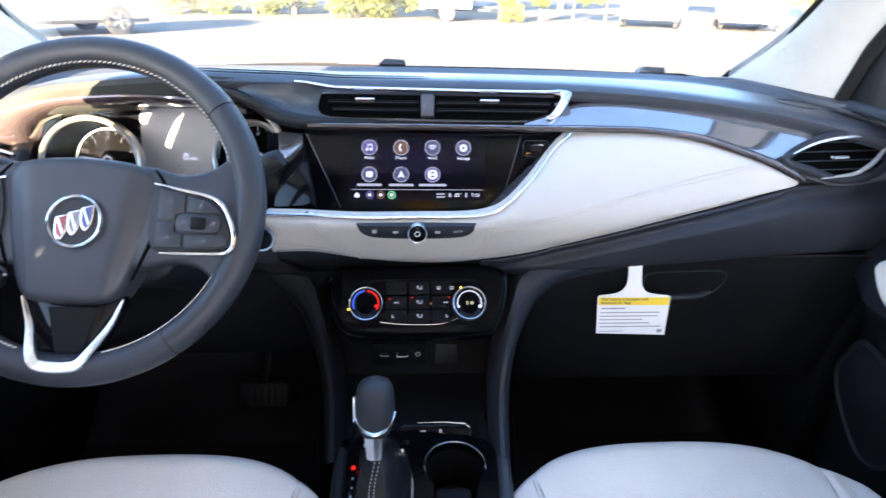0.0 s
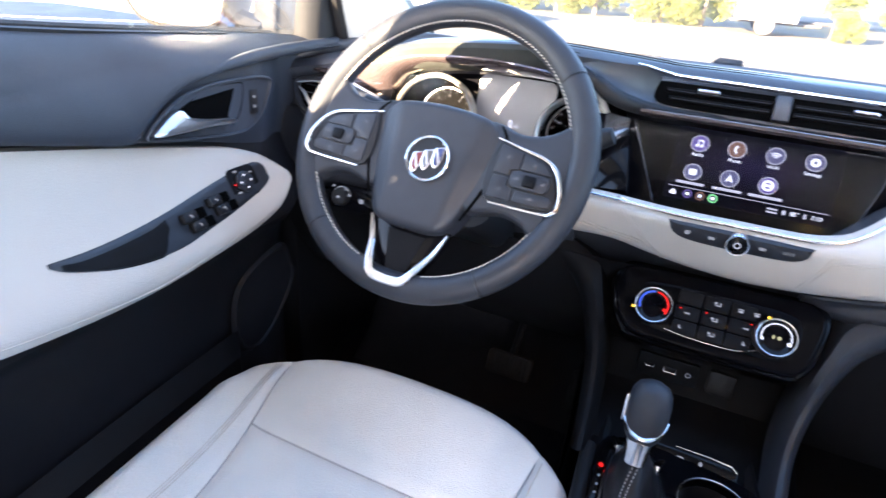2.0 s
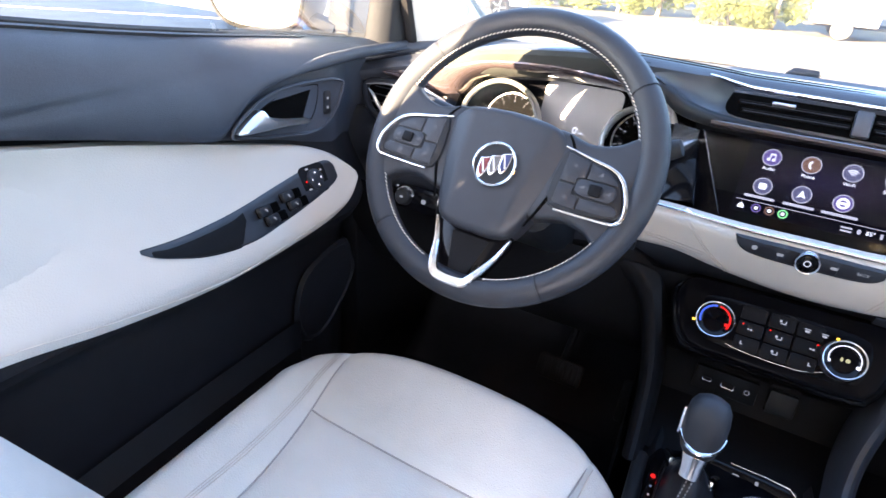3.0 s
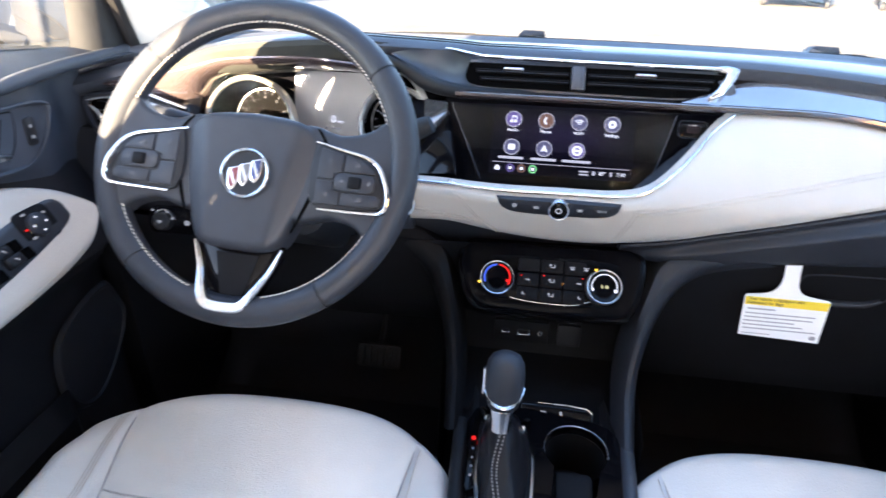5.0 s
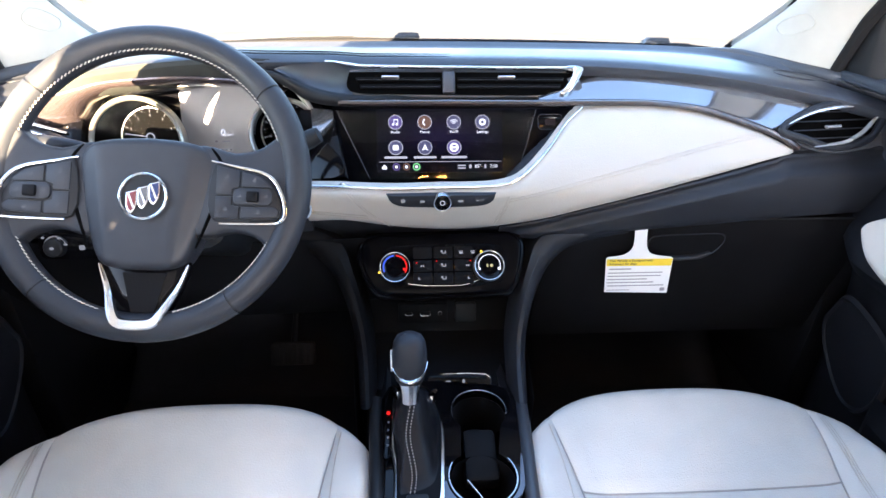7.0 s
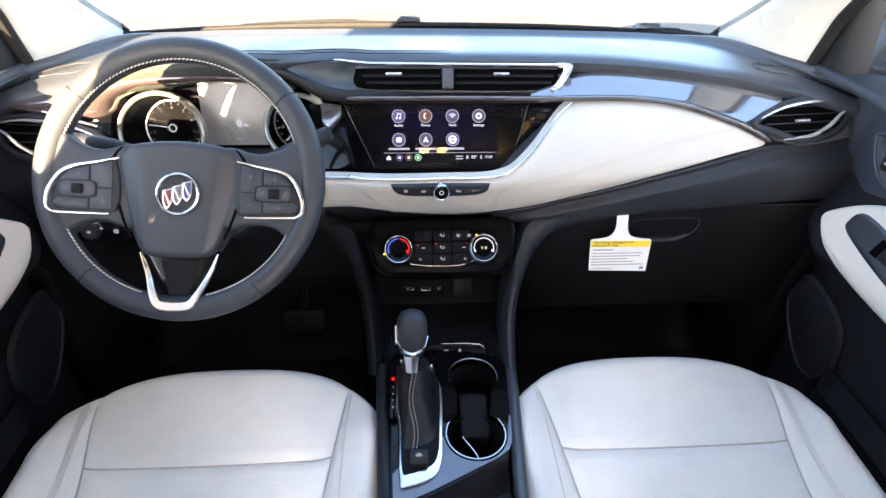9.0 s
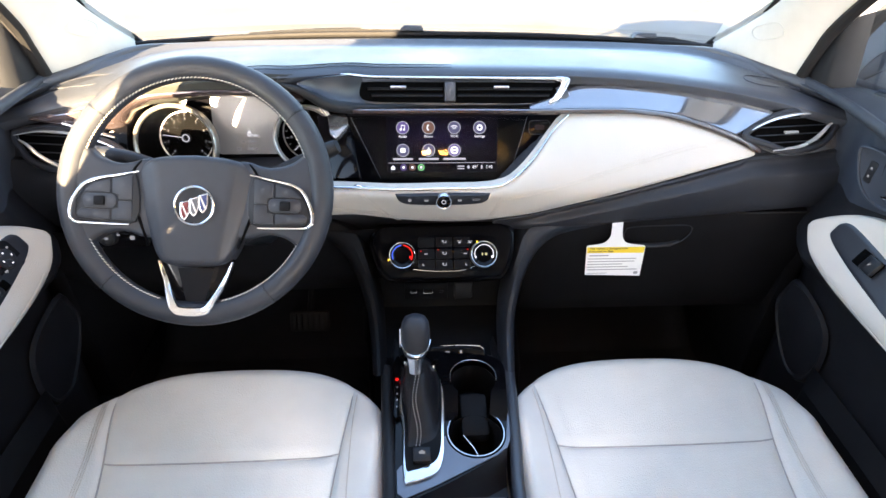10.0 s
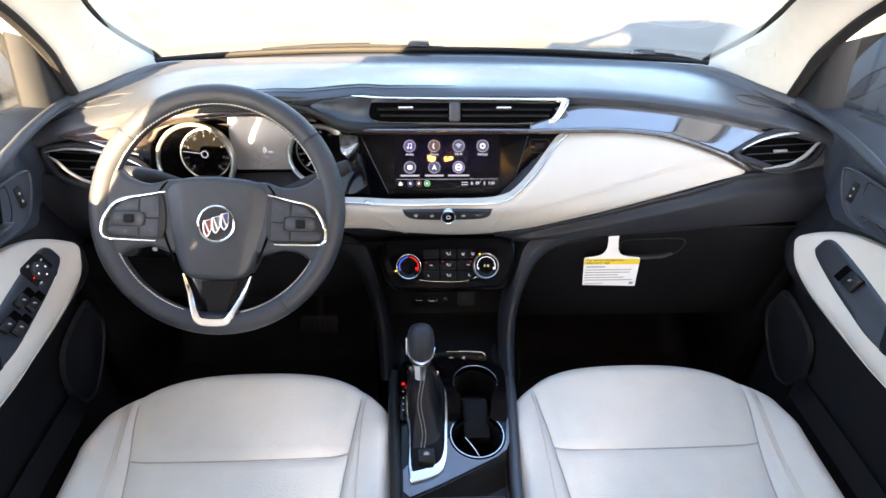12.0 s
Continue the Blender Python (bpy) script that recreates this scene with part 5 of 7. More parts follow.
hub = part("airbag_cover", cover(), M_LEATHER, sw, "dark grained airbag cover")
for s in (-1, 1):
    gap = curve([(s * x, y, 0.0092) for x, y in ((0.070, 0.038), (0.0815, 0.020), (0.0800, -0.010), (0.0695, -0.045), (0.058, -0.076))], 6)
    # black rod in place of the shade along the cover's steep side
    part("cover_edge_shade", tube([WM @ p for p in gap], [0.0006 + 0.0018 * math.sin(math.pi * min(i / (len(gap) - 1), 0.98)) ** 0.6 for i in range(len(gap))], 8, up=nrm), M_VOID, hub, "black rod standing in for shade beside the airbag cover")
LG = WM @ Matrix.Translation((0.003, -0.0205, 0.0182))
lg = part("emblem", lathe([(0.0005, 0.001), (0.0245, 0.001), (0.0250, -0.006)], LG, 40), M_DARK, sw, "round chrome-ringed emblem")
part("emblem_ring", tube([LG @ Vector((0.0250 * math.cos(radians(a)), 0.0250 * math.sin(radians(a)), 0.0015)) for a in steps(0, 354, 59)], 0.0019, 8, True), M_CHROME, lg, "chrome ring")
for dx, dy, col in ((-0.0118, -0.0050, (0.17, 0.045, 0.05)), (0.0, 0.0, (0.14, 0.14, 0.15)), (0.0118, 0.0050, (0.055, 0.07, 0.17))):
    SHM = LG @ Matrix.Translation((dx, dy - 0.0005, 0.003))
    part("shield", plate([(p.x, p.y) for p in curve([(-0.0062, 0.0092), (0.0062, 0.0128)], 1) + curve([(0.0062, 0.0128), (0.0060, -0.002), (0.0040, -0.0090), (0.0, -0.0140), (-0.0040, -0.0108), (-0.0060, -0.004), (-0.0062, 0.0092)], 3)[1:-1]], SHM, 0.002, 0.0006), M_SATIN, lg, "chrome shield")
    part("shield_inlay", plate([(-0.0046, 0.0080), (0.0046, 0.0106), (0.0045, -0.002), (0.0028, -0.0078), (0.0, -0.0112), (-0.0028, -0.0088), (-0.0045, -0.004)], SHM @ Matrix.Translation((0, 0, 0.0006)), 0.0005), mat("tinted_enamel", col, 0.25, 0.5), lg, smooth=False)
    part("shield_bar", plate([(-0.0046, 0.0080), (-0.0026, 0.0086), (0.0036, -0.0056), (0.0022, -0.0084)], SHM @ Matrix.Translation((0, 0, 0.0010)), 0.0005), M_SATIN, lg, smooth=False)
bars([(0, -0.075, 0.020, 0.0022), (0.0, -0.068, 0.010, 0.002)], WM @ Matrix.Translation((0.0, 0, 0.0155)), M_DARK, hub, "embossed_mark")
part("hub_back", lathe([(0.0005, -0.012), (0.060, -0.012), (0.066, -0.018), (0.055, -0.06), (0.045, -0.07)], WM @ Matrix.Translation((0, -0.02, 0))), M_SHADOW, sw)
for s in (-1, 1):
    sp = [(0.050, 0.036), (0.095, 0.034), (0.122, 0.040), (0.140, 0.053), (0.152, 0.066), (0.168, 0.03), (0.170, -0.03), (0.158, -0.070), (0.140, -0.076), (0.122, -0.062), (0.095, -0.056), (0.050, -0.058)]
    part("spoke", plate([(s * p.x, p.y) for p in curve(sp, 4, True)], WM @ Matrix.Translation((0, 0, 0.0095)), 0.022, 0.006, 3), M_LEATHER, sw, "dark leather spoke")
    field = [(0.076, 0.0195), (0.102, 0.0135), (0.127, 0.0080), (0.140, -0.0015), (0.1495, -0.020), (0.1515, -0.034), (0.148, -0.0400), (0.138, -0.0425), (0.075, -0.0435)]
    pod = part("button_pod", plate([(s * p.x, p.y) for p in curve(field, 4, True)], WM @ Matrix.Translation((0, 0, 0.0135)), 0.006, 0.0015), M_DARK, sw, "black button pod")
    line = curve([(x, y, 0.0125 + 0.004 * smooth_step(0.136, 0.154, x)) for x, y in ((0.072, 0.0228), (0.100, 0.0170), (0.128, 0.0112), (0.143, 0.0015), (0.1535, -0.018), (0.1565, -0.034), (0.1525, -0.0435), (0.140, -0.0465), (0.083, -0.0475))], 5)
    part("pod_trim", tube([WM @ Vector((s * p.x, p.y, p.z)) for p in line], [0.0012 + 0.0014 * math.sin(math.pi * i / (len(line) - 1)) for i in range(len(line))], 8, flat=0.8, up=nrm), M_CHROME, pod, "silver trim line")
    keys_xy = [[(p.x, p.y) for p in curve(shifted(rounded(0.043, 0.0185, 0.007), 0.1195, -0.0170), 1, True)],
               [(0.1068, 0.0115), (0.127, 0.0062), (0.1385, -0.0028), (0.1400, -0.0060), (0.1068, -0.0060)],
               [(0.0787, 0.0172), (0.1043, 0.0120), (0.1043, -0.0062), (0.0963, -0.0085), (0.0963, -0.0148), (0.0787, -0.0148)],
               [(0.0787, -0.0172), (0.0963, -0.0172), (0.0963, -0.0265), (0.1043, -0.0287), (0.1043, -0.0418), (0.0787, -0.0418)],
               [(0.1068, -0.0287), (0.1435, -0.0278), (0.1490, -0.0322), (0.1470, -0.0383), (0.137, -0.0406), (0.1068, -0.0413)]]
    for k, xy in enumerate(keys_xy):
        part("button", plate([(s * x, y) for x, y in xy], WM @ Matrix.Translation((0, 0, 0.0160 if k == 0 else 0.0150)), 0.004, 0.0009, 2), M_LEATHER, pod)
    part("thumb_wheel", box(WM @ Matrix.Translation((s * 0.1195, -0.017, 0.0165)), 0.0135, 0.0125, 0.006, 0.002), M_SHADOW, pod)
    for x, y, h in ((0.105, -0.017, 0.0161), (0.134, -0.017, 0.0161), (0.090, 0.004, 0.0151), (0.120, 0.001, 0.0151), (0.090, -0.032, 0.0151), (0.125, -0.035, 0.0151)):
        bars([(s * x, y, 0.0042, 0.0011), (s * x + 0.001, y + 0.0018, 0.0018, 0.0011)], WM @ Matrix.Translation((0, 0, h)), G_DIM, pod, "symbol")
# lower V spoke
part("lower_spoke", plate(curve([(-0.046, -0.085), (0.046, -0.085), (0.0265, -0.150), (0.019, -0.168), (-0.019, -0.168), (-0.0265, -0.150)], 3, True), WM @ Matrix.Translation((0, 0, -0.002)), 0.012, 0.003), M_PIANO, sw, "gloss black lower spoke")
vee = [WM @ Vector((p.x, p.y, 0.003 + 0.0155 * smooth_step(0.115, 0.158, -p.y))) for p in curve([(-0.0475, -0.094, 0), (-0.040, -0.118, 0), (-0.0285, -0.148, 0), (-0.0215, -0.1600, 0), (-0.010, -0.1635, 0), (0.010, -0.1635, 0), (0.0215, -0.1600, 0), (0.0285, -0.148, 0), (0.040, -0.118, 0), (0.0475, -0.094, 0)], 5)]
part("spoke_trim", ribbon(vee, [0.0028] * len(vee), [0.0025 + 0.0062 * smooth_step(0, 0.30, i / 45) - 0.0062 * smooth_step(0.62, 1.0, i / 45) for i in range(46)], 0.005, nrm), M_CHROME, sw, "silver V-shaped spoke trim")
part("spoke_window", plate([(-0.024, -0.104), (0.024, -0.104), (0.012, -0.150), (-0.012, -0.150)], WM @ Matrix.Translation((0, 0, -0.001)), 0.001), M_SHADOW, sw)

# steering column, stalks
col = thing("steering_column", (-0.342, 0.68, 0.90), "black steering column shroud with two stalks", "steering column")
part("shroud", sheet([[WM @ Vector((x * k, y * k - 0.02, -h)) for x, y in [(p.x, p.y) for p in curve(rounded(0.13, 0.10, 0.03), 1, True)]] for k, h in ((0.8, 0.062), (1.0, 0.075), (1.05, 0.14), (1.0, 0.24))], close_v=True, cap=True), M_DARK, col)
stk = part("stalk", tube(curve([(-0.40, 0.605, 0.992), (-0.45, 0.602, 1.014), (-0.49, 0.600, 1.023), (-0.528, 0.600, 1.027)], 4), [0.007, 0.007, 0.008, 0.009, 0.010, 0.011, 0.0115, 0.012, 0.0120, 0.012, 0.012, 0.0118, 0.0105], 12), M_MID, col, "black turn signal stalk")
part("stalk_tip", tube([(-0.500, 0.600, 1.0243), (-0.503, 0.600, 1.0247)], 0.0124, 12), M_DARK, stk)
part("stalk", tube(curve([(-0.28, 0.605, 0.985), (-0.25, 0.604, 0.993), (-0.210, 0.604, 1.010), (-0.160, 0.604, 1.034)], 4), [0.007, 0.007, 0.008, 0.009, 0.010, 0.011, 0.0115, 0.012, 0.012, 0.012, 0.012, 0.0118, 0.010], 10), M_DARK, col, "black wiper stalk")

# ---- seats ----
def seat(s, label):
    cx = s * 0.347
    st = thing("bucket_seat", (cx, 0.2, 0.36), label, "seat", "front seats")
    HW, BACK = 0.262, -0.06

    def front_y(u):
        return 0.560 - 0.035 * u * u - 0.115 * abs(u) ** 4

    def seam_u(v, q):
        """Where the seam between cushion and bolster runs; q: towards +x or -x."""
        return 0.58 + 0.165 * smooth_step(0.45, 1.0, v) if q == s else 0.66 + 0.080 * smooth_step(0.45, 1.0, v)

    def top(u, v, groove):
        yc = 0.362
        y = BACK + (yc - BACK) * v / 0.70 if v < 0.70 else yc + (front_y(u) - yc) * (v - 0.70) / 0.30
        su, sv = max(0.0, (abs(u) - 0.86) / 0.14), max(0.0, (v - 0.94) / 0.06)
        r = min(1.0, (su**3 + sv**3) ** (1 / 3))
        z = (0.648 if s < 0 else 0.650) + 0.022 * smooth_step(0.55, 0.95, abs(u)) * (1 - smooth_step(0.75, 1.0, v)) - 0.020 * (1 - v) - 0.010 * (1 - u * u) * (1 - smooth_step(0.6, 0.95, v)) - 0.060 * (1 - math.sqrt(max(0.0, 1 - r * r)))
        return Vector((cx + HW * u * (1 - 0.05 * (1 - v)), y, z - groove))
    NV, CROSS = 56, 0.70

    def panel(name, u0, u1, v0, v1, nu, skirt_u=0, skirt_v=False, lbl=""):
        rows = []
        vv = steps(v0, v1, int(NV * (v1 - v0)) + 2)
        for v in vv:
            line = []
            for k in range(nu + 1):
                a, b = u0(v), u1(v)
                t = k / nu
                d = HW * (b - a)
                gu = min(t * d if not skirt_u < 0 else 9, (1 - t) * d if not skirt_u > 0 else 9)
                gv = min((v - v0) * 0.58 if v0 > 0 else 9, (v1 - v) * 0.58 if v1 < 1 else 9)
                g = (1 - 0.85 * smooth_step(0.86, 0.99, v)) * 0.0045 * math.exp(-(min(gu, gv) / 0.004) ** 2) + 0.0025 * math.exp(-min(gu, gv) / 0.02)
                line.append(top(a + (b - a) * t, v, g))
            if skirt_u > 0:
                line += [line[-1] + Vector((0.004 * s * 0 + 0.003, 0, -0.04)), line[-1] + Vector((0.0, 0, -0.16))]
            if skirt_u < 0:
                line = [line[0] + Vector((0.0, 0, -0.16)), line[0] + Vector((-0.003, 0, -0.04))] + line
            rows.append(line)
        if skirt_v:
            last = rows[-1]
            rows.append([p + Vector((0, 0.003, -0.035)) for p in last])
            rows.append([p + Vector((0, -0.02, -0.14)) for p in last])
        return part(name, sheet(rows), M_SEAT, st, lbl)
    panel("front_panel", lambda v: -seam_u(v, -1), lambda v: seam_u(v, 1), CROSS, 1.0, 28, 0, True, "pale perforated cushion front")
    panel("center_panel", lambda v: -seam_u(v, -1), lambda v: seam_u(v, 1), 0.0, CROSS, 28)
    panel("bolster", lambda v: seam_u(v, 1), lambda v: 1.0, 0.0, 1.0, 14, 1, True)
    panel("bolster", lambda v: -1.0, lambda v: -seam_u(v, -1), 0.0, 1.0, 14, -1, True)
    for q in (-1, 1):
        part("seam", tube([top(q * seam_u(v, q), v, 0.0060) for v in steps(0.0, 0.985, 40)], 0.0012, 5), M_SEAM, st)
        for k in (0.0, 0.012, 0.024) if q == s else (0.0,):
            part("stitching", tube([top(q * (seam_u(v, q) + 0.03 + k + 0.10 * (1 - smooth_step(0.35, 0.93, v))), v, -0.0002) for v in steps(0.05, 0.93, 34)], 0.0007, 4), M_CSTITCH, st)
        part("piping", tube([top(q * 0.995, v, 0.004) + Vector((q * 0.002, 0, -0.02)) for v in steps(0.0, 1.0, 30)], 0.0022, 6), M_CSTITCH, st)
    part("seam", tube([top(u * seam_u(CROSS, 1 if u > 0 else -1), CROSS, 0.0065) for u in steps(-1, 1, 24)], 0.0014, 5), M_SEAM, st)
    # backrest and head restraint behind
    lean = math.tan(radians(24))
    rows = []
    for z in steps(0.60, 1.22, 24):
        w = hermite([0.60, 0.75, 0.95, 1.12, 1.22], [0.235, 0.252, 0.250, 0.215, 0.12], z)
        yb = 0.068 - (z - 0.62) * lean
        rows.append([Vector((cx + w * math.sin(a) if abs(math.sin(a)) < 0.999 else cx + w * math.copysign(1, math.sin(a)), yb + (0.112 * abs(math.sin(a)) ** 3 if math.cos(a) > 0 else 0.0) - 0.05 + 0.055 * math.cos(a), z)) for a in steps(-math.pi, math.pi - 2 * math.pi / 32, 31)])
    part("backrest", sheet(rows, close_v=True, cap=True), M_SEAT, st)
    part("head_restraint", box(pose(cx, -0.36, 1.34, -14), 0.25, 0.10, 0.17, 0.04), M_SEAT, st)
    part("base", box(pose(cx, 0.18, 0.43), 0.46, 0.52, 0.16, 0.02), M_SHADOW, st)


seat(-1, "pale leatherette driver seat with perforated cushion and stitched bolsters")
seat(1, "pale leatherette passenger seat with perforated cushion and stitched bolsters")

# ---- centre console ----
con = thing("center_console", (0, 0.35, 0.36), "dark centre console with cup holders and a gunmetal panel", "console")
part("body", sheet([[Vector(p) for p in ((-0.100 - k, y, 0.36), (-0.100 - k, y, z - 0.025), (-0.094 - k, y, z - 0.008), (-0.083 - k, y, z), (-0.080, y, z - 0.002), (-0.079, y, z - 0.09), (0.089, y, z - 0.09), (0.090, y, z - 0.002), (0.095 + k, y, z), (0.108 + k, y, z - 0.008), (0.113 + k, y, z - 0.025), (0.113 + k, y, 0.36))]
                    for y, z, k in ((0.66, 0.640, 0.004), (0.56, 0.645, 0.004), (0.53, 0.660, 0.002), (0.45, 0.664, 0), (0.30, 0.664, -0.008), (0.27, 0.655, -0.010), (0.23, 0.640, -0.012), (-0.25, 0.640, -0.012))]), M_DARK, con)
for q, x0, x1 in ((1, 0.113, 0.090), (-1, -0.100, -0.088)):
    # the left rail likewise gets a darker colour for its shaded side
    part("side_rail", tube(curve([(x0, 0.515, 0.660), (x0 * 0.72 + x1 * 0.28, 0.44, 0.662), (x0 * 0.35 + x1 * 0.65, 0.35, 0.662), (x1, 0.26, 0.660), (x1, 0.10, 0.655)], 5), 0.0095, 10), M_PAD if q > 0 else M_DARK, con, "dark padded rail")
CZ = 0.6665
CUPS = ((0.047, 0.483, 0.039), (0.040, 0.371, 0.043))


def arc(c, r, a0, a1, n=18):
    return [(c[0] + r * math.cos(radians(a)), c[1] + r * math.sin(radians(a))) for a in steps(a0, a1, n)]


# the top plate is pierced by the two cup holders, joined by a channel
outer = [(p.x, p.y) for p in curve([(-0.082, 0.537), (0.05, 0.539), (0.098, 0.520), (0.103, 0.47), (0.095, 0.39), (0.085, 0.345), (0.02, 0.302), (-0.068, 0.262), (-0.080, 0.275), (-0.082, 0.40)], 4, True)]
hole = arc(CUPS[0], 0.039, -45, 225, 26) + arc(CUPS[1], 0.043, 125, 415, 30)
bm = bmesh.new()
tops = [bm.verts.new((x, y, CZ - 0.001)) for x, y in outer]
edges = [bm.edges.new((a, b)) for a, b in zip(tops, tops[1:] + tops[:1])]
rim_v = [bm.verts.new((x, y, CZ - 0.001)) for x, y in hole]
edges += [bm.edges.new((a, b)) for a, b in zip(rim_v, rim_v[1:] + rim_v[:1])]
bmesh.ops.triangle_fill(bm, use_beauty=True, edges=edges)
low = [bm.verts.new((x, y, CZ - 0.012)) for x, y in hole]
for i in range(len(hole)):
    bm.faces.new((rim_v[i - 1], rim_v[i], low[i], low[i - 1]))
part("console_top", bm, M_PIANO, con)
notch = arc(CUPS[1], 0.0465, 352, 186, 22)
part("gunmetal_panel", plate([(0.0935, 0.405), (0.096, 0.39), (0.090, 0.355), (0.084, 0.342), (0.068, 0.330), (0.02, 0.306), (-0.025, 0.284), (-0.068, 0.266), (-0.078, 0.275), (-0.079, 0.31), (-0.055, 0.34), (-0.02, 0.355)] + list(reversed(notch)), Matrix.Translation((0, 0, CZ + 0.0012)), 0.004), M_SILVER_PANEL, con, "satin gunmetal console panel", smooth=False)
BZ = [(-0.075, 0.510), (-0.058, 0.534), (-0.034, 0.534), (-0.016, 0.512), (-0.004, 0.455), (-0.008, 0.370), (-0.012, 0.325), (-0.024, 0.300), (-0.058, 0.287), (-0.070, 0.295), (-0.072, 0.380), (-0.077, 0.420)]
gs = thing("gear_shifter", (-0.045, 0.42, 0.66), "gear shifter with dark knob, leather boot and silver bezel", "gear shifter")
part("bezel", plate(curve(BZ, 4, True), Matrix.Translation((0, 0, CZ + 0.006)), 0.008, 0.003), M_CHROME, gs, "silver bezel")
inner_bz = [((x + 0.041) * 0.88 - 0.041, (y - 0.415) * 0.90 + 0.421) for x, y in BZ]
part("bezel_well", plate(curve(inner_bz, 4, True), Matrix.Translation((0, 0, CZ + 0.0068)), 0.004, 0.0008), M_SHADOW, gs)
# boot: a pleated sleeve from the well up to the neck
foot_loop = curve([((x + 0.041) * 0.84 - 0.041, (y - 0.430) * 0.74 + 0.448) for x, y in BZ], 4, True)
neck = Vector((-0.048, 0.450, 0.738))
rows = []
for k in steps(0, 1, 16):
    e = k ** 0.8
    rows.append([])
    for j, p in enumerate(foot_loop):
        a = math.atan2(p.y - 0.43, p.x + 0.041)
        top_p = neck + Vector((0.010 * math.cos(a), 0.011 * math.sin(a), 0))
        base = Vector((p.x, p.y, CZ + 0.006))
        m1 = base.lerp(top_p, e)
        bulge = 0.014 * math.sin(math.pi * k) * (1 + 0.25 * math.sin(9 * k))
        rows[-1].append(Vector((m1.x + bulge * math.cos(a) * 0.5, m1.y + bulge * math.sin(a) * 0.7, CZ + 0.006 + (top_p.z - CZ - 0.006) * k ** 1.25)))
part("boot", sheet(rows, close_v=True, cap=True), M_BOOT, gs, "black leather boot with pale stitching")
fore = min(range(len(foot_loop)), key=lambda j: foot_loop[j].y + 0.3 * abs(foot_loop[j].x + 0.044))
spine = curve([r[fore] + Vector((0.0035 * math.sin(7.5 * i / 16), -0.0006, 0.0012)) for i, r in enumerate(rows)], 6)
for dx in (-0.0026, 0.0026):
    for i in range(2, len(spine) - 4, 3):
        part("stitch", tube([spine[i] + Vector((dx, 0, 0)), spine[i + 1] * 0.2 + spine[i + 2] * 0.8 + Vector((dx, 0, 0))], 0.0007, 4), M_STITCH, gs)
KN = Matrix.Translation((-0.0495, 0.445, 0.757)) @ pose(0, 0, 0, -22)
part("neck", lathe([(0.0105, -0.026), (0.0115, -0.012), (0.014, 0.0), (0.012, 0.004)], KN, 24), M_SATIN, gs, "satin collar")
knob_rows = []
for h, w, d in ((-0.002, 0.012, 0.012), (0.004, 0.017, 0.016), (0.014, 0.0205, 0.020), (0.028, 0.0222, 0.023), (0.042, 0.0222, 0.024), (0.054, 0.0205, 0.022), (0.062, 0.016, 0.017), (0.066, 0.008, 0.009), (0.067, 0.001, 0.001)):
    knob_rows.append([KN @ Vector((w * math.copysign(abs(math.cos(a)) ** 0.85, math.cos(a)), d * math.copysign(abs(math.sin(a)) ** 0.85, math.sin(a)), h)) for a in [2 * math.pi * j / 28 for j in range(28)]])
part("knob", sheet(knob_rows, close_v=True, cap=True), M_LEATHER, gs, "dark leather knob")
part("knob_trim", tube([KN @ Vector((0.0212 * math.cos(a) * k, -0.0205 * math.sin(a) * k, h)) for a, k, h in [(math.pi * i / 12, 1.02 - 0.12 * math.sin(math.pi * i / 12), 0.026 - 0.019 * math.sin(math.pi * i / 12)) for i in range(13)]], 0.0026, 8), M_CHROME, gs, "chrome trim of the knob")
part("release_button", box(KN @ Matrix.Translation((-0.0228, -0.002, 0.032)), 0.004, 0.011, 0.030, 0.0018), M_CHROME, gs, "chrome release button")
pbz = part("gear_display", plate(curve([(-0.086, 0.500), (-0.078, 0.505), (-0.077, 0.425), (-0.074, 0.405), (-0.086, 0.405)], 3, True), Matrix.Translation((0, 0, CZ + 0.0075)), 0.008, 0.001), M_PIANO, gs)
part("indicator_light", lathe([(0.0004, 0.0022), (0.0026, 0.0018), (0.003, 0)], Matrix.Translation((-0.0805, 0.475, CZ + 0.008)), 12), G_RED, pbz, "red lit gear mark")
bars([(-0.080, y, 0.0025, 0.0035) for y in (0.459, 0.445, 0.432, 0.419)], Matrix.Translation((0, 0, CZ + 0.0078)), M_PRINT, pbz, "gear_mark")
for x, y in ((-0.069, 0.512), (-0.018, 0.500)):
    part("bezel_corner", box(pose(x, y, CZ + 0.012, -20, 0, 20 if x < -0.04 else -20), 0.010, 0.030, 0.016, 0.004), M_CHROME, gs)
pb = part("parking_brake_switch", box(pose(-0.043, 0.325, CZ + 0.012, 12), 0.026, 0.022, 0.014, 0.003), M_DARK, gs, "black parking brake switch")
bars([(0, 0, 0.009, 0.004), (0, 0.0025, 0.004, 0.002)], pose(-0.043, 0.325, CZ + 0.0193, 12), G_DIM, pb, "symbol")
# cup holders
for cxx, cyy, r in CUPS:
    CH = Matrix.Translation((cxx, cyy, CZ))
    cup = part("cup_holder", sheet([[CH @ Vector((r * k * math.cos(radians(a)), r * k * math.sin(radians(a)), h)) for a in steps(0, 360, 40)] for k, h in ((0.985, -0.012), (0.96, -0.016), (0.90, -0.075), (0.02, -0.077))]), M_SHADOW, con, "deep black cup holder")
    part("cup_ring", tube([CH @ Vector((r * math.cos(radians(a)), r * math.sin(radians(a)), 0.002)) for a in (steps(-15, 195, 40) if cyy > 0.4 else steps(150, 395, 40))], 0.0010, 8, flat=0.8), M_SATIN, cup, "thin chrome ring")
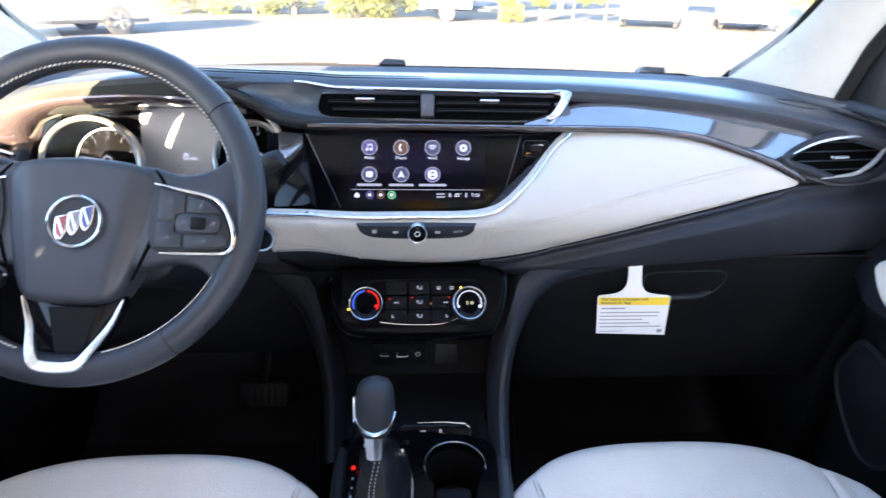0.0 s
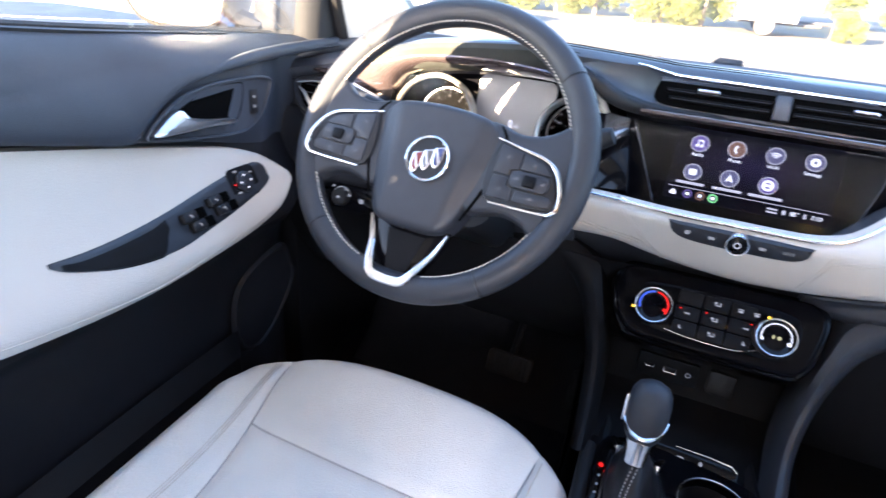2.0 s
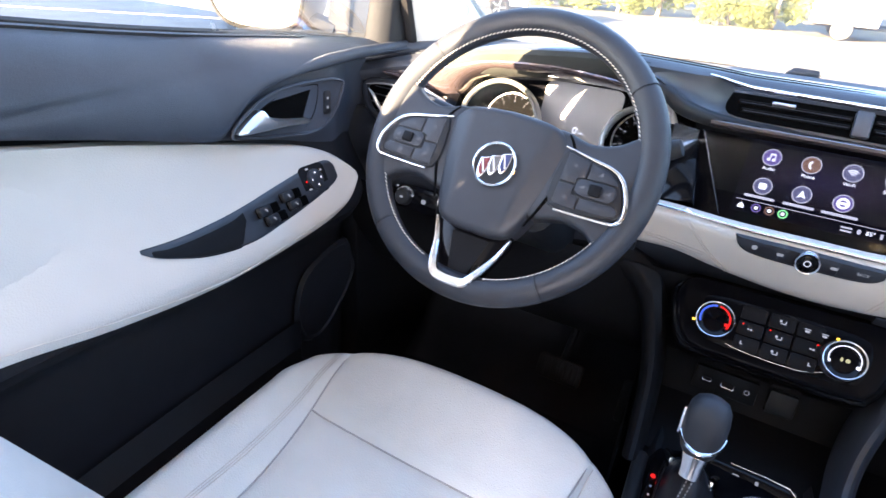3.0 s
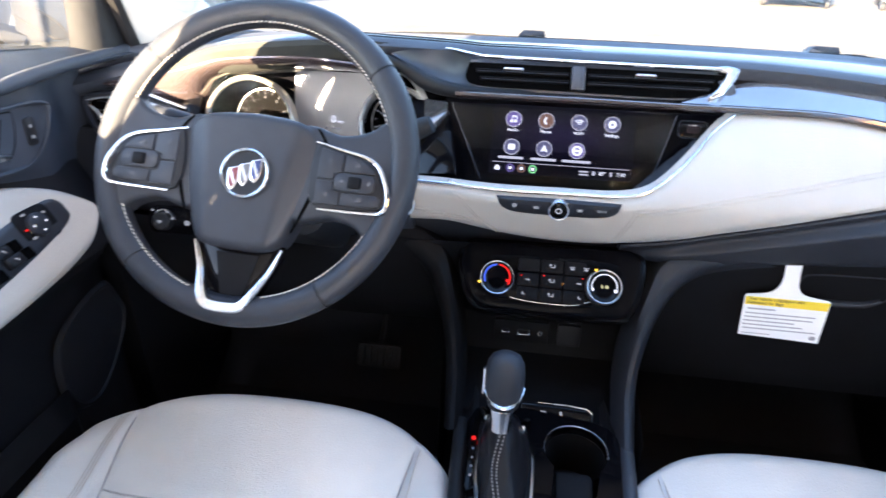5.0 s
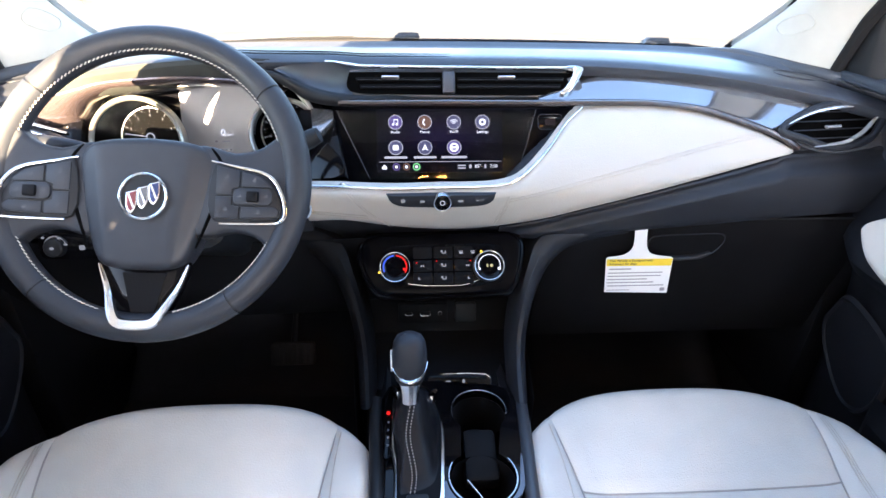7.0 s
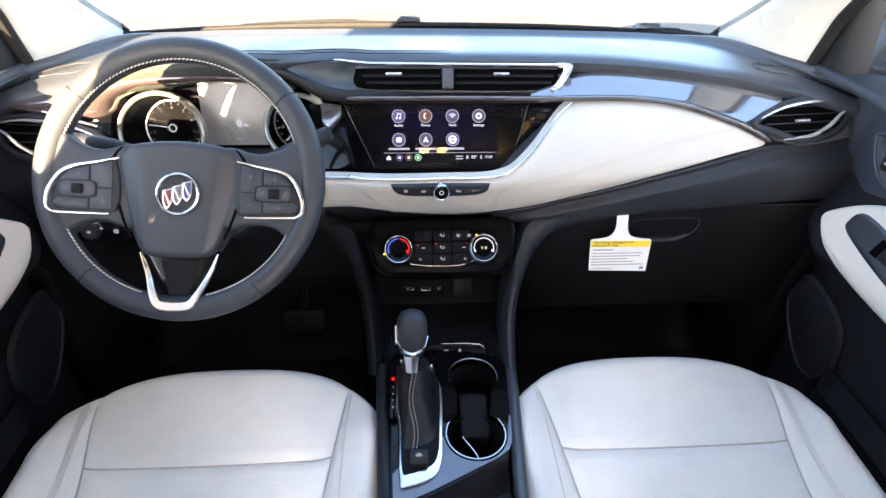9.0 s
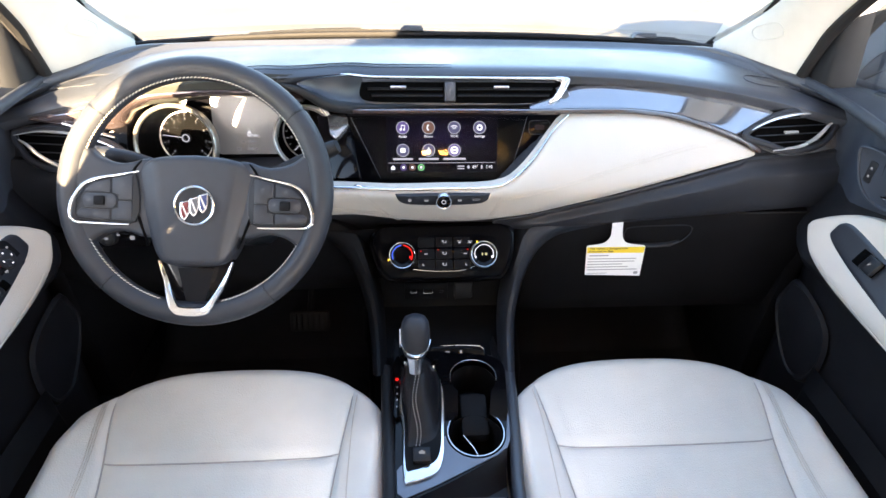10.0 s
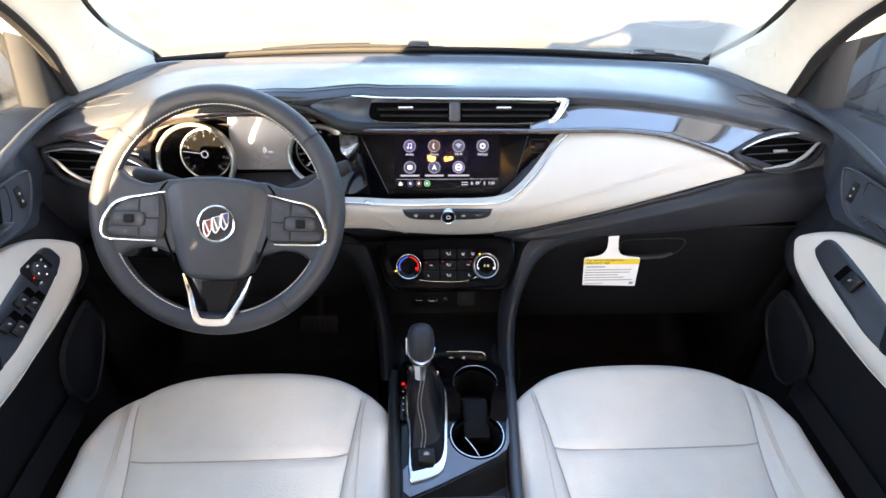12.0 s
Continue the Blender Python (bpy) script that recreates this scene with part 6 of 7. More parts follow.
part("cup_divider", box(pose(0.043, 0.420, CZ - 0.026, 14), 0.046, 0.075, 0.03, 0.008), M_SHADOW, con)
part("cup_divider_strip", tube([(0.022, 0.382, CZ - 0.02), (0.038, 0.365, CZ - 0.03), (0.052, 0.345, CZ - 0.045)], 0.0014, 6), M_SATIN, con)
# row of keys ahead of the cup holders
kr = part("key_strip", plate(curve(rounded(0.098, 0.020, 0.005), 1, True), pose(0.026, 0.546, 0.664, 40), 0.012, 0.002), M_PIANO, con, "black key row with a chrome end")
part("key_row_trim", tube([(0.0, 0.5535, 0.6735), (0.04, 0.5535, 0.6735), (0.066, 0.552, 0.672), (0.073, 0.548, 0.668)], [0.0004, 0.0006, 0.0008, 0.0006], 6), M_SATIN, kr)
bars([(-0.018, 0, 0.008, 0.003), (0.006, 0, 0.004, 0.006)], pose(0.026, 0.546, 0.6645, 40), G_DIM, kr, "symbol")
# open tray behind the cup holders, armrest lid
part("tray", sheet([[Vector((x, y + 0.5 * (x + 0.068), z)) for x in steps(-0.07, 0.083, 8)] for y, z in ((0.263, CZ + 0.0005), (0.259, CZ - 0.004), (0.252, CZ - 0.030), (0.235, CZ - 0.050), (0.12, CZ - 0.055))]), M_MID, con, "dark open tray")
part("armrest_lid", plate(curve(rounded(0.20, 0.40, 0.05), 2, True), Matrix.Translation((0.0, 0.050, 0.700)), 0.05, 0.015, 3), M_PAD, con, "dark padded armrest lid")

# ---- pedals ----
def pedal(name, x, z, w, h, label):
    p = thing(name, (x, 0.86, z - h / 2), label, "pedal")
    pm = pose(x, 0.845, z, 62)
    part("pad", plate(curve(rounded(w, h, 0.008), 1, True), pm, 0.012, 0.003), M_RUBBER, p)
    for k in steps(-0.36, 0.36, 5 if w > 0.05 else 1):
        part("rib", box(pm @ Matrix.Translation((w * k, 0, 0.001)), w * 0.09 if w > 0.05 else w * 0.3, h * 0.8, 0.003, 0.001), M_RUBBER, p)
    part("arm", tube([pm @ Vector((0, 0, -0.01)), Vector((x, 0.93, z + 0.05)), Vector((x, 0.98, z + 0.20)), Vector((x, 1.06, z + 0.32))], 0.008, 8), M_SHADOW, p)


pedal("brake_pedal", -0.297, 0.482, 0.092, 0.048, "black rubber brake pedal with ribs")
pedal("accelerator_pedal", -0.151, 0.470, 0.040, 0.085, "black rubber accelerator pedal")

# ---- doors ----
# darker copy of the grained black, the lower door's shade put into it
M_DOORLOW = mat("black_door_plastic_and_shade", (0.0105, 0.011, 0.0138), 0.55, bump=0.2, bump_scale=1600, spec=0.18)
M_POD = mat("dark_switch_pod", (0.017, 0.020, 0.027), 0.36, bump=0.15, bump_scale=1600, spec=0.4)
M_HOUSING = mat("silver_mirror_housing", (0.16, 0.155, 0.15), 0.35, 0.3)
def car_door(s, label):
    at = on_door(s)
    d = thing("door_1" if s < 0 else "door_2", (s * 0.70, 0.2, 0.40), label, "car door", "front doors", "structure")
    BELT = table([(-0.30, 1.150), (-0.10, 1.144), (0.18, 1.124), (0.28, 1.113), (0.40, 1.102), (0.59, 1.088), (0.78, 1.071), (0.86, 1.066)])
    END = 0.80
    rows = []
    for y in steps(-0.32, END, 60):
        bz = BELT(y)
        out = 0.064 * smooth_step(0.57, 0.72, y)
        rows.append([Vector((s * max(0.012 + abs(at(y, z).x), 0.664 + 0.045 * smooth_step(0.97, 1.03, z) if z > 0.955 else 0.0) + s * out, y, z if z < 1.0 else 1.0 + (z - 1.0) * (bz - 1.0) / 0.13)) for z in steps(0.40, 1.13, 40)] + [Vector((s * 0.722, y, bz - 0.016)), Vector((s * 0.78, y, bz - 0.060)), Vector((s * 0.80, y, 0.9)), Vector((s * 0.78, y, 0.40))])
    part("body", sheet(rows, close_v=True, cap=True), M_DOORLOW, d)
    arm_top = table([(-0.30, 1.085), (0.08, 1.042), (0.2, 1.020), (0.3, 0.998), (0.351, 0.987), (0.441, 0.967), (0.517, 0.948), (0.556, 0.933), (0.60, 0.915)])
    arm_low = table([(-0.30, 0.885), (0.08, 0.857), (0.18, 0.842), (0.32, 0.828), (0.40, 0.835), (0.50, 0.847), (0.556, 0.860), (0.60, 0.874)])
    TIP = 0.600

    def blunt(edge):
        """Rounds the armrest's front end off."""
        return lambda y: edge(y) if y < 0.545 else 0.892 + (edge(y) - 0.892) * math.sqrt(max(0.0, 1 - ((y - 0.545) / (TIP - 0.545)) ** 2))
    cr_top, cr_low = blunt(arm_top), blunt(arm_low)
    part("armrest_panel", band(at, steps(-0.30, 0.545, 60) + [0.545 + 0.055 * math.sin(math.pi / 2 * k) for k in steps(0.08, 1, 12)], cr_top, cr_low, 20, 0.006, 0.02, 10), M_CREAM, d, "cream leatherette armrest panel")
    part("stitching", tube([at(y, z, 0.0066) for y, z in ((y, cr_low(y) + 0.011) for y in steps(-0.28, 0.53, 50))], 0.0008, 4), M_CSTITCH, d)
    ridge = table([(-0.30, 1.093), (0.08, 1.050), (0.2, 1.028), (0.30, 1.005), (0.352, 0.994), (0.368, 1.000), (0.388, 1.018), (0.41, 1.033), (0.435, 1.044), (0.50, 1.056), (0.56, 1.0605), (0.61, 1.061), (0.70, 1.060), (0.76, 1.059), (0.855, 1.058)])

    def pad_at(y, z, o):
        f = min(max((z - ridge(y)) / (BELT(y) - ridge(y)), 0), 1)
        o -= 0.0035 * math.exp(-((z - CREASE(y)) / 0.005) ** 2) * (1 - smooth_step(0.15, 0.46, y))
        return Vector((s * (EDGE_X(y) + (0.718 - EDGE_X(y)) * f**(2.6 - 1.5 * smooth_step(0.3, 0.8, y)) - o), y, z))
    CREASE = table([(-0.30, 1.046), (0.150, 1.058), (0.197, 1.060), (0.254, 1.062), (0.322, 1.066), (0.379, 1.069), (0.50, 1.076)])
    EDGE_X = table([(-0.30, 0.648), (0.10, 0.644), (0.30, 0.639), (0.38, 0.638), (0.46, 0.639), (0.53, 0.645), (0.60, 0.656), (0.67, 0.668), (0.76, 0.6735), (0.82, 0.671), (0.86, 0.672)])
    part("upper_pad", band(pad_at, steps(-0.30, 0.832, 90), lambda y: BELT(y) + 0.001, ridge, 48, 0.006, 0.045, 8), M_DOORPAD, d, "dark blue-grey upper door pad")
    part("pad_edge", tube([pad_at(y, ridge(y) + 0.004, 0.002) for y in steps(0.43, 0.832, 40)], [0.002 + 0.007 * smooth_step(0, 0.35, i / 40) for i in range(41)], 10), M_DOORPAD, d, "rolled front edge of the door pad")
    # switch pod
    pt = table([(0.225, 0.9040), (0.272, 0.9025), (0.327, 0.905), (0.377, 0.910), (0.433, 0.918), (0.482, 0.9245), (0.528, 0.9285), (0.545, 0.9260), (0.554, 0.919), (0.559, 0.906)])
    pl = table([(0.225, 0.9015), (0.240, 0.8910), (0.262, 0.8820), (0.294, 0.8725), (0.335, 0.8665), (0.376, 0.8655), (0.417, 0.8700), (0.481, 0.8785), (0.535, 0.8890), (0.552, 0.8960), (0.559, 0.904)])
    pod = part("switch_pod", band(lambda y, z, o: at(y, z, o + 0.004), steps(0.225, 0.559, 60), pt, pl, 10, 0.004, 0.0, 10), M_POD, d, "dark grey switch pod")
    # black band laid on the pod where the grip hollow lies in shade
    part("grip_recess_shade", band(lambda y, z, o: at(y, z, o + 0.0066), steps(0.236, 0.372, 24), lambda y: pt(y) - 0.0035 - 0.0025 * smooth_step(0.236, 0.26, y), lambda y: pl(y) + 0.0015 + 0.024 * smooth_step(0.345, 0.372, y), 6, 0.0022, 0.0, 8), M_SHADOW, pod)

    def pod_frame(y, z):
        o = at(y, z, 0.009)
        e_y = (at(y + 0.01, z + 0.0016, 0.009) - o).normalized()
        e_z = (at(y, z + 0.01, 0.009) - o).normalized()
        n = e_y.cross(e_z).normalized()
        if n.x * s > 0:
            n = -n
        e_x = e_z.cross(n).normalized()
        m1 = Matrix((e_x, e_z, n)).transposed().to_4x4()
        m1.translation = o
        return m1
    if s < 0:
        dm = pod_frame(0.506, 0.908)
        part("dial_surround", plate(curve(rounded(0.052, 0.044, 0.010), 1, True), dm @ Matrix.Translation((0, 0, -0.0005)), 0.003, 0.001), M_SHADOW, pod)
        dl = part("mirror_dial", lathe([(0.0005, 0.004), (0.012, 0.004), (0.0145, 0.003), (0.015, -0.001)], dm), M_MID, pod, "round mirror adjuster")
        bars([(0, 0.009, 0.003, 0.002), (0, -0.009, 0.003, 0.002), (0.009, 0, 0.002, 0.003), (-0.009, 0, 0.002, 0.003)], dm @ Matrix.Translation((0, 0, 0.0042)), G_WHITE, dl, "arrow_mark")
        part("indicator_light", lathe([(0.0004, 0.0012), (0.0014, 0.001), (0.0016, 0)], dm @ Matrix.Translation((-0.019, 0.0, 0.0014)), 10), G_RED, pod)
        bars([(-0.010, 0.017, 0.006, 0.003), (0.016, 0.010, 0.004, 0.003), (-0.016, -0.012, 0.006, 0.003)], dm @ Matrix.Translation((0, 0, 0.0012)), G_DIM, pod, "symbol")
        slots = [(0.443, 0.9005), (0.450, 0.8885), (0.398, 0.8945), (0.405, 0.8825)]
    else:
        slots = [(0.458, 0.903)]
    for y, z in slots:
        wide, tall = (0.024, 0.0135) if s < 0 else (0.029, 0.026)
        fm = pod_frame(y, z)
        # flat black plate stands in for the shaded well beside the switch
        part("switch_well_shade", plate(curve(rounded(wide + 0.015, tall, 0.002, 3), 1, True), fm @ Matrix.Translation((-s * 0.0075, 0, 0.0004)), 0.002), M_VOID, pod)
        sw1 = part("window_switch", box(fm @ Matrix.Translation((s * 0.001, 0, 0.003)) @ pose(0, 0, 0, 0, s * -12), wide, tall - 0.0006, 0.007, 0.002), M_DARK, pod, "window switch")
        part("symbol", ring(0.0022, 0.0031, fm @ Matrix.Translation((s * 0.002, -0.001, 0.0072)) @ pose(0, 0, 0, 0, s * -12), 0.0003, *((-20, 110) if s < 0 else (70, 200))), G_SOFT, sw1)
    # inside handle
    hp = curve([(0.370, 0.9976), (0.385, 1.0130), (0.428, 1.0335), (0.482, 1.0415), (0.553, 1.0415), (0.582, 1.0370), (0.589, 1.028), (0.573, 0.998), (0.551, 0.978), (0.5185, 0.971), (0.449, 0.980), (0.390, 0.9915)], 5, True)
    cup_line = curve([(0.380, 0.9995), (0.4246, 1.0202), (0.4757, 1.0350), (0.530, 1.0375), (0.538, 1.030), (0.532, 1.0046), (0.520, 0.988), (0.498, 0.9785), (0.44, 0.9855), (0.395, 0.9945)], 5, True)

    def face(y, z, off):
        """The near-flat front face round the handle."""
        return Vector((s * (0.650 - 0.10 * max(0.0, 0.47 - y) - off), y, z))
    part("handle_surround", band(lambda y, z, o: face(y, z, o - 0.013) + Vector((s * 0.050 * smooth_step(0.57, 0.70, y), 0, 0)), steps(0.365, 0.74, 40), lambda y: ridge(y) + 0.002, lambda y: max(min(arm_top(min(y, 0.60)) + 0.006, ridge(y) - 0.004), 0.90), 10, 0.004, 0.02, 8), M_DOORPAD, d, "dark surround of the door handle")
    rim = part("handle_bezel", tube([face(p.x, p.y, 0.0095) for p in hp], 0.0022, 8, True), M_DOORPAD, d, "dark handle bezel")
    hb = bmesh.new()
    vs, ws_ = [hb.verts.new(face(p.x, p.y, 0.0085)) for p in hp], [hb.verts.new(face(0.48 + (p.x - 0.48) * 0.93, 1.006 + (p.y - 1.006) * 0.92, 0.0060)) for p in hp]
    for i in range(len(vs)):
        hb.faces.new((vs[i - 1], vs[i], ws_[i], ws_[i - 1]))
    hb.faces.new(ws_)
    part("handle_plate", hb, M_DOORPAD, rim)
    # no real hollow: its shade is a black sheet over the plate
    part("handle_hollow_shade", sheet([[face(0.465 + (p.x - 0.465) * k, 1.006 + (p.y - 1.006) * k, o) for p in cup_line] for k, o in ((1.0, 0.0063), (0.985, 0.0072), (0.96, 0.0064), (0.5, 0.0063), (0.02, 0.0063))], close_v=True, cap=True), M_VOID, rim, "black sheet in place of the shaded hollow behind the handle")
    lever = [(0.374, 1.0000), (0.390, 1.0120), (0.408, 1.0205), (0.420, 1.0205), (0.432, 1.0100), (0.465, 1.0010), (0.505, 0.9945), (0.505, 0.9895), (0.465, 0.9925), (0.41, 0.9960)]
    loop = curve(lever, 4, True)
    r1 = [[face(p.x, p.y, o) for p in loop] for o in (0.004, 0.017)]
    mid = [face(0.44 + (p.x - 0.44) * 0.84, 1.003 + (p.y - 1.003) * 0.55, 0.0225) for p in loop]
    part("door_handle", sheet([r1[0], r1[1], mid], close_v=True, cap=True), M_SATIN, rim, "satin silver door handle")
    lk = part("lock_switch", plate([(p[0], p[1]) for p in rounded(0.015, 0.034, 0.004)], Matrix(((0, 0, -s, s * 0.642), (1, 0, 0, 0.5555), (0, 1, 0, 1.008), (0, 0, 0, 1))), 0.004, 0.001), M_DARK, d, "black lock switch")
    bars([(0, 0.0065, 0.004, 0.004), (0, -0.0065, 0.004, 0.004)], Matrix(((0, 0, -s, s * 0.6415), (1, 0, 0, 0.5555), (0, 1, 0, 1.008), (0, 0, 0, 1))), G_DIM, lk, "symbol")
    # lower speaker and pocket
    sp = curve([(0.610, 0.757), (0.633, 0.718), (0.640, 0.690), (0.625, 0.655), (0.585, 0.612), (0.545, 0.590), (0.510, 0.605), (0.495, 0.655), (0.508, 0.718), (0.552, 0.748)], 5, True)
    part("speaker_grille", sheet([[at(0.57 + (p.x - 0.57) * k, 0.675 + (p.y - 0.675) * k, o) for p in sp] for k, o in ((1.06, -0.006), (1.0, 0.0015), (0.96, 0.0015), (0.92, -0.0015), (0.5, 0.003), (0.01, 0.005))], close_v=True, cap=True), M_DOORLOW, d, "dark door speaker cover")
    part("map_pocket", band(at, steps(-0.20, 0.50, 24), lambda y: 0.62 + 0.03 * math.sin(y * 3), lambda y: 0.44, 8, 0.030, 0.0, 8), M_SHADOW, d)
    # window corner panel; black rod added over the pad's lit outer edge
    top_z = table([(0.690, 1.250), (0.72, 1.228), (0.786, 1.163), (0.815, 1.12), (0.85, 1.060), (0.865, 1.054)])
    corner_x = table([(0.736, 0.754), (0.748, 0.728), (0.762, 0.700), (0.78, 0.687), (0.865, 0.694)])
    grid = [[Vector((s * (corner_x(y) - 0.10 * (z - 1.06)), y, z)) for z in steps(1.050, max(top_z(y), 1.052), 8)] for y in steps(0.736, 0.775, 14) + steps(0.783, 0.865, 10)]
    part("corner_panel", sheet([r + [p + Vector((s * 0.05, 0.01, 0)) for p in reversed(r)] for r in grid], close_v=True, cap=True), M_DARK, d, "dark triangular window corner panel")
    part("window_post", tube([(s * 0.752, 0.738, 1.055), (s * 0.742, 0.737, 1.14), (s * 0.734, 0.736, 1.21)], 0.005, 6), M_RUBBER, d)
    part("belt_cover_rod", tube([(s * 0.728, y, BELT(y) - 0.004) for y in steps(-0.30, 0.70, 20)], 0.010, 8), M_RUBBER, d)
    # outside mirror
    mm = Matrix.Translation((s * 0.93, 0.70, 1.135)) @ pose(0, 0, 0, 0, 0, s * -8)
    mo = curve([(-0.115, 0.035), (-0.10, 0.070), (-0.02, 0.080), (0.08, 0.075), (0.105, 0.045), (0.098, -0.02), (0.06, -0.062), (-0.03, -0.068), (-0.09, -0.055), (-0.112, -0.01)], 5, True)
    ms = [(p.x * (1 if s > 0 else -1), p.y) for p in mo]
    mr = part("wing_mirror", sheet([[mm @ Vector((x * k, h, z * k)) for x, z in ms] for k, h in ((0.92, -0.004), (1.0, -0.006), (1.03, 0.01), (0.98, 0.06), (0.80, 0.10), (0.3, 0.125))], close_v=True, cap=True), M_HOUSING, d, "silver grey wing mirror housing")
    part("mirror_rim", tube([mm @ Vector((x * 0.95, -0.008, z * 0.95)) for x, z in ms], 0.0045, 6, True), M_RUBBER, mr)
    gm = bmesh.new()
    gm.faces.new([gm.verts.new(mm @ Vector((x * 0.93, -0.009, z * 0.93))) for x, z in ms])
    part("mirror_glass", gm, M_MIRROR, mr, "mirror glass")
    part("mirror_foot", tube([(s * 0.79, 0.76, 1.075), (s * 0.83, 0.75, 1.085), (s * 0.88, 0.73, 1.10)], 0.028, 8, flat=0.7), M_DARK, mr)


car_door(-1, "driver door with cream armrest, dark pad and silver handle")
car_door(1, "passenger door with cream armrest, dark pad and silver handle")

# ---- outdoors ----
M_BARK = mat("bark", (0.26, 0.22, 0.18), 0.9, var=0.3, scale=8)
M_LEAF = mat("sunlit_foliage", (0.30, 0.32, 0.12), 0.6, var=0.3, scale=3)
leaf_nodes, leaf_links = M_LEAF.node_tree.nodes, M_LEAF.node_tree.links
leaf_thin, leaf_mix = leaf_nodes.new("ShaderNodeBsdfTranslucent"), leaf_nodes.new("ShaderNodeMixShader")
leaf_thin.inputs["Color"].default_value, leaf_mix.inputs[0].default_value = (0.62, 0.64, 0.30, 1), 0.60
leaf_links.new(leaf_nodes["Principled BSDF"].outputs[0], leaf_mix.inputs[1])
leaf_links.new(leaf_thin.outputs[0], leaf_mix.inputs[2])
leaf_links.new(leaf_mix.outputs[0], leaf_nodes["Material Output"].inputs[0])
M_LINE = mat("white_road_paint", (0.75, 0.74, 0.70), 0.7, var=0.1, scale=5)
M_CARW = mat("white_vehicle_paint", (0.75, 0.75, 0.74), 0.3, coat=0.6, var=0.03)
M_CARG = mat("grey_vehicle_paint", (0.25, 0.27, 0.29), 0.3, coat=0.6, var=0.03)
M_RIM = mat("grey_wheel_rim", (0.13, 0.13, 0.14), 0.5, 0.3)
M_SPOKE = mat("silver_wheel_spoke", (0.40, 0.41, 0.43), 0.35, 0.6)
# grey lifted above rubber black, standing in for glare over the lot
M_TYRE = mat("tyre_rubber_with_glare", (0.085, 0.085, 0.088), 0.8)
M_DGLASS = mat("dark_vehicle_glass", (0.02, 0.025, 0.03), 0.06, rough_var=0.02)
for i, x in enumerate(steps(-5.4, -17.0, 4)):
    tagged(part("parking_line", box(pose(x - 1.5, 5.2 + 1.3 * i, 0.004, 0, 0, 41), 6.0, 0.12, 0.008, 0.002), M_LINE, None), "worn white painted parking line", "parking line", "parking lines", "structure")


def tree(x, y, h, w, seed, low=0.0, name="tree", label="sunlit yellow-green broadleaf tree beyond the lot"):
    rnd = random.Random(seed)
    t = thing(name, (x, y, 0), label, name, "far trees" if name == "tree" else "small shrubs")
    part("trunk", tube([(x, y, 0), (x + 0.02 * w, y, h * 0.3), (x + 0.05 * w * rnd.uniform(-1, 1), y, h * 0.7)], [0.04 * w, 0.03 * w, 0.015 * w], 8), M_BARK, t)
    for k in range(4):
        a = rnd.uniform(0, 6.28)
        part("limb", tube([(x, y, h * (0.3 + 0.1 * k)), (x + 0.3 * w * math.cos(a), y + 0.3 * w * math.sin(a), h * (0.5 + 0.1 * k))], [0.018 * w, 0.006 * w], 6), M_BARK, t)
    clumps = [(rnd.uniform(-0.36, 0.36) * w, rnd.uniform(-0.36, 0.36) * w, low + (h - low) * rnd.uniform(0.12, 0.88), rnd.uniform(0.14, 0.24) * w) for _ in range(22)]
    verts, faces, leaf = [], [], 0.04 + 0.036 * w
    for _ in range(3600):
        cx, cy, cz, cr = clumps[rnd.randrange(22)]
        v = Vector((rnd.gauss(0, 1), rnd.gauss(0, 1), rnd.gauss(0, 1))).normalized() * cr * rnd.uniform(0.5, 1.05)
        c = Vector((x + cx, y + cy, max(cz, 0.02 + cr * 0.4))) + v
        c.z = max(c.z, 0.02)
        e1, e2 = Vector((rnd.uniform(-1, 1), rnd.uniform(-1, 1), rnd.uniform(-1, 1))) * leaf, Vector((rnd.uniform(-1, 1), rnd.uniform(-1, 1), rnd.uniform(-1, 1))) * leaf
        k = len(verts)
        verts += [c, c + e1, c + e1 * 0.6 + e2, c + e2 * 0.9 - e1 * 0.3]
        faces.append((k, k + 1, k + 2, k + 3))
    me = bpy.data.meshes.new("crown")
    me.from_pydata(verts, [], faces)
    me.materials.append(M_LEAF)
    ob = new("crown", me)
    ob.parent, ob.matrix_parent_inverse = t, t.matrix_basis.inverted()
    tagged(ob, "loose crown of sunlit leaves")


# a dense row close by, taller trees behind it, small shrubs to one side
rr = random.Random(7)
for i, x in enumerate(steps(-9.6, -0.4, 7)):
    tree(x + rr.uniform(-0.25, 0.25), 22.4 + rr.uniform(-0.3, 0.5), rr.uniform(2.4, 3.4), rr.uniform(1.9, 2.5), 200 + i)
for i, x in enumerate(steps(-24, 30, 15)):
    tree(x + rr.uniform(-0.8, 0.8), 30 + 3.0 * (i % 2) + rr.uniform(-1, 1), rr.uniform(3.8, 5.2), rr.uniform(3.6, 4.8), 240 + i, 0.9)
tree(3.6, 21.4, 0.95, 0.75, 280, 0.0, "shrub", "small trimmed shrub at the edge of the lot")
for i, x in enumerate((4.7, 5.9, 7.1)):
    tree(x, 21.6, 2.3, 1.1, 281 + i, 0.5, "tree", "slim young tree with loose yellow-green leaves")


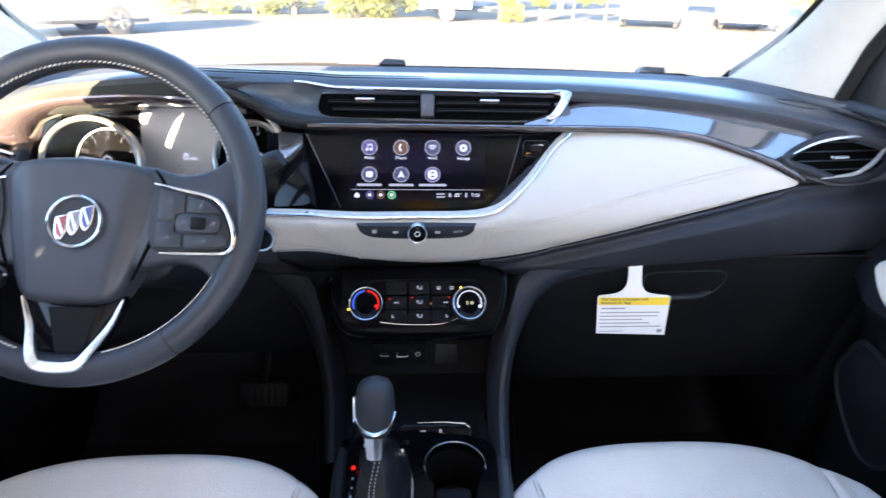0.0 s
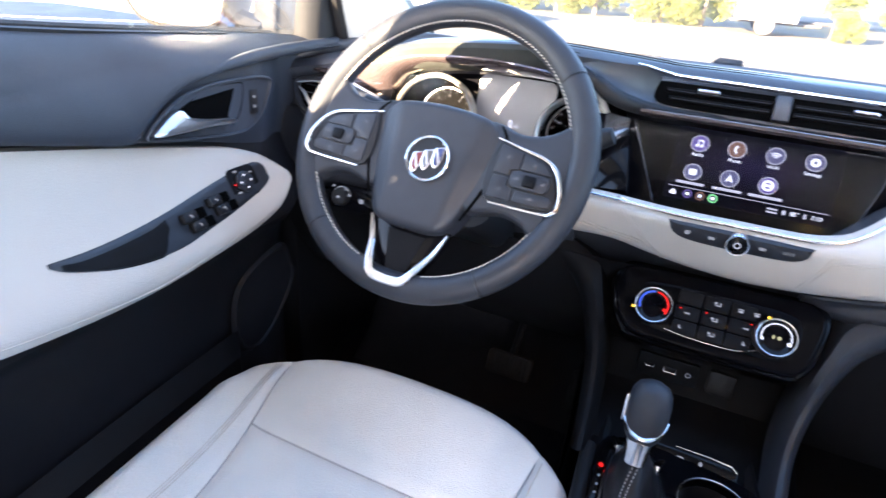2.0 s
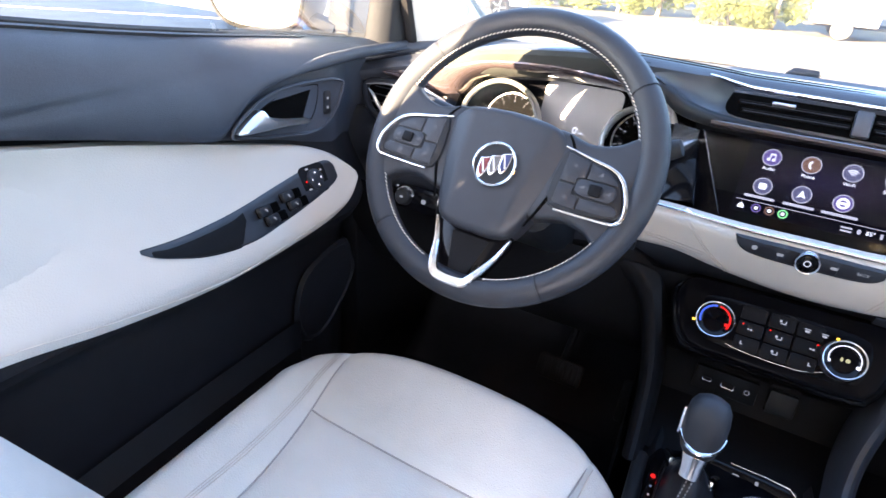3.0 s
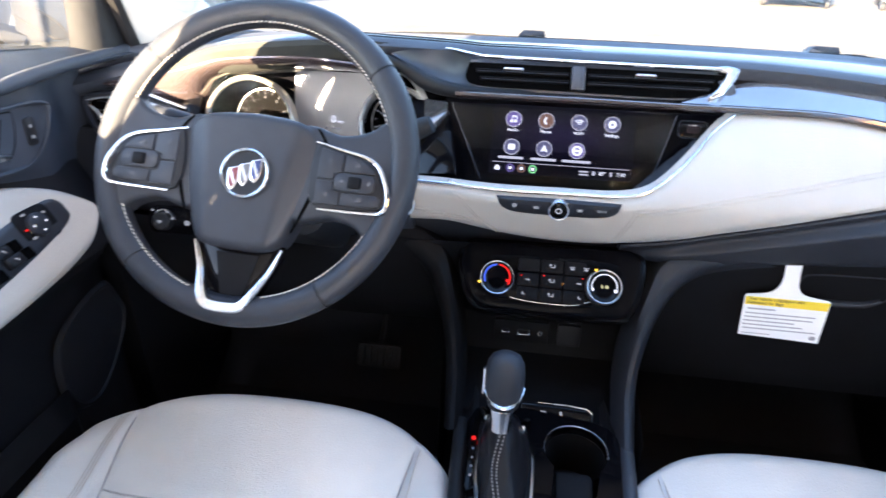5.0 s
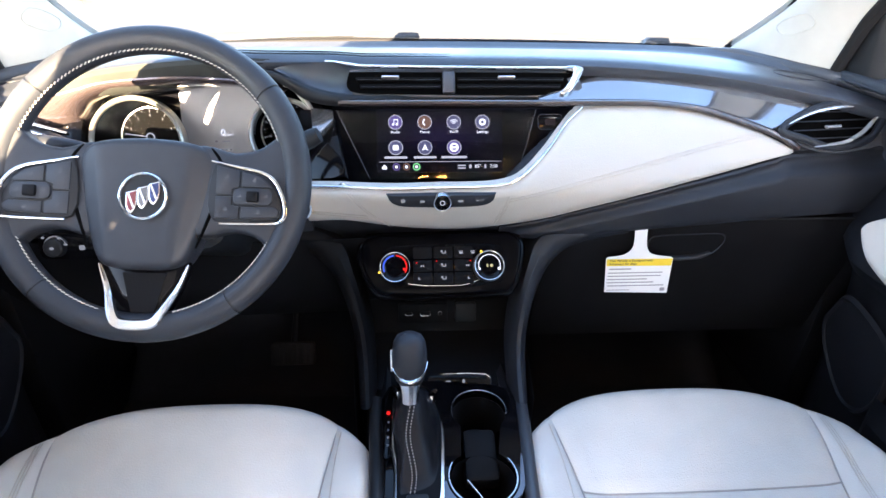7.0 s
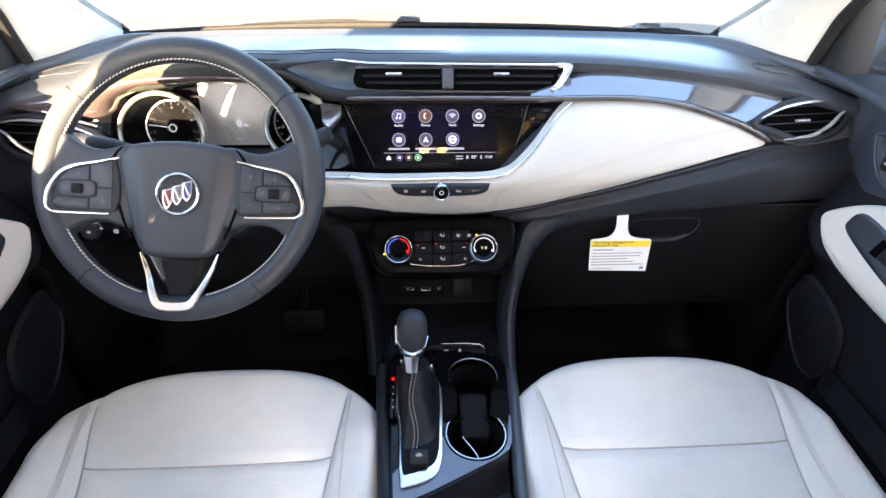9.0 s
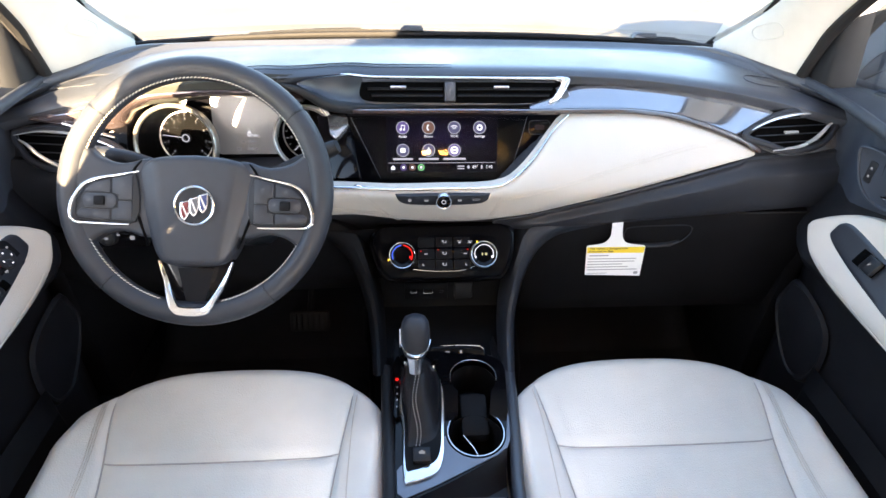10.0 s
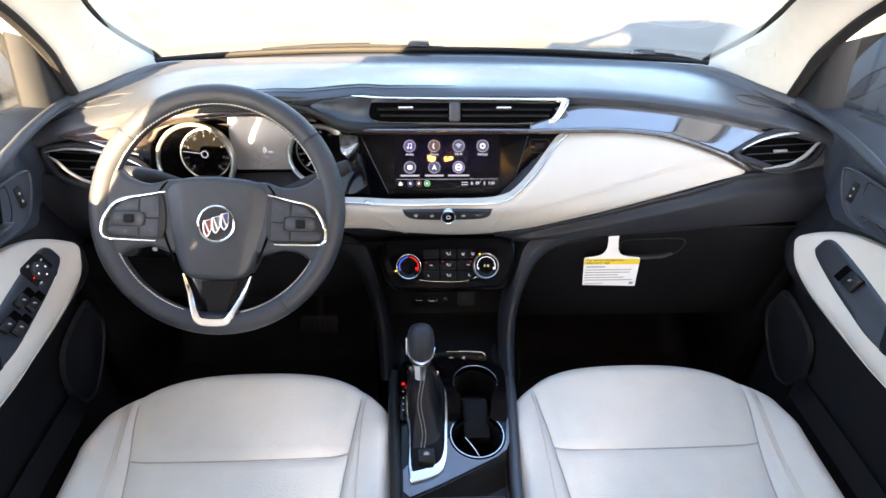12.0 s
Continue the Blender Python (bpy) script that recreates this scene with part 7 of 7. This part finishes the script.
def vehicle(x, y, turn, paint, label, long=4.5, trim=M_TYRE):
    m = pose(x, y, 0, 0, 0, turn)
    v = thing("parked_car", (x, y, 0), label, "car", "parked cars")
    prof = [(-0.5, 0.32), (-0.5, 0.75), (-0.47, 0.95), (-0.40, 1.02), (-0.30, 1.45), (-0.20, 1.52), (0.05, 1.52), (0.12, 1.45), (0.22, 1.02), (0.42, 0.92), (0.49, 0.75), (0.5, 0.32)]
    prof = [(p.x, p.y) for p in curve(prof, 3)]
    rows = [[m @ Vector((px * long * (1 if abs(yy) < 0.85 else 0.985), yy * (0.82 if pz > 1.1 else 1.0), pz if abs(yy) < 0.85 else pz - 0.03)) for px, pz in prof] for yy in (-0.9, -0.86, 0.86, 0.9)]
    part("body", sheet(rows, cap=True), paint, v)
    for name, x0, z0, x1, z1 in (("windshield", 0.215, 1.05, 0.128, 1.42), ("rear_window", -0.393, 1.06, -0.308, 1.41)):
        out = 0.02 if x0 > 0 else -0.02
        bm = bmesh.new()
        front = [bm.verts.new(m @ Vector((px * long + out, py, pz + 0.012))) for px, py, pz in ((x0, -0.74, z0), (x0, 0.74, z0), (x1, 0.62, z1), (x1, -0.62, z1))]
        back = [bm.verts.new(m @ Vector((px * long - out, py, pz - 0.02))) for px, py, pz in ((x0, -0.74, z0), (x0, 0.74, z0), (x1, 0.62, z1), (x1, -0.62, z1))]
        bm.faces.new(front)
        bm.faces.new(back)
        for i in range(4):
            bm.faces.new((front[i - 1], front[i], back[i], back[i - 1]))
        part(name, bm, M_DGLASS, v, smooth=False)
    for end in (-1, 1):
        part("bumper", box(m @ Matrix.Translation((end * long * 0.495, 0, 0.42)), 0.12, 1.70, 0.20, 0.04), trim, v, "black bumper" if trim == M_TYRE else "bumper paled for glare")
    for q in (-1, 1):
        part("sill", box(m @ Matrix.Translation((0, q * 0.87, 0.30)), long * 0.94, 0.08, 0.09, 0.02), trim, v, "lower sill")
        part("window", plate([(-0.33 * long * q, 1.06), (0.17 * long * q, 1.06), (0.09 * long * q, 1.42), (-0.27 * long * q, 1.42)], m @ pose(0, q * -0.90, 0, 90) if q > 0 else m @ pose(0, 0.90, 0, 90, 0, 180), 0.12), M_DGLASS, v, smooth=False)
        for k in (-0.31, 0.32):
            wm = m @ pose(k * long, q * 0.80, 0.296, -90 * q)
            part("wheel_arch", lathe([(0.01, 0.095), (0.315, 0.095), (0.315, 0.02), (0.01, 0.02)], wm @ Matrix.Translation((0, 0, 0.01)), 24), M_TYRE, v)
            wh = part("wheel", lathe([(0.01, 0.115), (0.05, 0.115), (0.06, 0.10), (0.19, 0.09), (0.20, 0.125), (0.215, 0.125), (0.215, 0.02), (0.01, 0.02)], wm, 24), M_RIM, v)
            part("tyre", lathe([(0.21, 0.0), (0.21, 0.12), (0.27, 0.12), (0.295, 0.09), (0.295, 0.0)], wm, 24), M_TYRE, wh)
            for a in range(5):
                part("spoke", box(wm @ Matrix.Rotation(a * 2 * math.pi / 5, 4, "Z") @ Matrix.Translation((0.115, 0, 0.105)), 0.17, 0.05, 0.03, 0.008), M_SPOKE, wh)


# paler bumper and sill colour carries the glare over the far cars
M_PALE = mat("bumper_with_glare", (0.42, 0.42, 0.41), 0.5)
vehicle(-8.07, 13.2, 49, M_CARW, "white car parked across the lot with silver spoked wheels", 4.6)
vehicle(-11.5, 25.5, 10, M_CARG, "grey car parked far across the lot")
vehicle(8.6, 21.2, 67, M_CARW, "white car parked nose out across the lot", 4.2, M_PALE)
vehicle(11.8, 20.6, 66, M_CARW, "white car parked beside another across the lot", 4.4, M_PALE)
vehicle(14.0, 18.2, 62, M_CARW, "white car parked at the end of the row", 4.4, M_PALE)


def trailer(x, y, turn):
    """A small white box trailer."""
    m = pose(x, y, 0, 0, 0, turn)
    t = thing("box_trailer", (x, y, 0), "small white box trailer parked before the trees", "trailer")
    part("body", box(m @ Matrix.Translation((0, 0, 1.08)), 1.75, 2.4, 1.36, 0.05), M_CARW, t)
    part("frame", box(m @ Matrix.Translation((0.3, 0, 0.36)), 2.6, 1.2, 0.08, 0.01), M_TYRE, t, "dark steel frame")
    for q in (-1, 1):
        part("wheel", lathe([(0.01, 0.09), (0.16, 0.09), (0.27, 0.10), (0.29, 0.07), (0.29, 0.0), (0.01, 0.0)], m @ pose(0, q * 1.24, 0.29, -90 * q), 24), M_TYRE, t)
    part("tongue", tube([m @ Vector((0.9, 0, 0.42)), m @ Vector((2.1, 0, 0.44))], 0.05, 8), M_TYRE, t)
    part("jack", tube([m @ Vector((2.0, 0, 0.0)), m @ Vector((2.0, 0, 0.75))], 0.04, 8), M_TYRE, t)


trailer(1.3, 22.2, 0)
